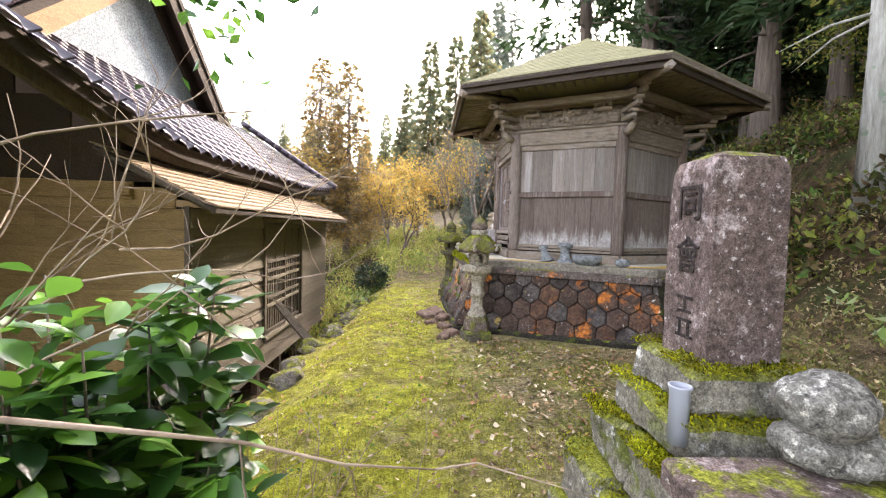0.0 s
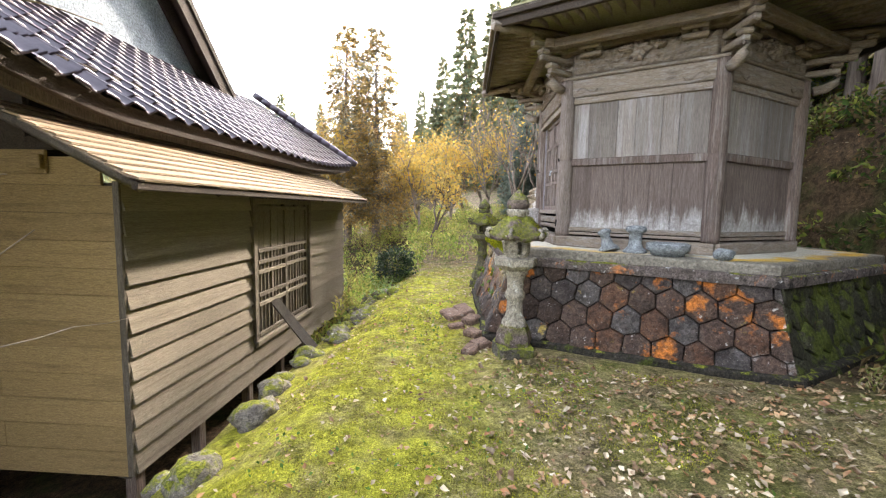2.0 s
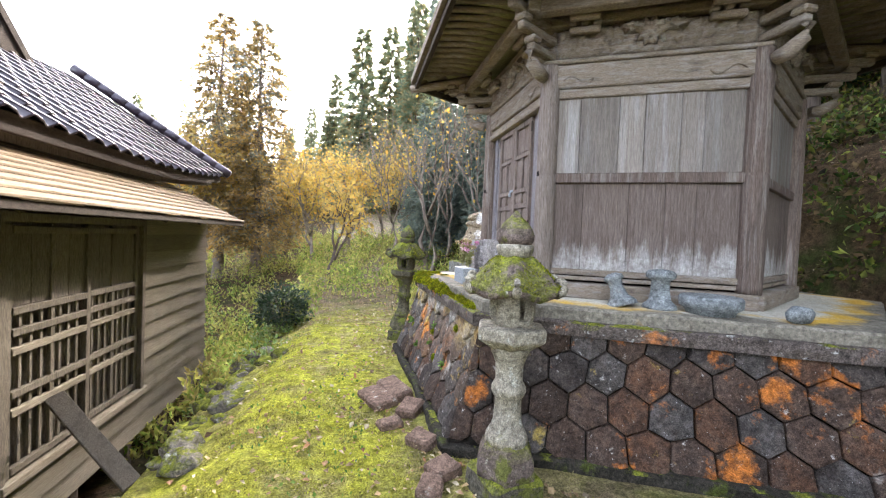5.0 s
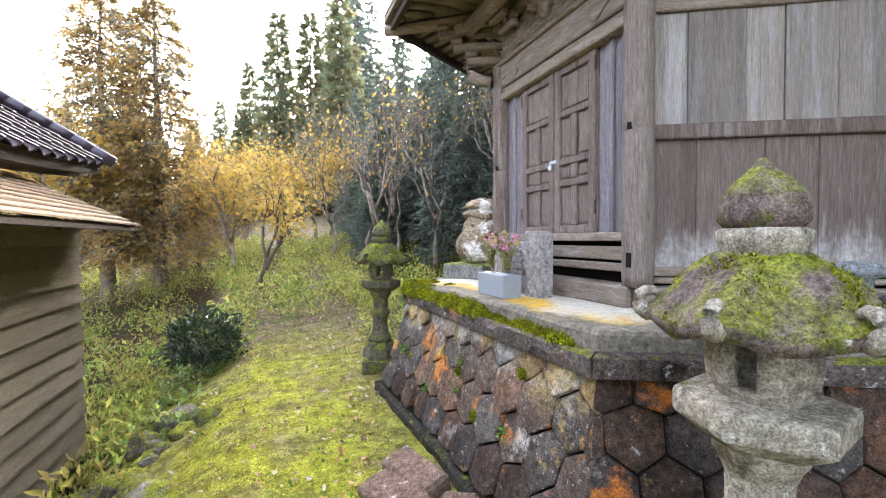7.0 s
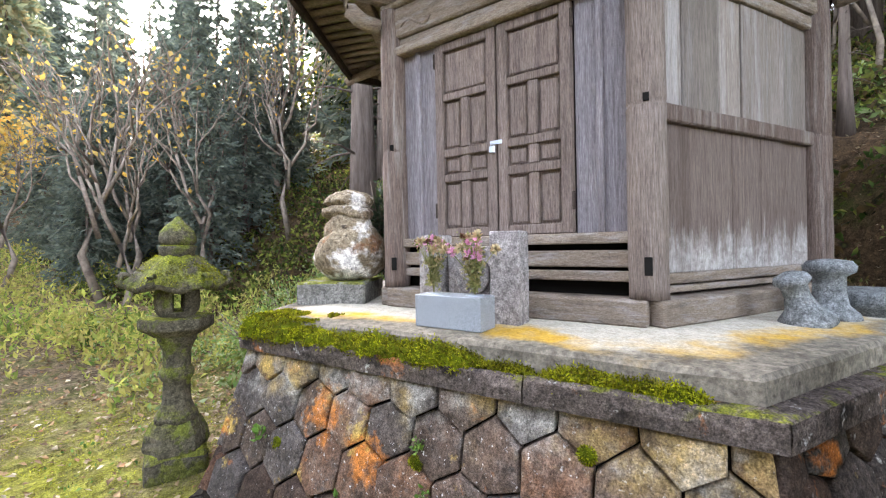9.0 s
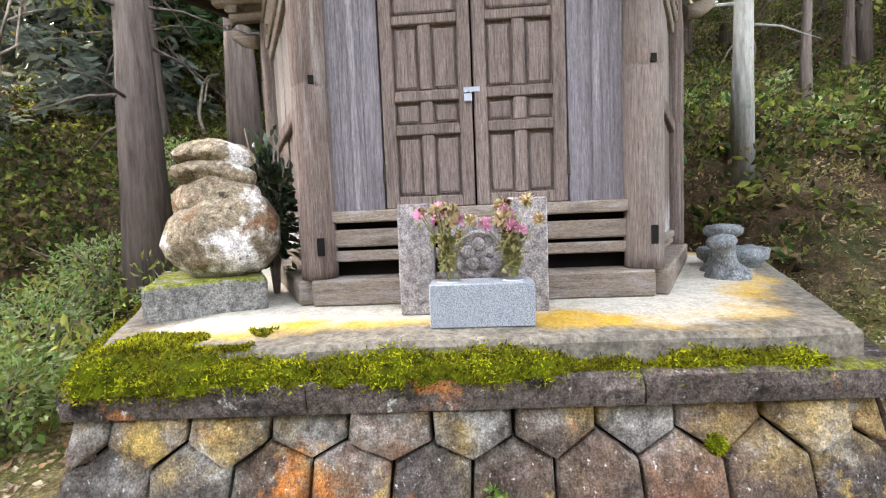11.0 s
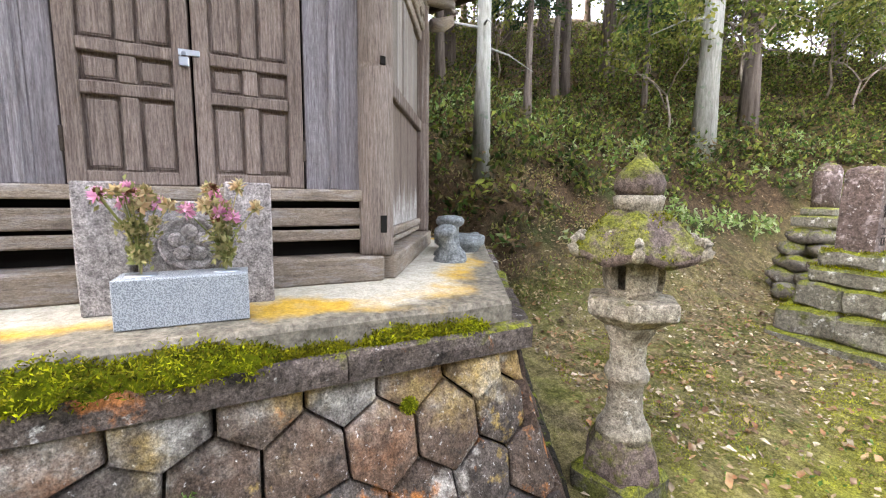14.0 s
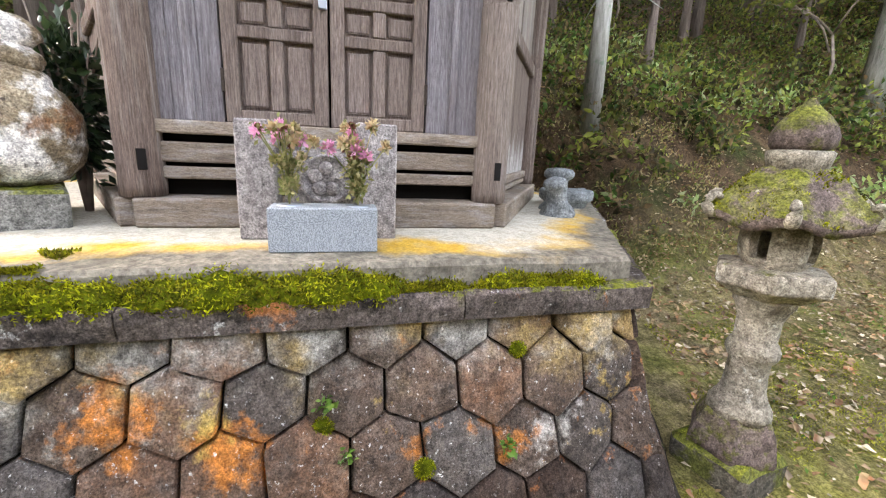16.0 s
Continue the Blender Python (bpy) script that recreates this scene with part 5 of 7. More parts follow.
    tagged(part("roof_moss", leaves_mesh("roof_moss", tuft, rng_m.uniform(0.008, 0.018, len(tuft)), MOSSLEAF, 0.4, 0.8, rng_m), None, cap), kind="stuff")
    for i in range(6):
        m = Matrix.Rotation(radians(60 * i), 4, "Z")
        pts = [m @ Vector((0.315 + 0.035 * math.cos(a) - 0.01, 0, 1.262 + 0.035 * math.sin(a) * 1.0)) for a in [radians(-150 + 36 * s) for s in range(9)]]
        part("roof_scroll", tube(pts, [0.02, 0.026, 0.028, 0.026, 0.024, 0.021, 0.018, 0.015, 0.012], 8), LANTERN, cap)
    b = lathe([(0.085, 1.395), (0.105, 1.41), (0.118, 1.45), (0.122, 1.475), (0.105, 1.485)], 20)
    part("finial_seat", roughened(b, 0.006, 20, 2), LANTERN, t)
    b = lathe([(0.10, 1.484), (0.118, 1.505), (0.12, 1.54), (0.108, 1.575), (0.078, 1.61), (0.038, 1.645), (0.010, 1.68)], 20)
    part("finial", roughened(b, 0.004, 20, 4), LANTERN_ROOF, t)
    return t


lanA = lantern("stone_lantern", "mossy grey stone lantern with curled roof and jewel finial", pose(0.74, 5.85, 0.02, 0, 0, 12))
lanA.scale = (0.98, 0.98, 1.07)
lanB = copy_thing(lanA, pose(0.525, 9.92, 0.02, 0, 1.5, -20))
lanB["label"] = "stone lantern overgrown with moss, painted dark as its backlit side"
# the north lantern's backlit shade goes into its stone colour
for piece in lanB.children_recursive:
    if piece.type == "MESH" and piece.data.materials[0] in (LANTERN, LANTERN_ROOF):
        piece.data = piece.data.copy()
        piece.data.materials[0] = SHADELANTERN

# ---- graves ----
grave = thing("grave_monument", "lichened square gravestone on a mossy stepped base", "gravestone")
PX, PY = 1.30, 1.76
for i, (hw, z0, z1) in enumerate(((0.56, -0.15, 0.16), (0.50, 0.16, 0.45), (0.39, 0.45, 0.72), (0.31, 0.72, 0.90), (0.25, 0.90, 1.08))):
    if i in (1, 2):
        for j, (u0, u1) in enumerate(((-hw, -0.1 * hw), (-0.1 * hw, hw))):
            for l, (v0, v1) in enumerate(((-hw, 0.1 * hw), (0.1 * hw, hw))):
                part("base_stone", hewn(PX + u0 + 0.004, PX + u1 - 0.004, PY + v0 + 0.004, PY + v1 - 0.004, z0 + 0.002, z1 - 0.002, 0.04, 4, i * 3 + j + 7 * l, 0.03), TOMB_BASE, grave)
    else:
        part("base_stone", hewn(PX - hw, PX + hw, PY - hw, PY + hw, z0, z1 - 0.002, 0.035, 5, i, 0.03), TOMB_BASE, grave)
b = bmesh.new()
hw = 0.155
prof = [(1.0, 1.075), (1.0, 1.4), (0.985, 1.75), (0.95, 1.89), (0.86, 1.935), (0.5, 1.96)]
rings = [[b.verts.new((PX + sx * hw * f, PY + sy * hw * f, z)) for sx, sy in ((-1, -1), (0, -1.0), (1, -1), (1, 0), (1, 1), (0, 1), (-1, 1), (-1, 0))] for f, z in prof]
for r0, r1 in zip(rings, rings[1:]):
    for i in range(8):
        b.faces.new((r0[i], r0[(i + 1) % 8], r1[(i + 1) % 8], r1[i]))
b.faces.new(rings[-1])
b.faces.new(rings[0][::-1])
bmesh.ops.subdivide_edges(b, edges=b.edges, cuts=2, use_grid_fill=True)
pillar = part("pillar", roughened(b, 0.008, 8, 3), TOMB, grave)
# characters cut in the west face of the pillar
fm = Matrix(((0, 0, -1, PX - hw - 0.001), (-1, 0, 0, PY), (0, 1, 0, 0), (0, 0, 0, 1)))
for text, z in (("同", 1.72), ("會", 1.49)):
    cu = bpy.data.curves.new("engraved_character", "FONT")
    cu.body, cu.size, cu.extrude, cu.align_x = text, 0.17, 0.003, "CENTER"
    ob = new("engraved_character", cu)
    ob.matrix_basis = fm @ Matrix.Translation((0, z - 0.03, 0.004))
    cu.materials.append(ENGRAVED)
    ob.parent = pillar
# worn strokes below them
for u, z, wu, hz in ((0, 1.335, 0.10, 0.014), (0, 1.30, 0.012, 0.05), (0, 1.275, 0.09, 0.012), (0, 1.235, 0.10, 0.013), (-0.03, 1.20, 0.012, 0.06), (0.03, 1.20, 0.012, 0.06), (0, 1.165, 0.11, 0.013)):
    part("worn_stroke", box(PX - hw - 0.006, PX - hw + 0.004, PY - u - wu / 2, PY - u + wu / 2, z - hz / 2, z + hz / 2, 0.001), ENGRAVED, pillar)
# lower grave slab to the south, with its round stone
slab2 = thing("grave_slab", "low lichened grave slab of split stones", "gravestone")
part("slab_top", hewn(0.80, 1.95, 0.72, 1.32, 0.76, 0.87, 0.02, 4, 3, 0.02), TOMB, slab2)
part("slab_base", hewn(0.84, 1.9, 0.76, 1.26, -0.1, 0.74, 0.03, 4, 5, 0.03), TOMB_BASE, slab2)
rs1 = tagged(part("lower_round_stone", roughened(pebble(0.135, (1.25, 1.0, 0.62), 2.0, 0.3, 4), 0.014, 26), LICHENROCK), "flattened pale lichened grave stone", "stone")
rs1.matrix_basis = pose(1.33, 1.27, 0.935)
rs2 = tagged(part("round_grave_stone", roughened(pebble(0.125, (1.15, 1.05, 0.85), 5.0, 0.2, 4), 0.014, 26), LICHENROCK), "rounded pale lichened stone on a grave", "stone")
rs2.matrix_basis = pose(1.30, 1.27, 1.065)
vase = tagged(part("flower_tube", lathe([(0.036, 0.0), (0.036, 0.20), (0.042, 0.215), (0.042, 0.222), (0.035, 0.222), (0.032, 0.20), (0.031, 0.04)], 24), VINYL), "empty grey plastic flower tube on the grave steps", "vase")
vase.matrix_basis = pose(0.97, 1.49, 0.82)
# a second grave on piled rocks by the foot of the hill
rng = random.Random(5)
GX2, GY2 = 2.35, 0.0
gz = height(GX2, GY2)
cairn = thing("rock_cairn", "pile of mossy rough stones under an old grave", "stones")
for j in range(6):
    for i in range(11 - j):
        a = rng.uniform(0, 6.28)
        r = 0.62 - 0.08 * j
        b = pebble(0.2, (1.1, 0.9, 0.6), i + 9 * j, 0.35, 2)
        bmesh.ops.transform(b, matrix=pose(GX2 + r * math.cos(a) * 0.9, GY2 + r * math.sin(a) * 0.9, gz - 0.02 + 0.2 * j, 0, 0, rng.uniform(0, 360)), verts=b.verts)
        part("stone", b, ROCK, cairn)
g2 = thing("round_topped_grave", "small round-topped gravestone on stepped stones", "gravestone")
for hw2, z0, z1 in ((0.28, 1.12, 1.28), (0.2, 1.28, 1.40)):
    part("base_stone", hewn(GX2 - hw2, GX2 + hw2, GY2 - hw2, GY2 + hw2, gz + z0, gz + z1, 0.015, 2, z0, 0.02), TOMB_BASE, g2)
part("headstone", roughened(lathe([(0.16, 1.39), (0.162, 1.75), (0.155, 1.92), (0.12, 2.0), (0.05, 2.04)], 16, None, Matrix.Translation((GX2, GY2, gz))), 0.006, 8), TOMB, g2)

# ---- things on the podium ----
boulder = thing("guardian_boulder", "pale ochre boulder stack shaped like a squat figure", "boulder", pose(1.52, 9.16, 0, 0, 0, 30))
part("pedestal", hewn(-0.29, 0.37, -0.19, 0.33, 1.10, 1.31, 0.012, 3, 2, 0.015), PEDESTAL, boulder)
for nm, rad, squash, seed, at in (("belly", 0.268, (1.0, 1.02, 0.86), 3.0, (-0.02, -0.03, 1.52)), ("chest", 0.215, (0.95, 1.0, 0.80), 8.0, (-0.01, 0.0, 1.70)), ("neck_stone", 0.195, (1.0, 1.02, 0.42), 15.0, (-0.01, 0.0, 1.845)), ("head", 0.168, (1.0, 1.08, 0.50), 12.0, (-0.01, 0.0, 1.94))):
    b = roughened(roughened(roughened(pebble(rad, squash, seed, 0.16, 5), 0.03, 4.5, seed), 0.012, 13), 0.006, 40)
    bmesh.ops.transform(b, matrix=Matrix.Translation(at), verts=b.verts)
    part(nm, b, BOULDER, boulder)

PLX, PLY = 0.94, 7.80
planter = thing("granite_flower_box", "speckled grey granite flower box with two holders", "flower box")
part("trough", box(PLX - 0.06, PLX + 0.09, PLY - 0.195, PLY + 0.195, SLAB_Z, SLAB_Z + 0.165, 0.004), GRANITE, planter)
for s in (-1, 1):
    part("socket", lathe([(0.045, 0), (0.045, 0.006), (0.03, 0.008)], 16, None, Matrix.Translation((PLX + 0.015, PLY + s * 0.125, SLAB_Z + 0.163))), STEEL, planter)
stele = thing("memorial_slab", "two grey stone slabs joined by a low panel with a carved disc", "memorial stone")
for y0, y1, zt in ((PLY + 0.19, PLY + 0.34, 1.625), (PLY - 0.29, PLY - 0.125, 1.635)):
    part("side_slab", hewn(1.11, 1.24, y0, y1, SLAB_Z, zt, 0.003, 2, y0, 0.006), GREYSTONE, stele)
part("back_panel", hewn(1.16, 1.23, PLY - 0.15, PLY + 0.17, SLAB_Z, 1.56, 0.003, 2, 2, 0.006), GREYSTONE, stele)
b = lathe([(0.105, 0.0), (0.105, 0.03), (0.092, 0.036), (0.088, 0.028), (0.03, 0.028)], 32, None, Matrix.Translation((1.158, PLY + 0.0, 1.40)) @ pose(0, 0, 0, 0, -90, 0))
disc = part("carved_disc", b, GREYSTONE, stele)
for i in range(5):
    a = radians(72 * i + 18)
    part("petal", pebble(0.03, (0.35, 1, 1), i, 0.1, 2), GREYSTONE, disc, at=Matrix.Translation((1.128, PLY + 0.045 * math.cos(a), 1.40 + 0.045 * math.sin(a))))


def bouquet(name, label, c, seed):
    rng = np.random.default_rng(seed)
    t = thing(name, label, "flowers", Matrix.Translation(c), "flowers in the granite box")
    st = bmesh.new()
    tips = []
    for i in range(15):
        a, lean = rng.uniform(0, 6.28), rng.uniform(0.02, 0.10)
        h = rng.uniform(0.17, 0.31)
        p = [Vector((lean * f * f * math.cos(a) * 1.0, lean * f * f * math.sin(a) * 1.2, h * f)) for f in (0, 0.3, 0.6, 1.0)]
        tube(p, [0.0025] * 4, 4, st)
        tips.append(p)
    part("stem", st, STEM, t)
    places = [np.array(p[k]) + rng.normal(size=3) * 0.012 for p in tips for k in (1, 1, 2, 2, 3) for _ in range(8)]
    part("foliage", leaves_mesh("foliage", places, rng.uniform(0.015, 0.035, len(places)), STEM, 0.5, 0.4, rng), None, t)
    for i, p in enumerate(tips):
        mat = (FLOWER_P, FLOWER_W, FLOWER_B, FLOWER_P, FLOWER_W)[i % 5]
        size = 0.034 if mat is not FLOWER_B else 0.02
        n = 26
        ways = rng.normal(size=(n, 3))
        ways[:, 2] += 0.8
        part("blossom", leaves_mesh("blossom", np.repeat(np.array([p[-1]]), n, 0), size, mat, 0.5, 0.6, rng, ways), None, t)
    return t


bouquet("faded_flowers", "withering pink and cream chrysanthemums in the granite box", (PLX + 0.015, PLY + 0.125, SLAB_Z + 0.165), 3)
bouquet("faded_flowers", "withering pink and cream chrysanthemums in the granite box", (PLX + 0.015, PLY - 0.125, SLAB_Z + 0.165), 8)

# turned stone pieces resting on the south-west rim
n1, t1 = face_frame(1, 0)
spot = lambda u, out: HALL + n1 * (AP + out) + t1 * u
p = spot(-0.15, 0.36)
ob = tagged(part("broken_stone_baluster", lathe([(0.12, 0), (0.115, 0.03), (0.07, 0.08), (0.052, 0.15), (0.055, 0.2), (0.078, 0.225), (0.07, 0.25), (0.03, 0.27)], 20), PALESTONE), "broken pale stone lantern shaft standing on the podium", "stone piece")
ob.matrix_basis = Matrix.Translation((p.x, p.y, SLAB_Z - 0.004)) @ Matrix.Rotation(radians(20), 4, Vector((-0.7, -0.5, 0)))
p = spot(0.12, 0.34)
ob = tagged(part("stone_stool_piece", lathe([(0.13, 0), (0.12, 0.03), (0.08, 0.07), (0.068, 0.14), (0.068, 0.22), (0.105, 0.245), (0.11, 0.275), (0.09, 0.30), (0.03, 0.31)], 20), PALESTONE), "pale turned stone lantern part with mushroom top on the podium", "stone piece")
ob.matrix_basis = Matrix.Translation((p.x, p.y, SLAB_Z - 0.004))
p = spot(0.45, 0.40)
ob = tagged(part("stone_disc_piece", lathe([(0.16, 0), (0.17, 0.03), (0.21, 0.06), (0.215, 0.12), (0.2, 0.135)], 12), PALESTONE), "flat round grey stone lantern part on the podium", "stone piece")
ob.matrix_basis = Matrix.Translation((p.x, p.y, SLAB_Z - 0.004))
p = spot(0.95, 0.52)
ob = tagged(part("stone_fragment", pebble(0.08, (1.2, 0.8, 0.8), 4, 0.3, 3), PALESTONE), "small broken dark stone on the podium rim", "stone piece")
ob.matrix_basis = Matrix.Translation((p.x, p.y, SLAB_Z + 0.05))

# fallen masonry beside the path
for i, (x, y, sx, sy, sz, rz) in enumerate(((0.20, 7.55, 0.11, 0.24, 0.10, 18), (0.02, 7.42, 0.12, 0.22, 0.08, 24), (0.30, 7.1, 0.12, 0.1, 0.09, 60), (0.10, 6.9, 0.10, 0.08, 0.06, 10), (0.33, 6.55, 0.09, 0.12, 0.08, 40), (0.28, 5.95, 0.1, 0.08, 0.07, 70), (0.40, 6.12, 0.11, 0.09, 0.08, 25))):
    ob = tagged(part("fallen_stone", hewn(-sx, sx, -sy, sy, -0.05, sz, 0.018, 2, i * 2.3, 0.02), REDSTONE), "fallen reddish masonry stone lying on the moss", "stone", "fallen stones")
    ob.matrix_basis = Matrix.Translation((x, y, height(x, y))) @ pose(0, 0, 0, 4 * math.sin(i * 3), -8, rz)
rng = random.Random(21)
for i in range(70):
    y = 3.3 + 6.6 * i / 34 + rng.uniform(-0.15, 0.15) if i < 34 else rng.uniform(7.6, 11.8)
    x = -1.72 + 0.02 * (y - 5) + rng.uniform(-0.22, 0.2) if i < 34 else -1.55 + 0.02 * (y - 7.6) + rng.uniform(-0.35, 0.3)
    r = rng.choice((0.06, 0.08, 0.11, 0.17)) if i < 34 else rng.uniform(0.05, 0.15)
    ob = tagged(part("edging_stone", roughened(pebble(r, (rng.uniform(0.8, 1.5), 1.0, rng.uniform(0.5, 0.85)), i * 1.3, 0.45, 3), 0.25 * r, 9, i), ROCK if i < 34 else MOSSROCK), "rounded mossy field stone edging the path", "stone", "stones edging the path")
    ob.matrix_basis = Matrix.Translation((x, y, height(x, y) + (0.12 if i < 34 else -0.25) * r)) @ pose(0, 0, 0, 0, 0, rng.uniform(0, 360))

# ---- trees ----


def conifer(name, label, h, r, crown_from, spread, needles, bark, foliage, seed, size=0.42, dead=10, dense=1.0, slim=0.8):
    """A tapered trunk with whorled, drooping boughs: trunk, dead snags and crown."""
    rng = np.random.default_rng(seed)
    t = thing(name, label, "tree")
    pts = [Vector((0.12 * math.sin(i * 0.9 + seed) * i / 8, 0.12 * math.cos(i * 1.1 + seed) * i / 8, h * i / 8)) for i in range(9)]
    pts[0].z = -0.4
    part("trunk", tube(pts, [r * 1.35] + [r * (1 - 0.93 * i / 8) for i in range(1, 9)], 14), bark, t)
    limbs = bmesh.new()
    for i in range(dead):
        z = rng.uniform(0.12 * h, max(0.2, crown_from) * h + 0.5)
        a = rng.uniform(0, 6.28)
        L = rng.uniform(0.5, 1.8)
        w = Vector((math.cos(a), math.sin(a), rng.uniform(-0.3, 0.25)))
        s = Vector((0, 0, z))
        tube([s, s + w * L * 0.5, s + w * L + Vector((0, 0, -0.15 * L))], [0.028, 0.016, 0.005], 5, limbs)
    places, sizes, ways = [], [], []
    boughs = int(70 * dense)
    for i in range(boughs):
        f = (i + rng.uniform(0, 1)) / boughs
        z = h * (crown_from + (1 - crown_from) * f)
        L = spread * (1 - f) ** slim * rng.uniform(0.65, 1.15) + 0.15
        a = i * 2.4 + rng.uniform(-0.4, 0.4)
        w = np.array([math.cos(a), math.sin(a), 0.0])
        s = Vector((0, 0, z))
        if i % 2 == 0:
            tube([s, s + Vector(w) * L * 0.6 + Vector((0, 0, -0.05 * L)), s + Vector(w) * L * 0.95 + Vector((0, 0, -0.22 * L))], [0.03, 0.016, 0.004], 4, limbs)
        n = max(6, int(needles / boughs * (0.3 + 1.4 * (1 - f))))
        u = rng.uniform(0.12, 1.0, n) ** 0.75
        side = rng.normal(size=(n, 3)) * np.array([0.16, 0.16, 0.09]) * L * (0.35 + 0.65 * (1 - u))[:, None] * 1.6
        p = np.array([0, 0, z]) + w * (u * L)[:, None] + side
        p[:, 2] -= 0.26 * L * u ** 2
        places.append(p)
        sizes.append(rng.uniform(0.55, 1.15, n) * size)
        ways.append(w + rng.normal(size=(n, 3)) * 0.55 + np.array([0, 0, -0.35]))
    tagged(part("branchwork", limbs, bark, t), kind="stuff")
    part("crown", leaves_mesh("crown", np.concatenate(places), np.concatenate(sizes), foliage, 0.32, 0, rng, np.concatenate(ways)), None, t)
    return t


def broadleaf(name, label, h, r, foliage, leaves, seed, size=0.16, spread=0.5, bark=TWIG, category="tree", first=0.3):
    """A forked tree with a thin, uneven crown."""
    rng = np.random.default_rng(seed)
    t = thing(name, label, category)
    b = bmesh.new()
    tips = []

    def grow(p, way, L, rad, depth):
        q = p + way * L
        bend = Vector(rng.normal(size=3)) * 0.08 * L
        tube([p, (p + q) / 2 + bend, q], [rad, rad * 0.8, rad * 0.6], 8 if depth == 0 else 5, b)
        if depth >= 4 or rad < 0.004:
            tips.append(q)
            return
        for i in range(3 if depth < 3 else 2):
            w = (way + Vector(rng.normal(size=3)) * spread + Vector((0, 0, 0.16))).normalized()
            grow(q if i else p + way * L * 0.75, w, L * rng.uniform(0.6, 0.85), rad * 0.58, depth + 1)
            if depth > 1:
                tips.append(q)

    grow(Vector((0, 0, -0.2)), Vector((0.06 * rng.normal(), 0.06 * rng.normal(), 1)).normalized(), h * first, r, 0)
    part("trunk", b, bark, t)
    if leaves:
        tp = np.array([tuple(p) for p in tips])
        p = tp[rng.integers(0, len(tp), leaves)] + rng.normal(size=(leaves, 3)) * h * 0.05
        part("crown", leaves_mesh("crown", p, rng.uniform(0.6, 1.3, leaves) * size, foliage, 0.6, -0.3, rng), None, t)
    return t


def set_down(ob, x, y, turn=0.0, scale=1.0):
    ob.matrix_basis = Matrix.Translation((x, y, height(x, y))) @ Matrix.Rotation(radians(turn), 4, "Z")
    ob.scale = (scale, scale, scale)
    return ob


def copies(ob, spots, group):
    """Stands the thing on the first spot and copies of it on the others: x, y, turn, scale."""
    x, y, turn, sc = spots[0]
    set_down(ob, x, y, turn, sc)
    ob["group"] = group
    for x, y, turn, sc in spots[1:]:
        m = Matrix.Translation((x, y, height(x, y))) @ Matrix.Rotation(radians(turn), 4, "Z")
        c = copy_thing(ob, m)
        c.scale = (sc, sc, sc)


pale = conifer("pale_cedar", "tall cedar with pale lichened bark on the slope", 17, 0.15, 0.42, 1.9, 2400, PALEBARK, CEDAR, 3)
copies(pale, [(4.82, 4.35, 0, 0.8), (5.3, -1.65, 70, 1.45), (11.0, 5.2, 30, 1.3)], "pale cedars on the slope")
dark = conifer("dark_cedar", "tall dark cedar with fissured brown bark on the slope", 19, 0.25, 0.36, 2.3, 2800, BARK, CEDAR, 7, dead=22)
rng = random.Random(12)
spots = [(4.3, 11.8, 0, 1.0), (5.9, 11.3, 130, 0.95), (5.6, -3.8, 40, 0.8), (7.4, 14.0, 90, 1.0), (6.6, 2.2, 10, 0.36), (7.9, 0.4, 60, 0.42), (7.2, -2.0, 200, 0.34), (8.8, 3.2, 120, 0.5), (9.6, -1.4, 290, 0.55), (6.2, 5.4, 230, 0.3)]
tries = 0
while len(spots) < 74 and tries < 4000:
    tries += 1
    x, y = rng.uniform(5.5, 30), rng.uniform(-16, 26)
    if math.hypot(x - HALL.x, y - HALL.y) < 4.6:
        continue
    az = math.degrees(math.atan2(x - 0.5, y - 4.5))
    if 14 < az < 29:
        continue
    if any(math.hypot(x - a, y - b) < 1.5 + 0.05 * x for a, b, _, _ in spots):
        continue
    spots.append((x, y, rng.uniform(0, 360), rng.uniform(0.45, 1.05) if rng.random() < 0.6 else rng.uniform(0.8, 1.15)))
while len(spots) < 96:
    x, y = rng.uniform(-3, 12), rng.uniform(-30, -4)
    if x > 2.2 + 0.45 * (y + 4) + 1.5 and not (152 < math.degrees(math.atan2(x + 0.7, y - 7.6)) < 172 and y > -9) and not any(math.hypot(x - a, y - b) < 1.8 for a, b, _, _ in spots):
        spots.append((x, y, rng.uniform(0, 360), rng.uniform(0.6, 1.1)))
copies(dark, spots, "cedars on the slope")
deep = conifer("deep_cedar", "dark shady cedar with heavy boughs on the slope", 15, 0.22, 0.16, 2.6, 4200, BARK, CEDAR, 27, size=0.5, dead=6, dense=1.2)
rng = random.Random(19)
spots = []
while len(spots) < 20:
    x, y = rng.uniform(8.5, 20), rng.uniform(6, 20)
    if 33 < math.degrees(math.atan2(x - 0.5, y - 4.5)) < 84 and not any(math.hypot(x - a, y - b) < 2.2 for a, b, _, _ in spots):
        spots.append((x, y, rng.uniform(0, 360), rng.uniform(0.7, 1.05)))
copies(deep, spots, "shady cedars behind the hall")
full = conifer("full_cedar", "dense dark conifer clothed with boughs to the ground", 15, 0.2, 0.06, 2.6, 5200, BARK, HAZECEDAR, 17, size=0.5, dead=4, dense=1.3)
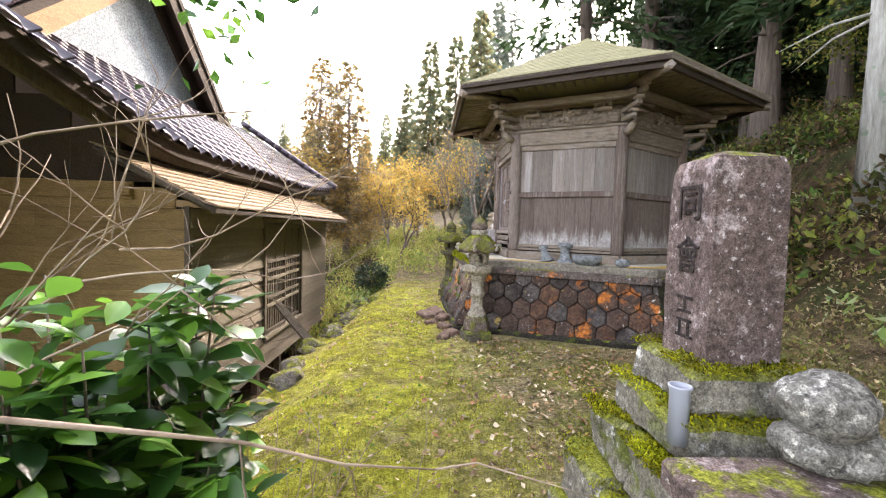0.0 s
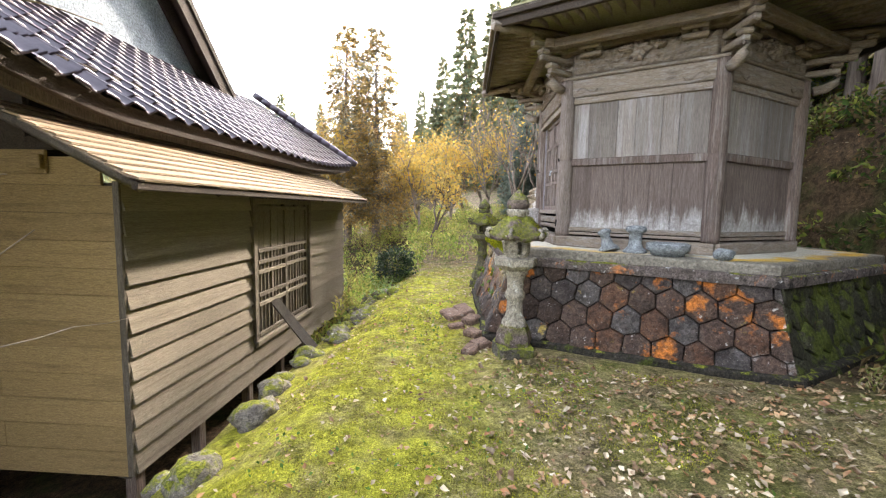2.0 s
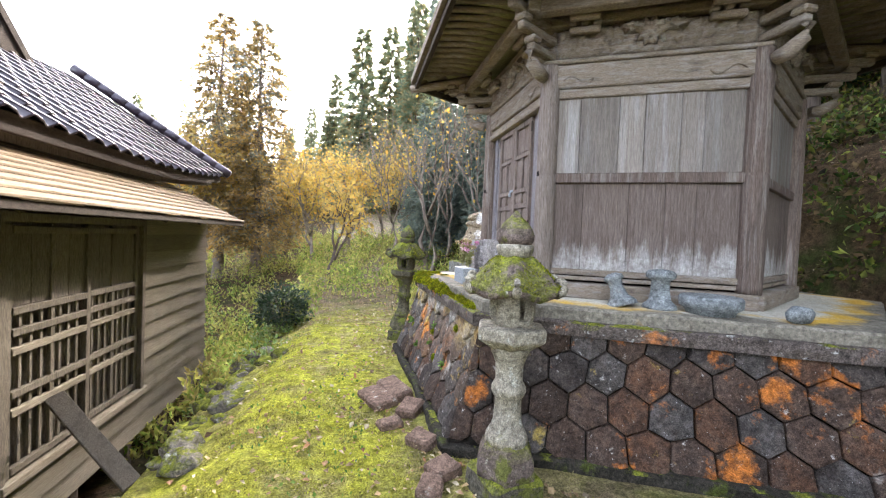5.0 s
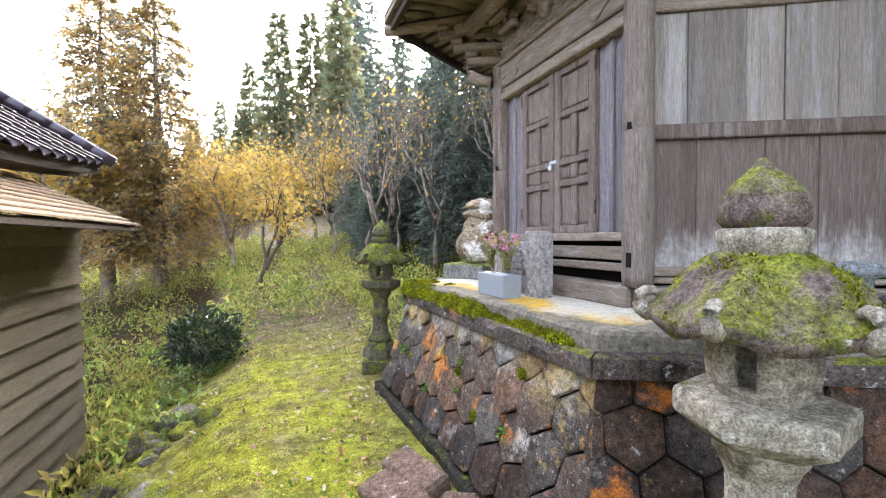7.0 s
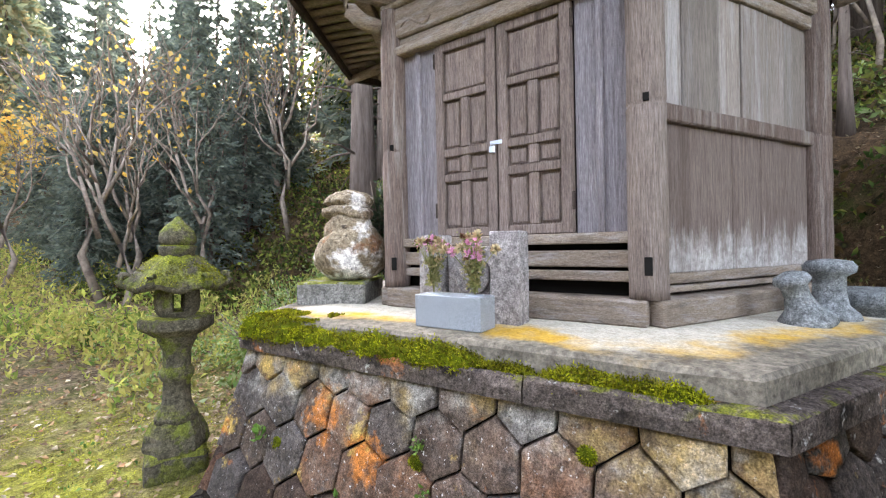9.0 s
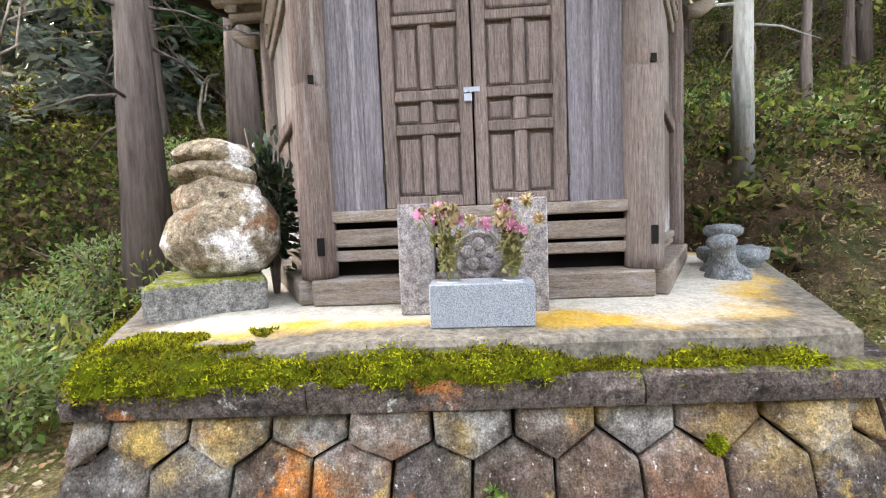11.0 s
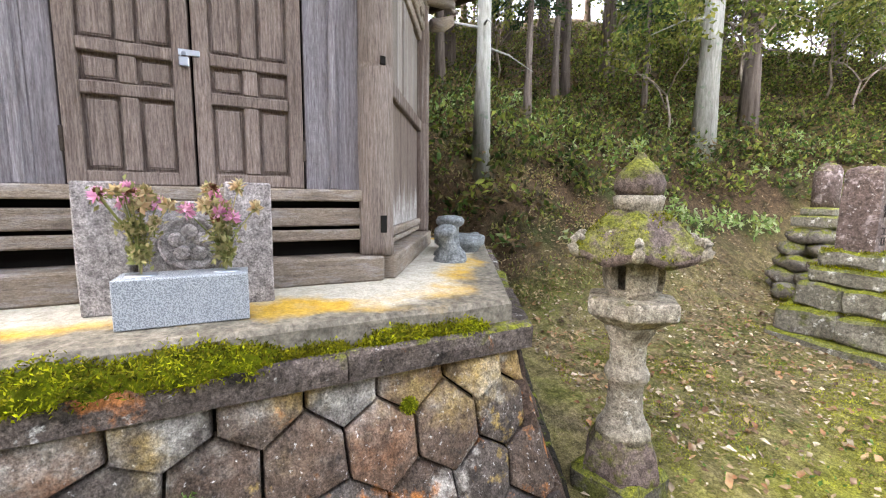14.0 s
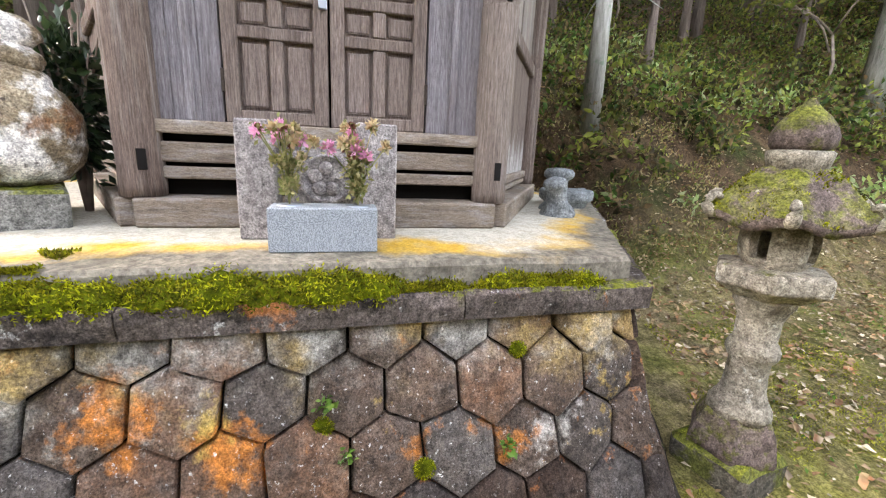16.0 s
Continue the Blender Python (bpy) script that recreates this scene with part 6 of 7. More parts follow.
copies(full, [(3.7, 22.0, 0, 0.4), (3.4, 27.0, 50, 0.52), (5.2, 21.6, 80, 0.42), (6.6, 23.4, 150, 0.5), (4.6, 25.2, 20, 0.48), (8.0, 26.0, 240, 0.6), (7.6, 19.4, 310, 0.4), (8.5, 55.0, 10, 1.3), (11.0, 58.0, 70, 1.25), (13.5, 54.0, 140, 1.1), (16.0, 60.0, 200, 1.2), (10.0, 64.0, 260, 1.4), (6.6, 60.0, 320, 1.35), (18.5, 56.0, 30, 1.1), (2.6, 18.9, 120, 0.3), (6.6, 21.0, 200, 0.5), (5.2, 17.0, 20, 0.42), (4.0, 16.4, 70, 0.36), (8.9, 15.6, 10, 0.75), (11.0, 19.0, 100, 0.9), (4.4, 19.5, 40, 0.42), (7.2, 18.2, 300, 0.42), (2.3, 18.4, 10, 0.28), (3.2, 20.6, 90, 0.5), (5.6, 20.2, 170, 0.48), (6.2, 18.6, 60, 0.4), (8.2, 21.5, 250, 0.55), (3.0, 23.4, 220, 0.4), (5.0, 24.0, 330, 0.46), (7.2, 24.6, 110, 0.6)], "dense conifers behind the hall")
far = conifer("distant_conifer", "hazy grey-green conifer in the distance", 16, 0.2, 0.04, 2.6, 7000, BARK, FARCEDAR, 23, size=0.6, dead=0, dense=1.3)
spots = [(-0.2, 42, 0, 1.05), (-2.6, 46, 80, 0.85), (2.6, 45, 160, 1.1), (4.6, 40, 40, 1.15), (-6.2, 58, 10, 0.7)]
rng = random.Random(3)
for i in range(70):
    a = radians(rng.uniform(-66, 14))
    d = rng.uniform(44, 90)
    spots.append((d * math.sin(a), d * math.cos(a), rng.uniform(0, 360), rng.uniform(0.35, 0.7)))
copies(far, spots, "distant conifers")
red = conifer("autumn_redwood", "tall slim conifer thinning in autumn", 9.8, 0.2, 0.14, 2.0, 15000, TWIG, REDNEEDLE, 31, size=0.22, dead=10, dense=1.7, slim=0.62)
copies(red, [(-5.3, 20.3, 0, 1.0), (-3.9, 20.0, 140, 0.97)], "slim conifers beyond the path")
maple = broadleaf("autumn_maple", "orange autumn tree with thin crown", 6.5, 0.11, AUTUMN, 1700, 5, 0.17, 0.55)
copies(maple, [(-6.2, 18.6, 0, 1.0), (-3.0, 21.0, 100, 0.9), (-1.8, 18.5, 210, 0.7), (-0.5, 20.5, 60, 0.8), (1.0, 23.0, 300, 0.85), (-9.5, 22.0, 20, 1.0), (-14, 26, 200, 1.1), (-2.8, 27, 10, 1.0)], "autumn trees beyond the path")
bare = broadleaf("bare_tree", "leafless grey tree with fine twigs", 7.0, 0.09, AUTUMN, 90, 9, 0.14, 0.42)
copies(bare, [(2.2, 17.0, 0, 1.0), (3.6, 16.0, 90, 0.9), (1.0, 19.0, 200, 0.75), (-7.5, 20.0, 0, 1.0), (0.2, 24.0, 30, 1.1), (5.4, 15.4, 40, 0.85), (-11, 24, 60, 1.1), (2.9, 18.0, 140, 0.9), (4.6, 17.8, 250, 0.9), (6.3, 16.9, 310, 1.05), (1.8, 15.2, 170, 0.75)], "bare trees beyond the path")
sap = broadleaf("crooked_young_tree", "small crooked tree with yellow leaves", 3.6, 0.07, AUTUMN, 700, 14, 0.13, 0.5, BARK)
set_down(sap, -0.85, 15.5, 0)

under = broadleaf("understory_tree", "slender understory tree with yellow-green backlit leaves", 4.5, 0.04, THICKET, 1500, 44, 0.13, 0.55)
rng = random.Random(8)
spots = []
while len(spots) < 70:
    x, y = (rng.uniform(6.0, 24), rng.uniform(-14, 22)) if len(spots) < 46 else (rng.uniform(2, 12), rng.uniform(-26, -6))
    az = math.degrees(math.atan2(x - 0.5, y - 4.5))
    if not 15 < az < 27 and math.hypot(x - HALL.x, y - HALL.y) > 4.8:
        spots.append((x, y, rng.uniform(0, 360), rng.uniform(0.6, 1.4)))
copies(under, spots, "understory trees on the slope")

# ---- shrubs, weeds and litter ----


def clump_places(rng, spots, per, spread, tall):
    out = []
    for x, y, k in spots:
        n = int(per * k)
        a, r = rng.uniform(0, 6.28, n), spread * np.sqrt(rng.uniform(0, 1, n)) * k
        px, py = x + r * np.cos(a), y + r * np.sin(a)
        hz = height(x, y)
        pz = hz + tall * k * rng.uniform(0, 1, n) ** 0.8 * (1 - 0.5 * (r / (spread * k + 1e-6)) ** 2)
        out.append(np.stack([px, py, pz], axis=1))
    return np.concatenate(out)


def clear_of_hall(x, y, gap=2.95):
    return math.hypot(x - HALL.x, y - HALL.y) > gap


rng = np.random.default_rng(4)
spots = []
while len(spots) < 2700:
    x, y = 1.6 + 18.4 * rng.uniform(0, 1) ** 1.6, rng.uniform(-18, 24)
    if clear_of_hall(x, y) and x > 3.0 + 0.4 * math.sin(y) + (1.2 if y < 6.2 else 0) + 0.45 * min(0.0, y + 1.0) and not (-1.5 < y < 2.6 and x < 3.4) and rng.random() < (1.0 if x < 10 else 0.55):
        spots.append((x, y, rng.uniform(0.5, 1.3)))
p = clump_places(rng, spots, 85, 0.45, 0.5)
tagged(new("hillside_undergrowth", leaves_mesh("hillside_undergrowth", p, rng.uniform(0.05, 0.18, len(p)), BRUSH, 0.5, 0.4, rng)), "mixed green and browning undergrowth on the wooded slope", "undergrowth", kind="stuff")
spots = [(rng.uniform(3.2, 5.4), rng.uniform(2.4, 7.2), rng.uniform(0.25, 0.65)) for _ in range(420)]
spots = [q for q in spots if clear_of_hall(q[0], q[1], 3.15) and q[0] > 2.3 + 0.5 * noise.noise(Vector((q[1], 0, 0)))]
p = clump_places(rng, spots, 60, 0.4, 0.35)
tagged(new("low_brush", leaves_mesh("low_brush", p, rng.uniform(0.03, 0.075, len(p)), TANBRUSH, 0.4, 0.7, rng)), "low browning weeds at the foot of the slope", "weeds", kind="stuff")
spots = []
while len(spots) < 420:
    x, y = rng.uniform(-9, 4.5), rng.uniform(11.0, 26)
    if not (-1.2 < x - 0.04 * (y - 11) < 0.7 and y < 13.2) and clear_of_hall(x, y, 3.3):
        spots.append((x, y, rng.uniform(0.5, 1.25)))
for _ in range(120):
    x, y = rng.uniform(-7, -1.7), rng.uniform(8.6, 13)
    spots.append((x, y, rng.uniform(0.35, 0.9)))
p = clump_places(rng, spots, 130, 0.4, 0.75)
tagged(new("meadow_weeds", leaves_mesh("meadow_weeds", p, rng.uniform(0.05, 0.15, len(p)), MEADOW, 0.35, 1.0, rng)), "yellowing meadow weeds and grasses beyond the path", "weeds", kind="stuff")
spots = [(rng.uniform(-7, 2.4), rng.uniform(8.8, 16), rng.uniform(0.3, 0.7)) for _ in range(420)]
spots = [s for s in spots if clear_of_hall(s[0], s[1], 3.2) and not -1.15 < s[0] < 0.9]
p = clump_places(rng, spots, 70, 0.35, 0.35)
tagged(new("green_weeds", leaves_mesh("green_weeds", p, rng.uniform(0.05, 0.11, len(p)), FERN, 0.55, 0.5, rng)), "low green weeds beside the path", "weeds", kind="stuff")


spots = []
while len(spots) < 260:
    x, y = rng.uniform(3.6, 9.0), rng.uniform(-5, 8.5)
    if clear_of_hall(x, y, 3.5) and noise.noise(Vector((x * 0.8, y * 0.8, 5.0))) > -0.05:
        spots.append((x, y, rng.uniform(0.4, 0.9)))
p = clump_places(rng, spots, 55, 0.35, 0.45)
tagged(new("slope_ferns", leaves_mesh("slope_ferns", p, rng.uniform(0.06, 0.16, len(p)), FERN, 0.4, 0.5, rng)), "bright green ferns at the foot of the wooded slope", "ferns", kind="stuff")


def shrub(name, label, x, y, radius, tall, count, size, mat, seed, z=None):
    rng = np.random.default_rng(seed)
    t = thing(name, label, "shrub")
    z = height(x, y) if z is None else z
    b = bmesh.new()
    for i in range(16):
        a, q = rng.uniform(0, 6.28), rng.uniform(0.3, 0.95)
        tube([(x, y, z - 0.05), (x + 0.4 * radius * q * math.cos(a), y + 0.4 * radius * q * math.sin(a), z + 0.5 * tall), (x + radius * q * math.cos(a), y + radius * q * math.sin(a), z + tall * rng.uniform(0.7, 1.0))], [0.014, 0.009, 0.003], 5, b)
    tagged(part("branchwork", b, TWIG, t), kind="stuff")
    d = rng.normal(size=(count, 3))
    d /= np.linalg.norm(d, axis=1, keepdims=True)
    rr = rng.uniform(0.55, 1.0, count)
    lump = np.array([0.78 + 0.42 * noise.noise(Vector(v) * 2.3 + Vector((seed, 0, 0))) for v in d])
    p = np.array([x, y, z + tall * 0.52]) + d * (rr * lump)[:, None] * np.array([radius, radius, tall * 0.5])
    part("leaves", leaves_mesh("leaves", p, rng.uniform(0.6, 1.2, count) * size, mat, 0.5, 0.2, rng, d + rng.normal(size=(count, 3)) * 0.6), None, t)
    return t


shrub("evergreen_shrub", "dark glossy evergreen shrub beside the mossy path", -1.55, 11.5, 0.62, 0.95, 2600, 0.075, DARKSHRUB, 2)
shrub("evergreen_shrub", "dark leafy shrub growing behind the boulder", 1.82, 9.02, 0.16, 1.0, 900, 0.07, DARKSHRUB, 5, SLAB_Z)
shrub("evergreen_shrub", "pale green shrub on the bank north of the podium", 2.0, 11.2, 0.6, 0.9, 1500, 0.06, FERN, 8)
shrub("evergreen_shrub", "pale green shrub on the bank north of the podium", 3.3, 12.3, 0.8, 1.1, 1800, 0.06, FERN, 9)
for sx, sy, sr, sh, sd in ((2.9, 11.0, 0.5, 0.7, 21), (4.4, 12.5, 0.8, 1.0, 22), (5.0, 11.4, 0.7, 0.9, 23), (5.9, 12.4, 0.8, 1.0, 24), (4.0, 11.2, 0.5, 0.7, 25)):
    shrub("evergreen_shrub", "pale green shrub on the bank north of the podium", sx, sy, sr, sh, 1600, 0.06, FERN, sd)

# broad-leaved shrub close to the start of the walk, its large leaves one by one
near = thing("laurel_shrub", "bright glossy broad-leaved shrub among bare twigs by the wall", "shrub")
b = bmesh.new()
rng = np.random.default_rng(77)
NX, NY = -1.02, 1.32
stems = []
for i in range(28):
    a, q = rng.uniform(0, 6.28), rng.uniform(0.1, 0.56)
    tip = Vector((NX + q * math.cos(a) * 0.9, NY + q * math.sin(a) * 1.35, rng.uniform(0.75, 1.42)))
    base_p = Vector((NX + 0.2 * math.cos(a), NY + 0.2 * math.sin(a), -0.15))
    mid_p = base_p.lerp(tip, 0.55) + Vector((0, 0, 0.12))
    tube([base_p, mid_p, tip], [0.011, 0.008, 0.003], 5, b)
    stems.append((mid_p, tip))
tagged(part("branchwork", b, TWIG, near), kind="stuff")


def big_leaf(length=0.13, width=0.05):
    bl = bmesh.new()
    prof = [(0.0, 0.002), (0.2, 0.6), (0.45, 1.0), (0.7, 0.8), (0.9, 0.3), (1.0, 0.02)]
    rows_ = [[bl.verts.new((s * width * wd / 2 * 1.0, length * f, 0.012 * abs(s) * wd - 0.03 * length * 10 * f * f * 0.35)) for s in (-1, 0, 1)] for f, wd in prof]
    for r0, r1 in zip(rows_, rows_[1:]):
        for i in range(2):
            fc = bl.faces.new((r0[i], r0[i + 1], r1[i + 1], r1[i]))
            fc.smooth = True
    return mesh_of("leaf", bl, GLOSSY)


leaf_me = [big_leaf(0.16, 0.09), big_leaf(0.12, 0.07), big_leaf(0.19, 0.105)]
for i in range(285):
    mid_p, tip = stems[int(rng.integers(0, len(stems)))]
    p = mid_p.lerp(tip, float(rng.uniform(0.25, 1.05))) + Vector(rng.normal(size=3)) * 0.025
    a = rng.uniform(0, 360)
    m = Matrix.Translation(p) @ pose(0, 0, 0, 0, 0, a) @ pose(0, 0, 0, float(rng.uniform(-35, 35)), float(rng.uniform(-30, 30)), 0)
    part("leaf", leaf_me[i % 3], GLOSSY, near, at=m)

mass = bmesh.new()
for i in range(760):
    mid_p, tip = stems[int(rng.integers(0, len(stems)))]
    p = mid_p.lerp(tip, float(rng.uniform(-0.2, 0.95))) + Vector(rng.normal(size=3)) * 0.07
    m = Matrix.Translation(p) @ pose(0, 0, 0, 0, 0, float(rng.uniform(0, 360))) @ pose(0, 0, 0, float(rng.uniform(-40, 40)), float(rng.uniform(-35, 35)), 0)
    before = len(mass.verts)
    mass.from_mesh(leaf_me[i % 2])
    mass.verts.ensure_lookup_table()
    bmesh.ops.transform(mass, matrix=m, verts=mass.verts[before:])
tagged(part("leaf_mass", mass, GLOSSY, near), kind="stuff")

# bare twigs reaching over the corner of the path
twigs = thing("bare_shrub", "bare tangled grey twigs of a leafless shrub by the wall", "shrub")
rng = np.random.default_rng(15)


def spray(name, p, way, L, r, depth):
    b = bmesh.new()

    def go(p, way, L, r, depth):
        pts, q = [p], p
        w = way
        for s in range(4):
            w = (w + Vector(rng.normal(size=3)) * 0.16).normalized()
            q = q + w * L / 4
            pts.append(q)
        tube(pts, [r * (1 - 0.16 * s) for s in range(5)], 5, b)
        if depth:
            for s in (2, 3, 4):
                go(pts[s], (w + Vector(rng.normal(size=3)) * 0.6).normalized(), L * rng.uniform(0.35, 0.65), r * 0.5, depth - 1)
    go(Vector(p), Vector(way).normalized(), L, r, depth)
    part(name, b, DRYTWIG, twigs)


spray("branch", (-1.35, 1.15, 0.0), (0.05, 0.1, 1), 1.9, 0.016, 2)
spray("branch", (-1.45, 1.35, 1.0), (0.55, 0.3, 0.75), 0.9, 0.0075, 2)
spray("branch", (-1.5, 1.25, 0.9), (0.7, 0.25, 0.45), 0.85, 0.007, 2)
spray("branch", (-1.3, 1.5, 0.7), (0.6, 0.3, 0.35), 0.8, 0.0065, 2)
spray("branch", (-0.95, 0.80, 1.22), (0.72, 0.40, -0.60), 1.15, 0.008, 1)
spray("branch", (-0.8, 1.0, 0.1), (0.35, 0.5, 0.5), 0.7, 0.005, 2)
spray("branch", (-0.9, 1.7, 0.0), (0.4, 0.3, 0.6), 0.7, 0.005, 2)
spray("branch", (-0.7, 1.3, 0.0), (0.5, 0.1, 0.5), 0.6, 0.005, 2)
for i in range(9):
    spray("branch", (-1.0 + 0.06 * i, 1.0 + 0.13 * i, height(-0.8, 1.0 + 0.13 * i) - 0.02), (0.5 * math.sin(i * 2.2) + 0.25, 0.5 * math.cos(i * 1.7), 0.75), 0.5 + 0.05 * (i % 4), 0.0055, 2)
spray("branch", (-0.8, 1.9, 0.0), (0.5, 0.2, 0.5), 0.6, 0.004, 2)
for i in range(16):
    spray("branch", (-1.15 + 0.055 * i, 1.05 + 0.75 * (0.5 + 0.5 * math.sin(i * 2.7)), 0.0), (0.9 * math.sin(i * 1.9) + 0.2, 0.8 * math.cos(i * 2.3), 0.45 + 0.3 * (i % 3)), 0.42 + 0.06 * (i % 5), 0.0045, 2)
for i in range(5):
    spray("branch", (-1.6 + 0.1 * i, 1.25 + 0.1 * i, 1.0 + 0.12 * i), (0.5 + 0.1 * i, 0.4 - 0.12 * i, 0.55 - 0.1 * i), 0.75, 0.006, 2)
n = 160
pts = np.array([-0.74, 1.45, 2.32]) + rng.normal(size=(n, 3)) * np.array([0.13, 0.1, 0.14])
spray("branch", (-1.35, 1.2, 1.75), (0.62, 0.26, 0.58), 0.95, 0.006, 2)
pts = pts[:55]
part("leaves", leaves_mesh("leaves", pts, 0.055, GLOSSY, 0.6, -0.3, rng), None, twigs)

# fallen leaves
rng = np.random.default_rng(30)
n = 36000
pick = rng.random(n)
x = np.where(pick < 0.45, rng.normal(1.9, 1.1, n), np.where(pick < 0.6, rng.uniform(-1.5, 3.4, n), rng.uniform(2.4, 8.5, n)))
y = np.where(pick < 0.6, rng.uniform(0.4, 16.5, n), rng.uniform(-5, 16, n))
keep = np.array([clear_of_hall(a, c, 2.72) and a > -1.6 and not (0.75 < a < 1.95 and 0.7 < c < 2.35) for a, c in zip(x, y)])
x, y = x[keep], y[keep]
z = np.array([height(a, c) for a, c in zip(x, y)]) + 0.016


def flat_leaves(name, x, y, z, sizes, mat, rng, aspect=0.6, tilt=0.25):
    """Leaves lying on the ground, each a little curled and tilted."""
    n = len(x)
    a = rng.uniform(0, 6.28, n)
    d1 = np.stack([np.cos(a), np.sin(a), rng.normal(size=n) * tilt], axis=1)
    d2 = np.stack([-np.sin(a), np.cos(a), rng.normal(size=n) * tilt], axis=1)
    c = np.stack([x, y, z], axis=1)
    s = sizes[:, None]
    lift = np.array([0, 0, 1.0])
    v = np.stack([c - d1 * s * 0.5, c + d2 * s * aspect * 0.45 - d1 * s * 0.15 + lift * s * 0.2, c + d1 * s * 0.55 + lift * s * 0.1, c - d2 * s * aspect * 0.4 + lift * s * 0.16], axis=1).reshape(-1, 3)
    me = bpy.data.meshes.new(name)
    base = np.arange(n)[:, None] * 4
    me.from_pydata(v.tolist(), [], (base + np.array([0, 3, 2, 1])).tolist())
    me.materials.append(mat)
    return me


tagged(new("fallen_leaves", flat_leaves("fallen_leaves", x, y, z, 0.016 + 0.05 * rng.uniform(0, 1, len(x)) ** 1.8, DRYLEAF, rng, 0.85, 0.35)), "dry brown and pale fallen leaves on the ground", "leaves", kind="stuff")

n = 5200
x, y = rng.uniform(-1.3, 3.6, n), rng.uniform(0.8, 11, n)
patch = np.array([noise.noise(Vector((a * 0.9, c * 0.9, 14.0))) + 0.4 * noise.noise(Vector((a * 3, c * 3, 4.0))) for a, c in zip(x, y)])
keep = (patch > 0.08) & (np.hypot(x - HALL.x, y - HALL.y) > 2.85) & ~((x > 0.7) & (x < 2.0) & (y < 2.4))
x, y = x[keep], y[keep]
p = np.stack([x, y, np.array([height(a, c) for a, c in zip(x, y)])], axis=1)
tagged(new("ground_weeds", leaves_mesh("ground_weeds", p, rng.uniform(0.02, 0.045, len(p)), WEED, 0.6, 0.7, rng)), "small bright green weeds sprouting through the litter", "weeds", kind="stuff")

# moss: tufts on the path, cushions on the podium rim and the graves
rng = np.random.default_rng(41)
n = 150000
x, y = rng.uniform(-1.35, 2.6, n), np.where(rng.random(n) < 0.7, rng.uniform(0.6, 7.5, n), rng.uniform(7, 13, n))
patch = np.array([noise.noise(Vector((a * 1.3, c * 1.3, 4.0))) + 0.5 * noise.noise(Vector((a * 4, c * 4, 4.0))) for a, c in zip(x, y)])
keep = (patch > -0.25 + 0.28 * np.maximum(0, x - 0.2)) & (np.hypot(x - HALL.x, y - HALL.y) > 2.72)
x, y = x[keep], y[keep]
p = np.stack([x, y, np.array([height(a, c) for a, c in zip(x, y)]) - 0.002], axis=1)
tagged(new("path_moss", leaves_mesh("path_moss", p, rng.uniform(0.010, 0.026, len(p)), PATHMOSS, 0.35, 1.1, rng)), "yellow-green moss tufts covering the path", "moss", kind="stuff")


def moss_cushion(name, label, k, spans, reach, z, seed, parent=None):
    """A moss roll along one rim of the podium: a lumpy body with fine tufts."""
    rng = np.random.default_rng(seed)
    t = thing(name, label, "moss")
    b = bmesh.new()
    pts = []
    fm = face_matrix(k, reach, POD, ROT)
    for u0, u1, fat in spans:
        steps = int((u1 - u0) / 0.02) + 2
        rows_ = []
        for i in range(steps + 1):
            u = u0 + (u1 - u0) * i / steps
            env = fat * (min(1, 8 * i / steps, 8 * (1 - i / steps)) ** 0.5) * (0.78 + 0.32 * noise.noise(Vector((u * 6, seed, 0))))
            row = []
            for a in range(9):
                ang = math.pi * a / 8
                rr = 1 + 0.35 * noise.noise(Vector((u * 18, a * 0.9, seed)))
                row.append(fm @ Vector((u, 0.075 * env * rr * math.cos(ang) + 0.015, z - 0.012 + 0.085 * env * rr * math.sin(ang))))
            rows_.append([b.verts.new(q) for q in row])
            for q in row:
                pts += [q + Vector(rng.normal(size=3)) * 0.009 for _ in range(17)]
        for r0, r1 in zip(rows_, rows_[1:]):
            for a in range(8):
                f = b.faces.new((r0[a], r0[a + 1], r1[a + 1], r1[a]))
                f.smooth = True
    bmesh.ops.recalc_face_normals(b, faces=b.faces)
    part("cushion", b, MOSSBODY, t)
    tagged(part("moss_fuzz", leaves_mesh("moss_fuzz", np.array([tuple(q) for q in pts]), rng.uniform(0.009, 0.022, len(pts)), MOSSLEAF, 0.35, 0.6, rng), None, t), kind="stuff")
    return t


moss_cushion("moss_roll", "thick bright green moss along the podium rim", 0, ((-1.34, -0.80, 1.45), (-0.92, -0.5, 1.05), (-0.56, 0.36, 1.1), (0.34, 0.56, 0.4), (0.60, 1.15, 0.6)), 2.255, CAP_Z, 5)
moss_cushion("moss_roll", "thin green moss along the podium rim", 5, ((-0.9, 0.2, 0.7), (0.4, 1.2, 0.9)), 2.255, CAP_Z, 6)
n = 30000
u, o = rng.uniform(-1.3, 1.2, n), rng.uniform(-0.26, 0.06, n)
spread_m = np.array([noise.noise(Vector((a * 4, c * 6, 2.0))) for a, c in zip(u, o)])
keep = spread_m + np.where(u < -0.75, 0.35, -0.6) + o * 1.2 > 0.0
fm0 = face_matrix(0, 2.26, POD, ROT)
p = np.array([tuple(fm0 @ Vector((a, c, SLAB_Z - 0.006))) for a, c in zip(u[keep], np.minimum(o[keep], -0.02))])
tagged(new("slab_moss", leaves_mesh("slab_moss", p, rng.uniform(0.010, 0.024, len(p)), MOSSLEAF, 0.4, 0.8, rng)), "bright yellow-green moss creeping over the slab edge", "moss", kind="stuff")
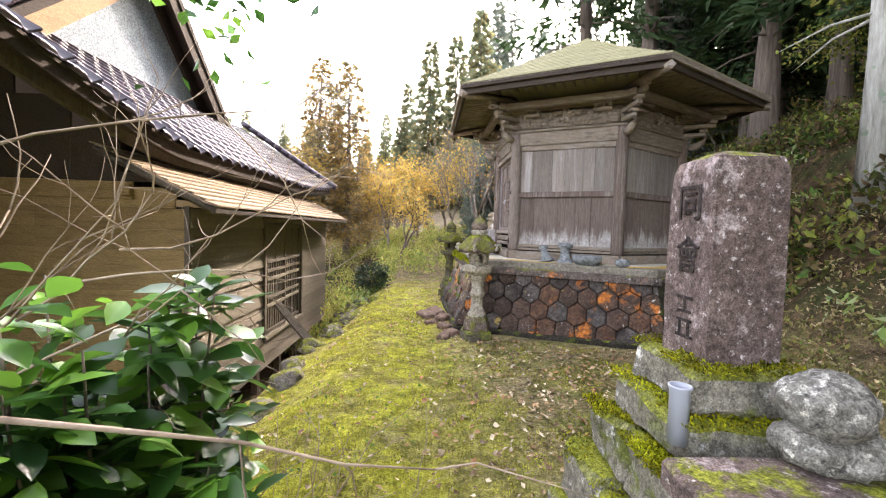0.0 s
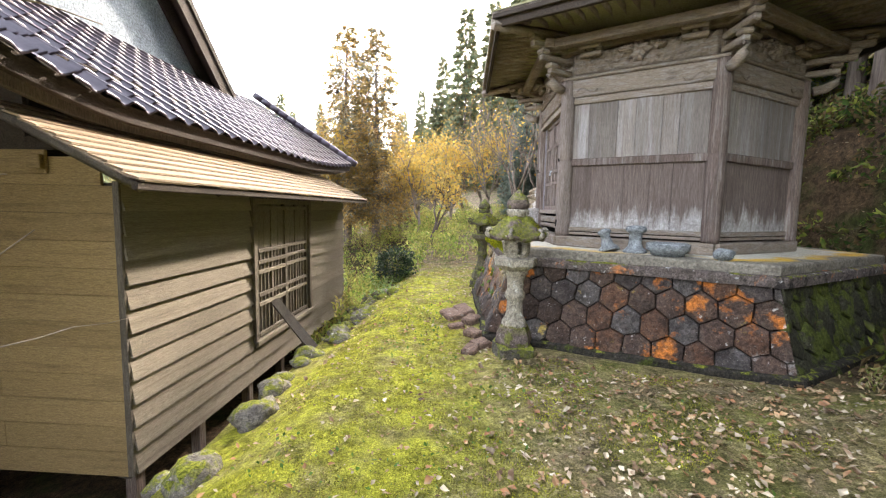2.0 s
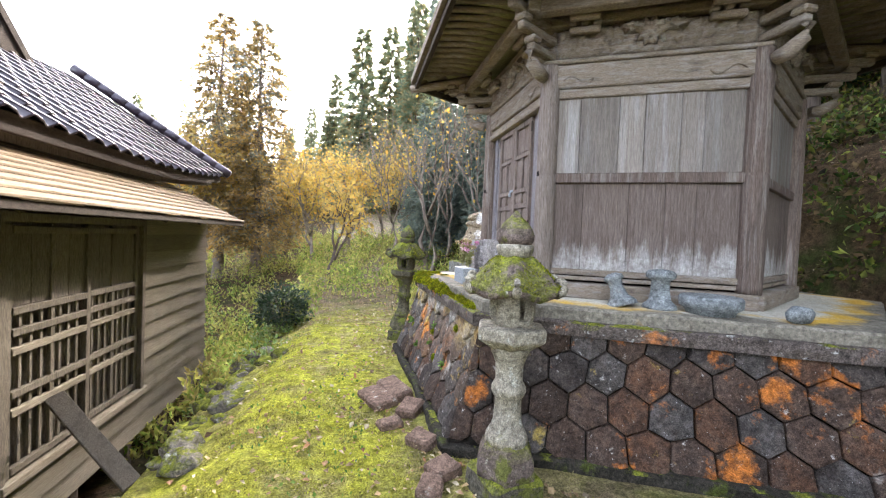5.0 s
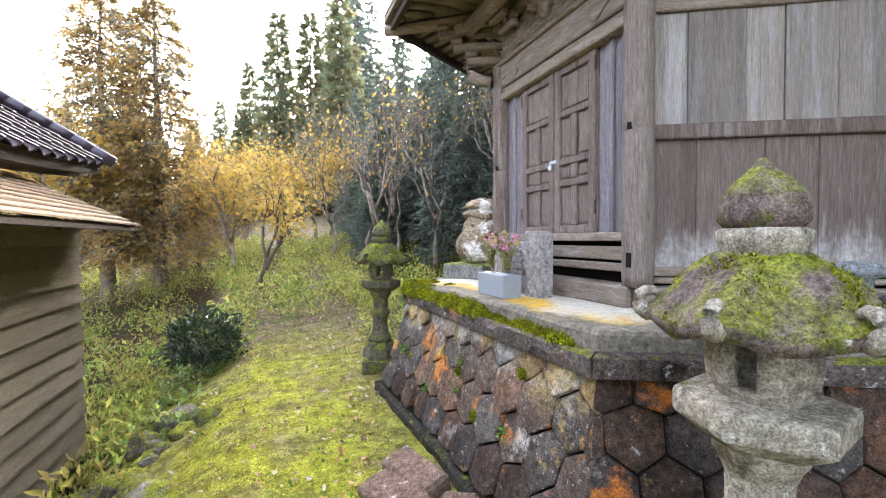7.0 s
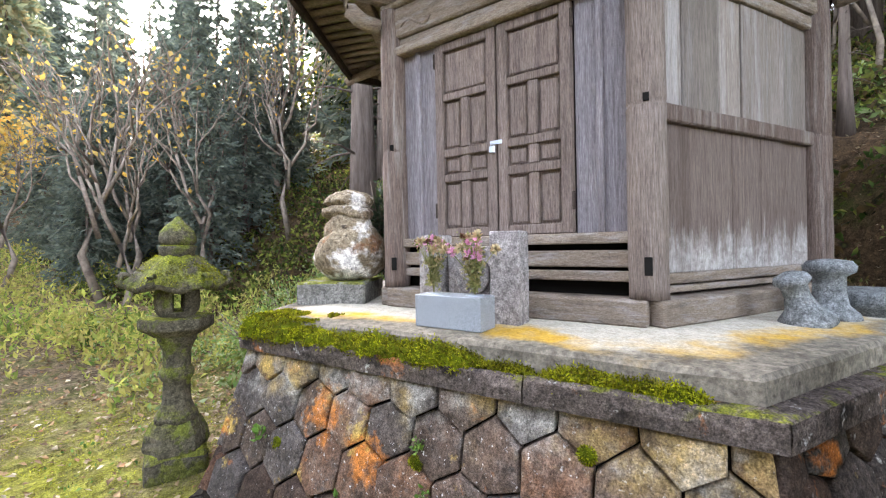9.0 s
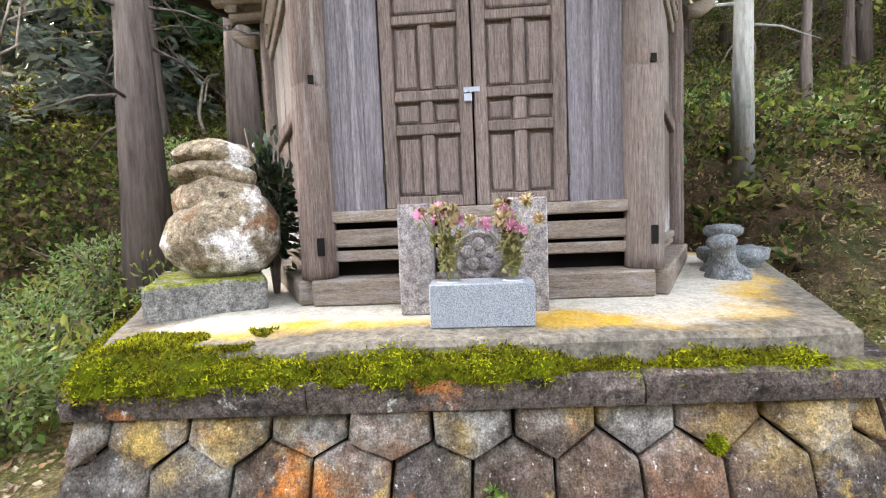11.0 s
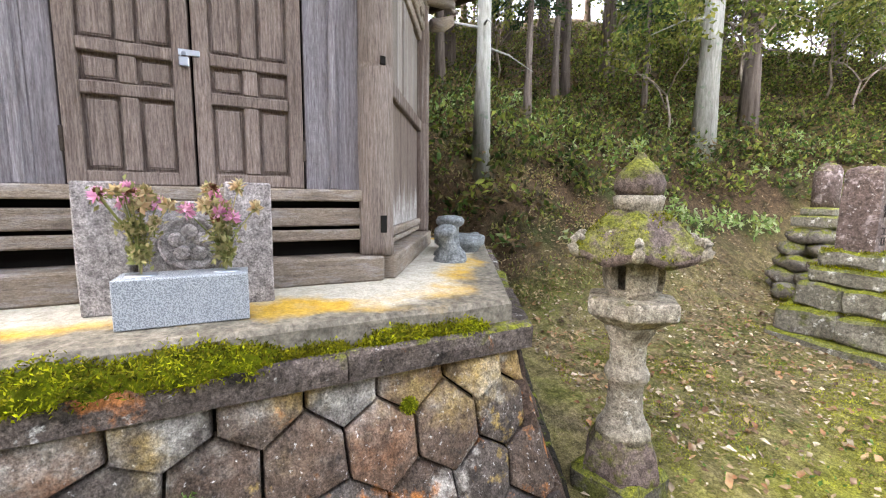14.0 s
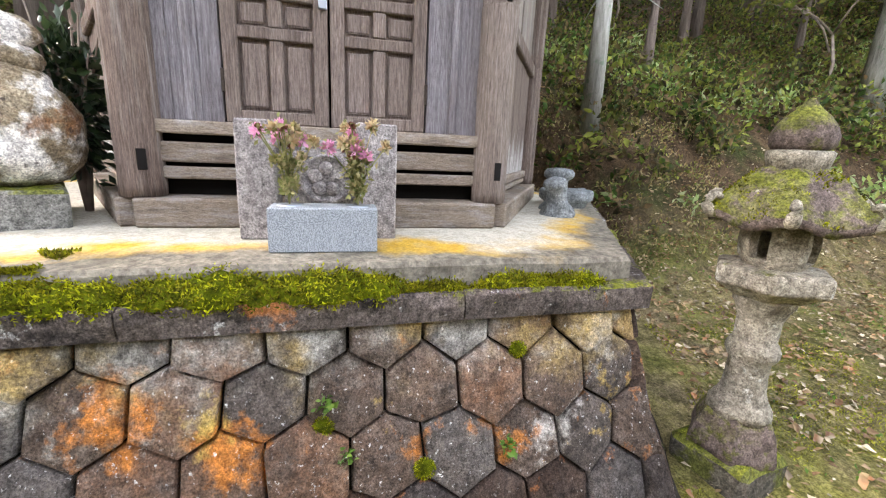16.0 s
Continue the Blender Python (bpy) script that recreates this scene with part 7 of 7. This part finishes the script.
for i, (x0, x1, y0, y1, z) in enumerate(((0.86, 1.05, 1.36, 2.16, 0.722), (0.96, 1.64, 1.42, 2.10, 0.902), (1.04, 1.54, 1.50, 2.02, 1.08), (0.74, 1.86, 1.22, 2.30, 0.45))):
    n = 3600
    x, y = rng.uniform(x0, x1, n), rng.uniform(y0, y1, n)
    keep = np.array([noise.noise(Vector((a * 5, c * 5, i * 3.0))) > -0.15 for a, c in zip(x, y)])
    p = np.stack([x[keep], y[keep], np.full(keep.sum(), z - 0.006) + rng.uniform(0, 0.025, keep.sum())], axis=1)
    tagged(new("grave_moss", leaves_mesh("grave_moss", p, rng.uniform(0.012, 0.028, len(p)), MOSSLEAF, 0.4, 0.6, rng)), "bright yellow-green moss on the grave steps", "moss", kind="stuff")

# sprouts and moss balls in the masonry joints
rng = np.random.default_rng(52)
for u, z, size in ((0.06, 0.67, 0.05), (0.12, 0.50, 0.04), (-1.02, 0.52, 0.07), (0.72, 0.46, 0.05), (-0.35, 0.36, 0.05)):
    c = on_face(0, u, z, 0.015)
    p = np.array([tuple(c)]) + rng.normal(size=(26, 3)) * size * 0.3
    ways = np.array([-0.8, 0.0, 0.5]) + rng.normal(size=(26, 3)) * 0.7
    tagged(new("joint_sprout", leaves_mesh("joint_sprout", p, rng.uniform(0.4, 0.9, 26) * size, WEED, 0.6, 0.3, rng, ways)), "small green weed sprouting from a masonry joint", "weed", group="sprouts in the podium joints")
for u, z, r in ((-0.86, 0.48, 0.045), (0.05, 0.60, 0.03), (0.40, 0.42, 0.035), (0.78, 0.80, 0.03)):
    c = on_face(0, u, z, 0.01)
    clump = thing("moss_ball", "round olive moss cushion in a masonry joint", "moss", group="moss in the podium joints")
    part("cushion", pebble(r, (0.6, 1.0, 1.0), u, 0.2, 3), MOSSBODY, clump, at=Matrix.Translation(c))
    d3 = rng.normal(size=(420, 3))
    d3 /= np.linalg.norm(d3, axis=1, keepdims=True)
    p = np.array(tuple(c)) + d3 * np.array([0.6, 1.0, 1.0]) * r
    tagged(part("moss_fuzz", leaves_mesh("moss_fuzz", p, rng.uniform(0.006, 0.013, 420), MOSSLEAF, 0.4, 0.3, rng, d3), None, clump), kind="stuff")
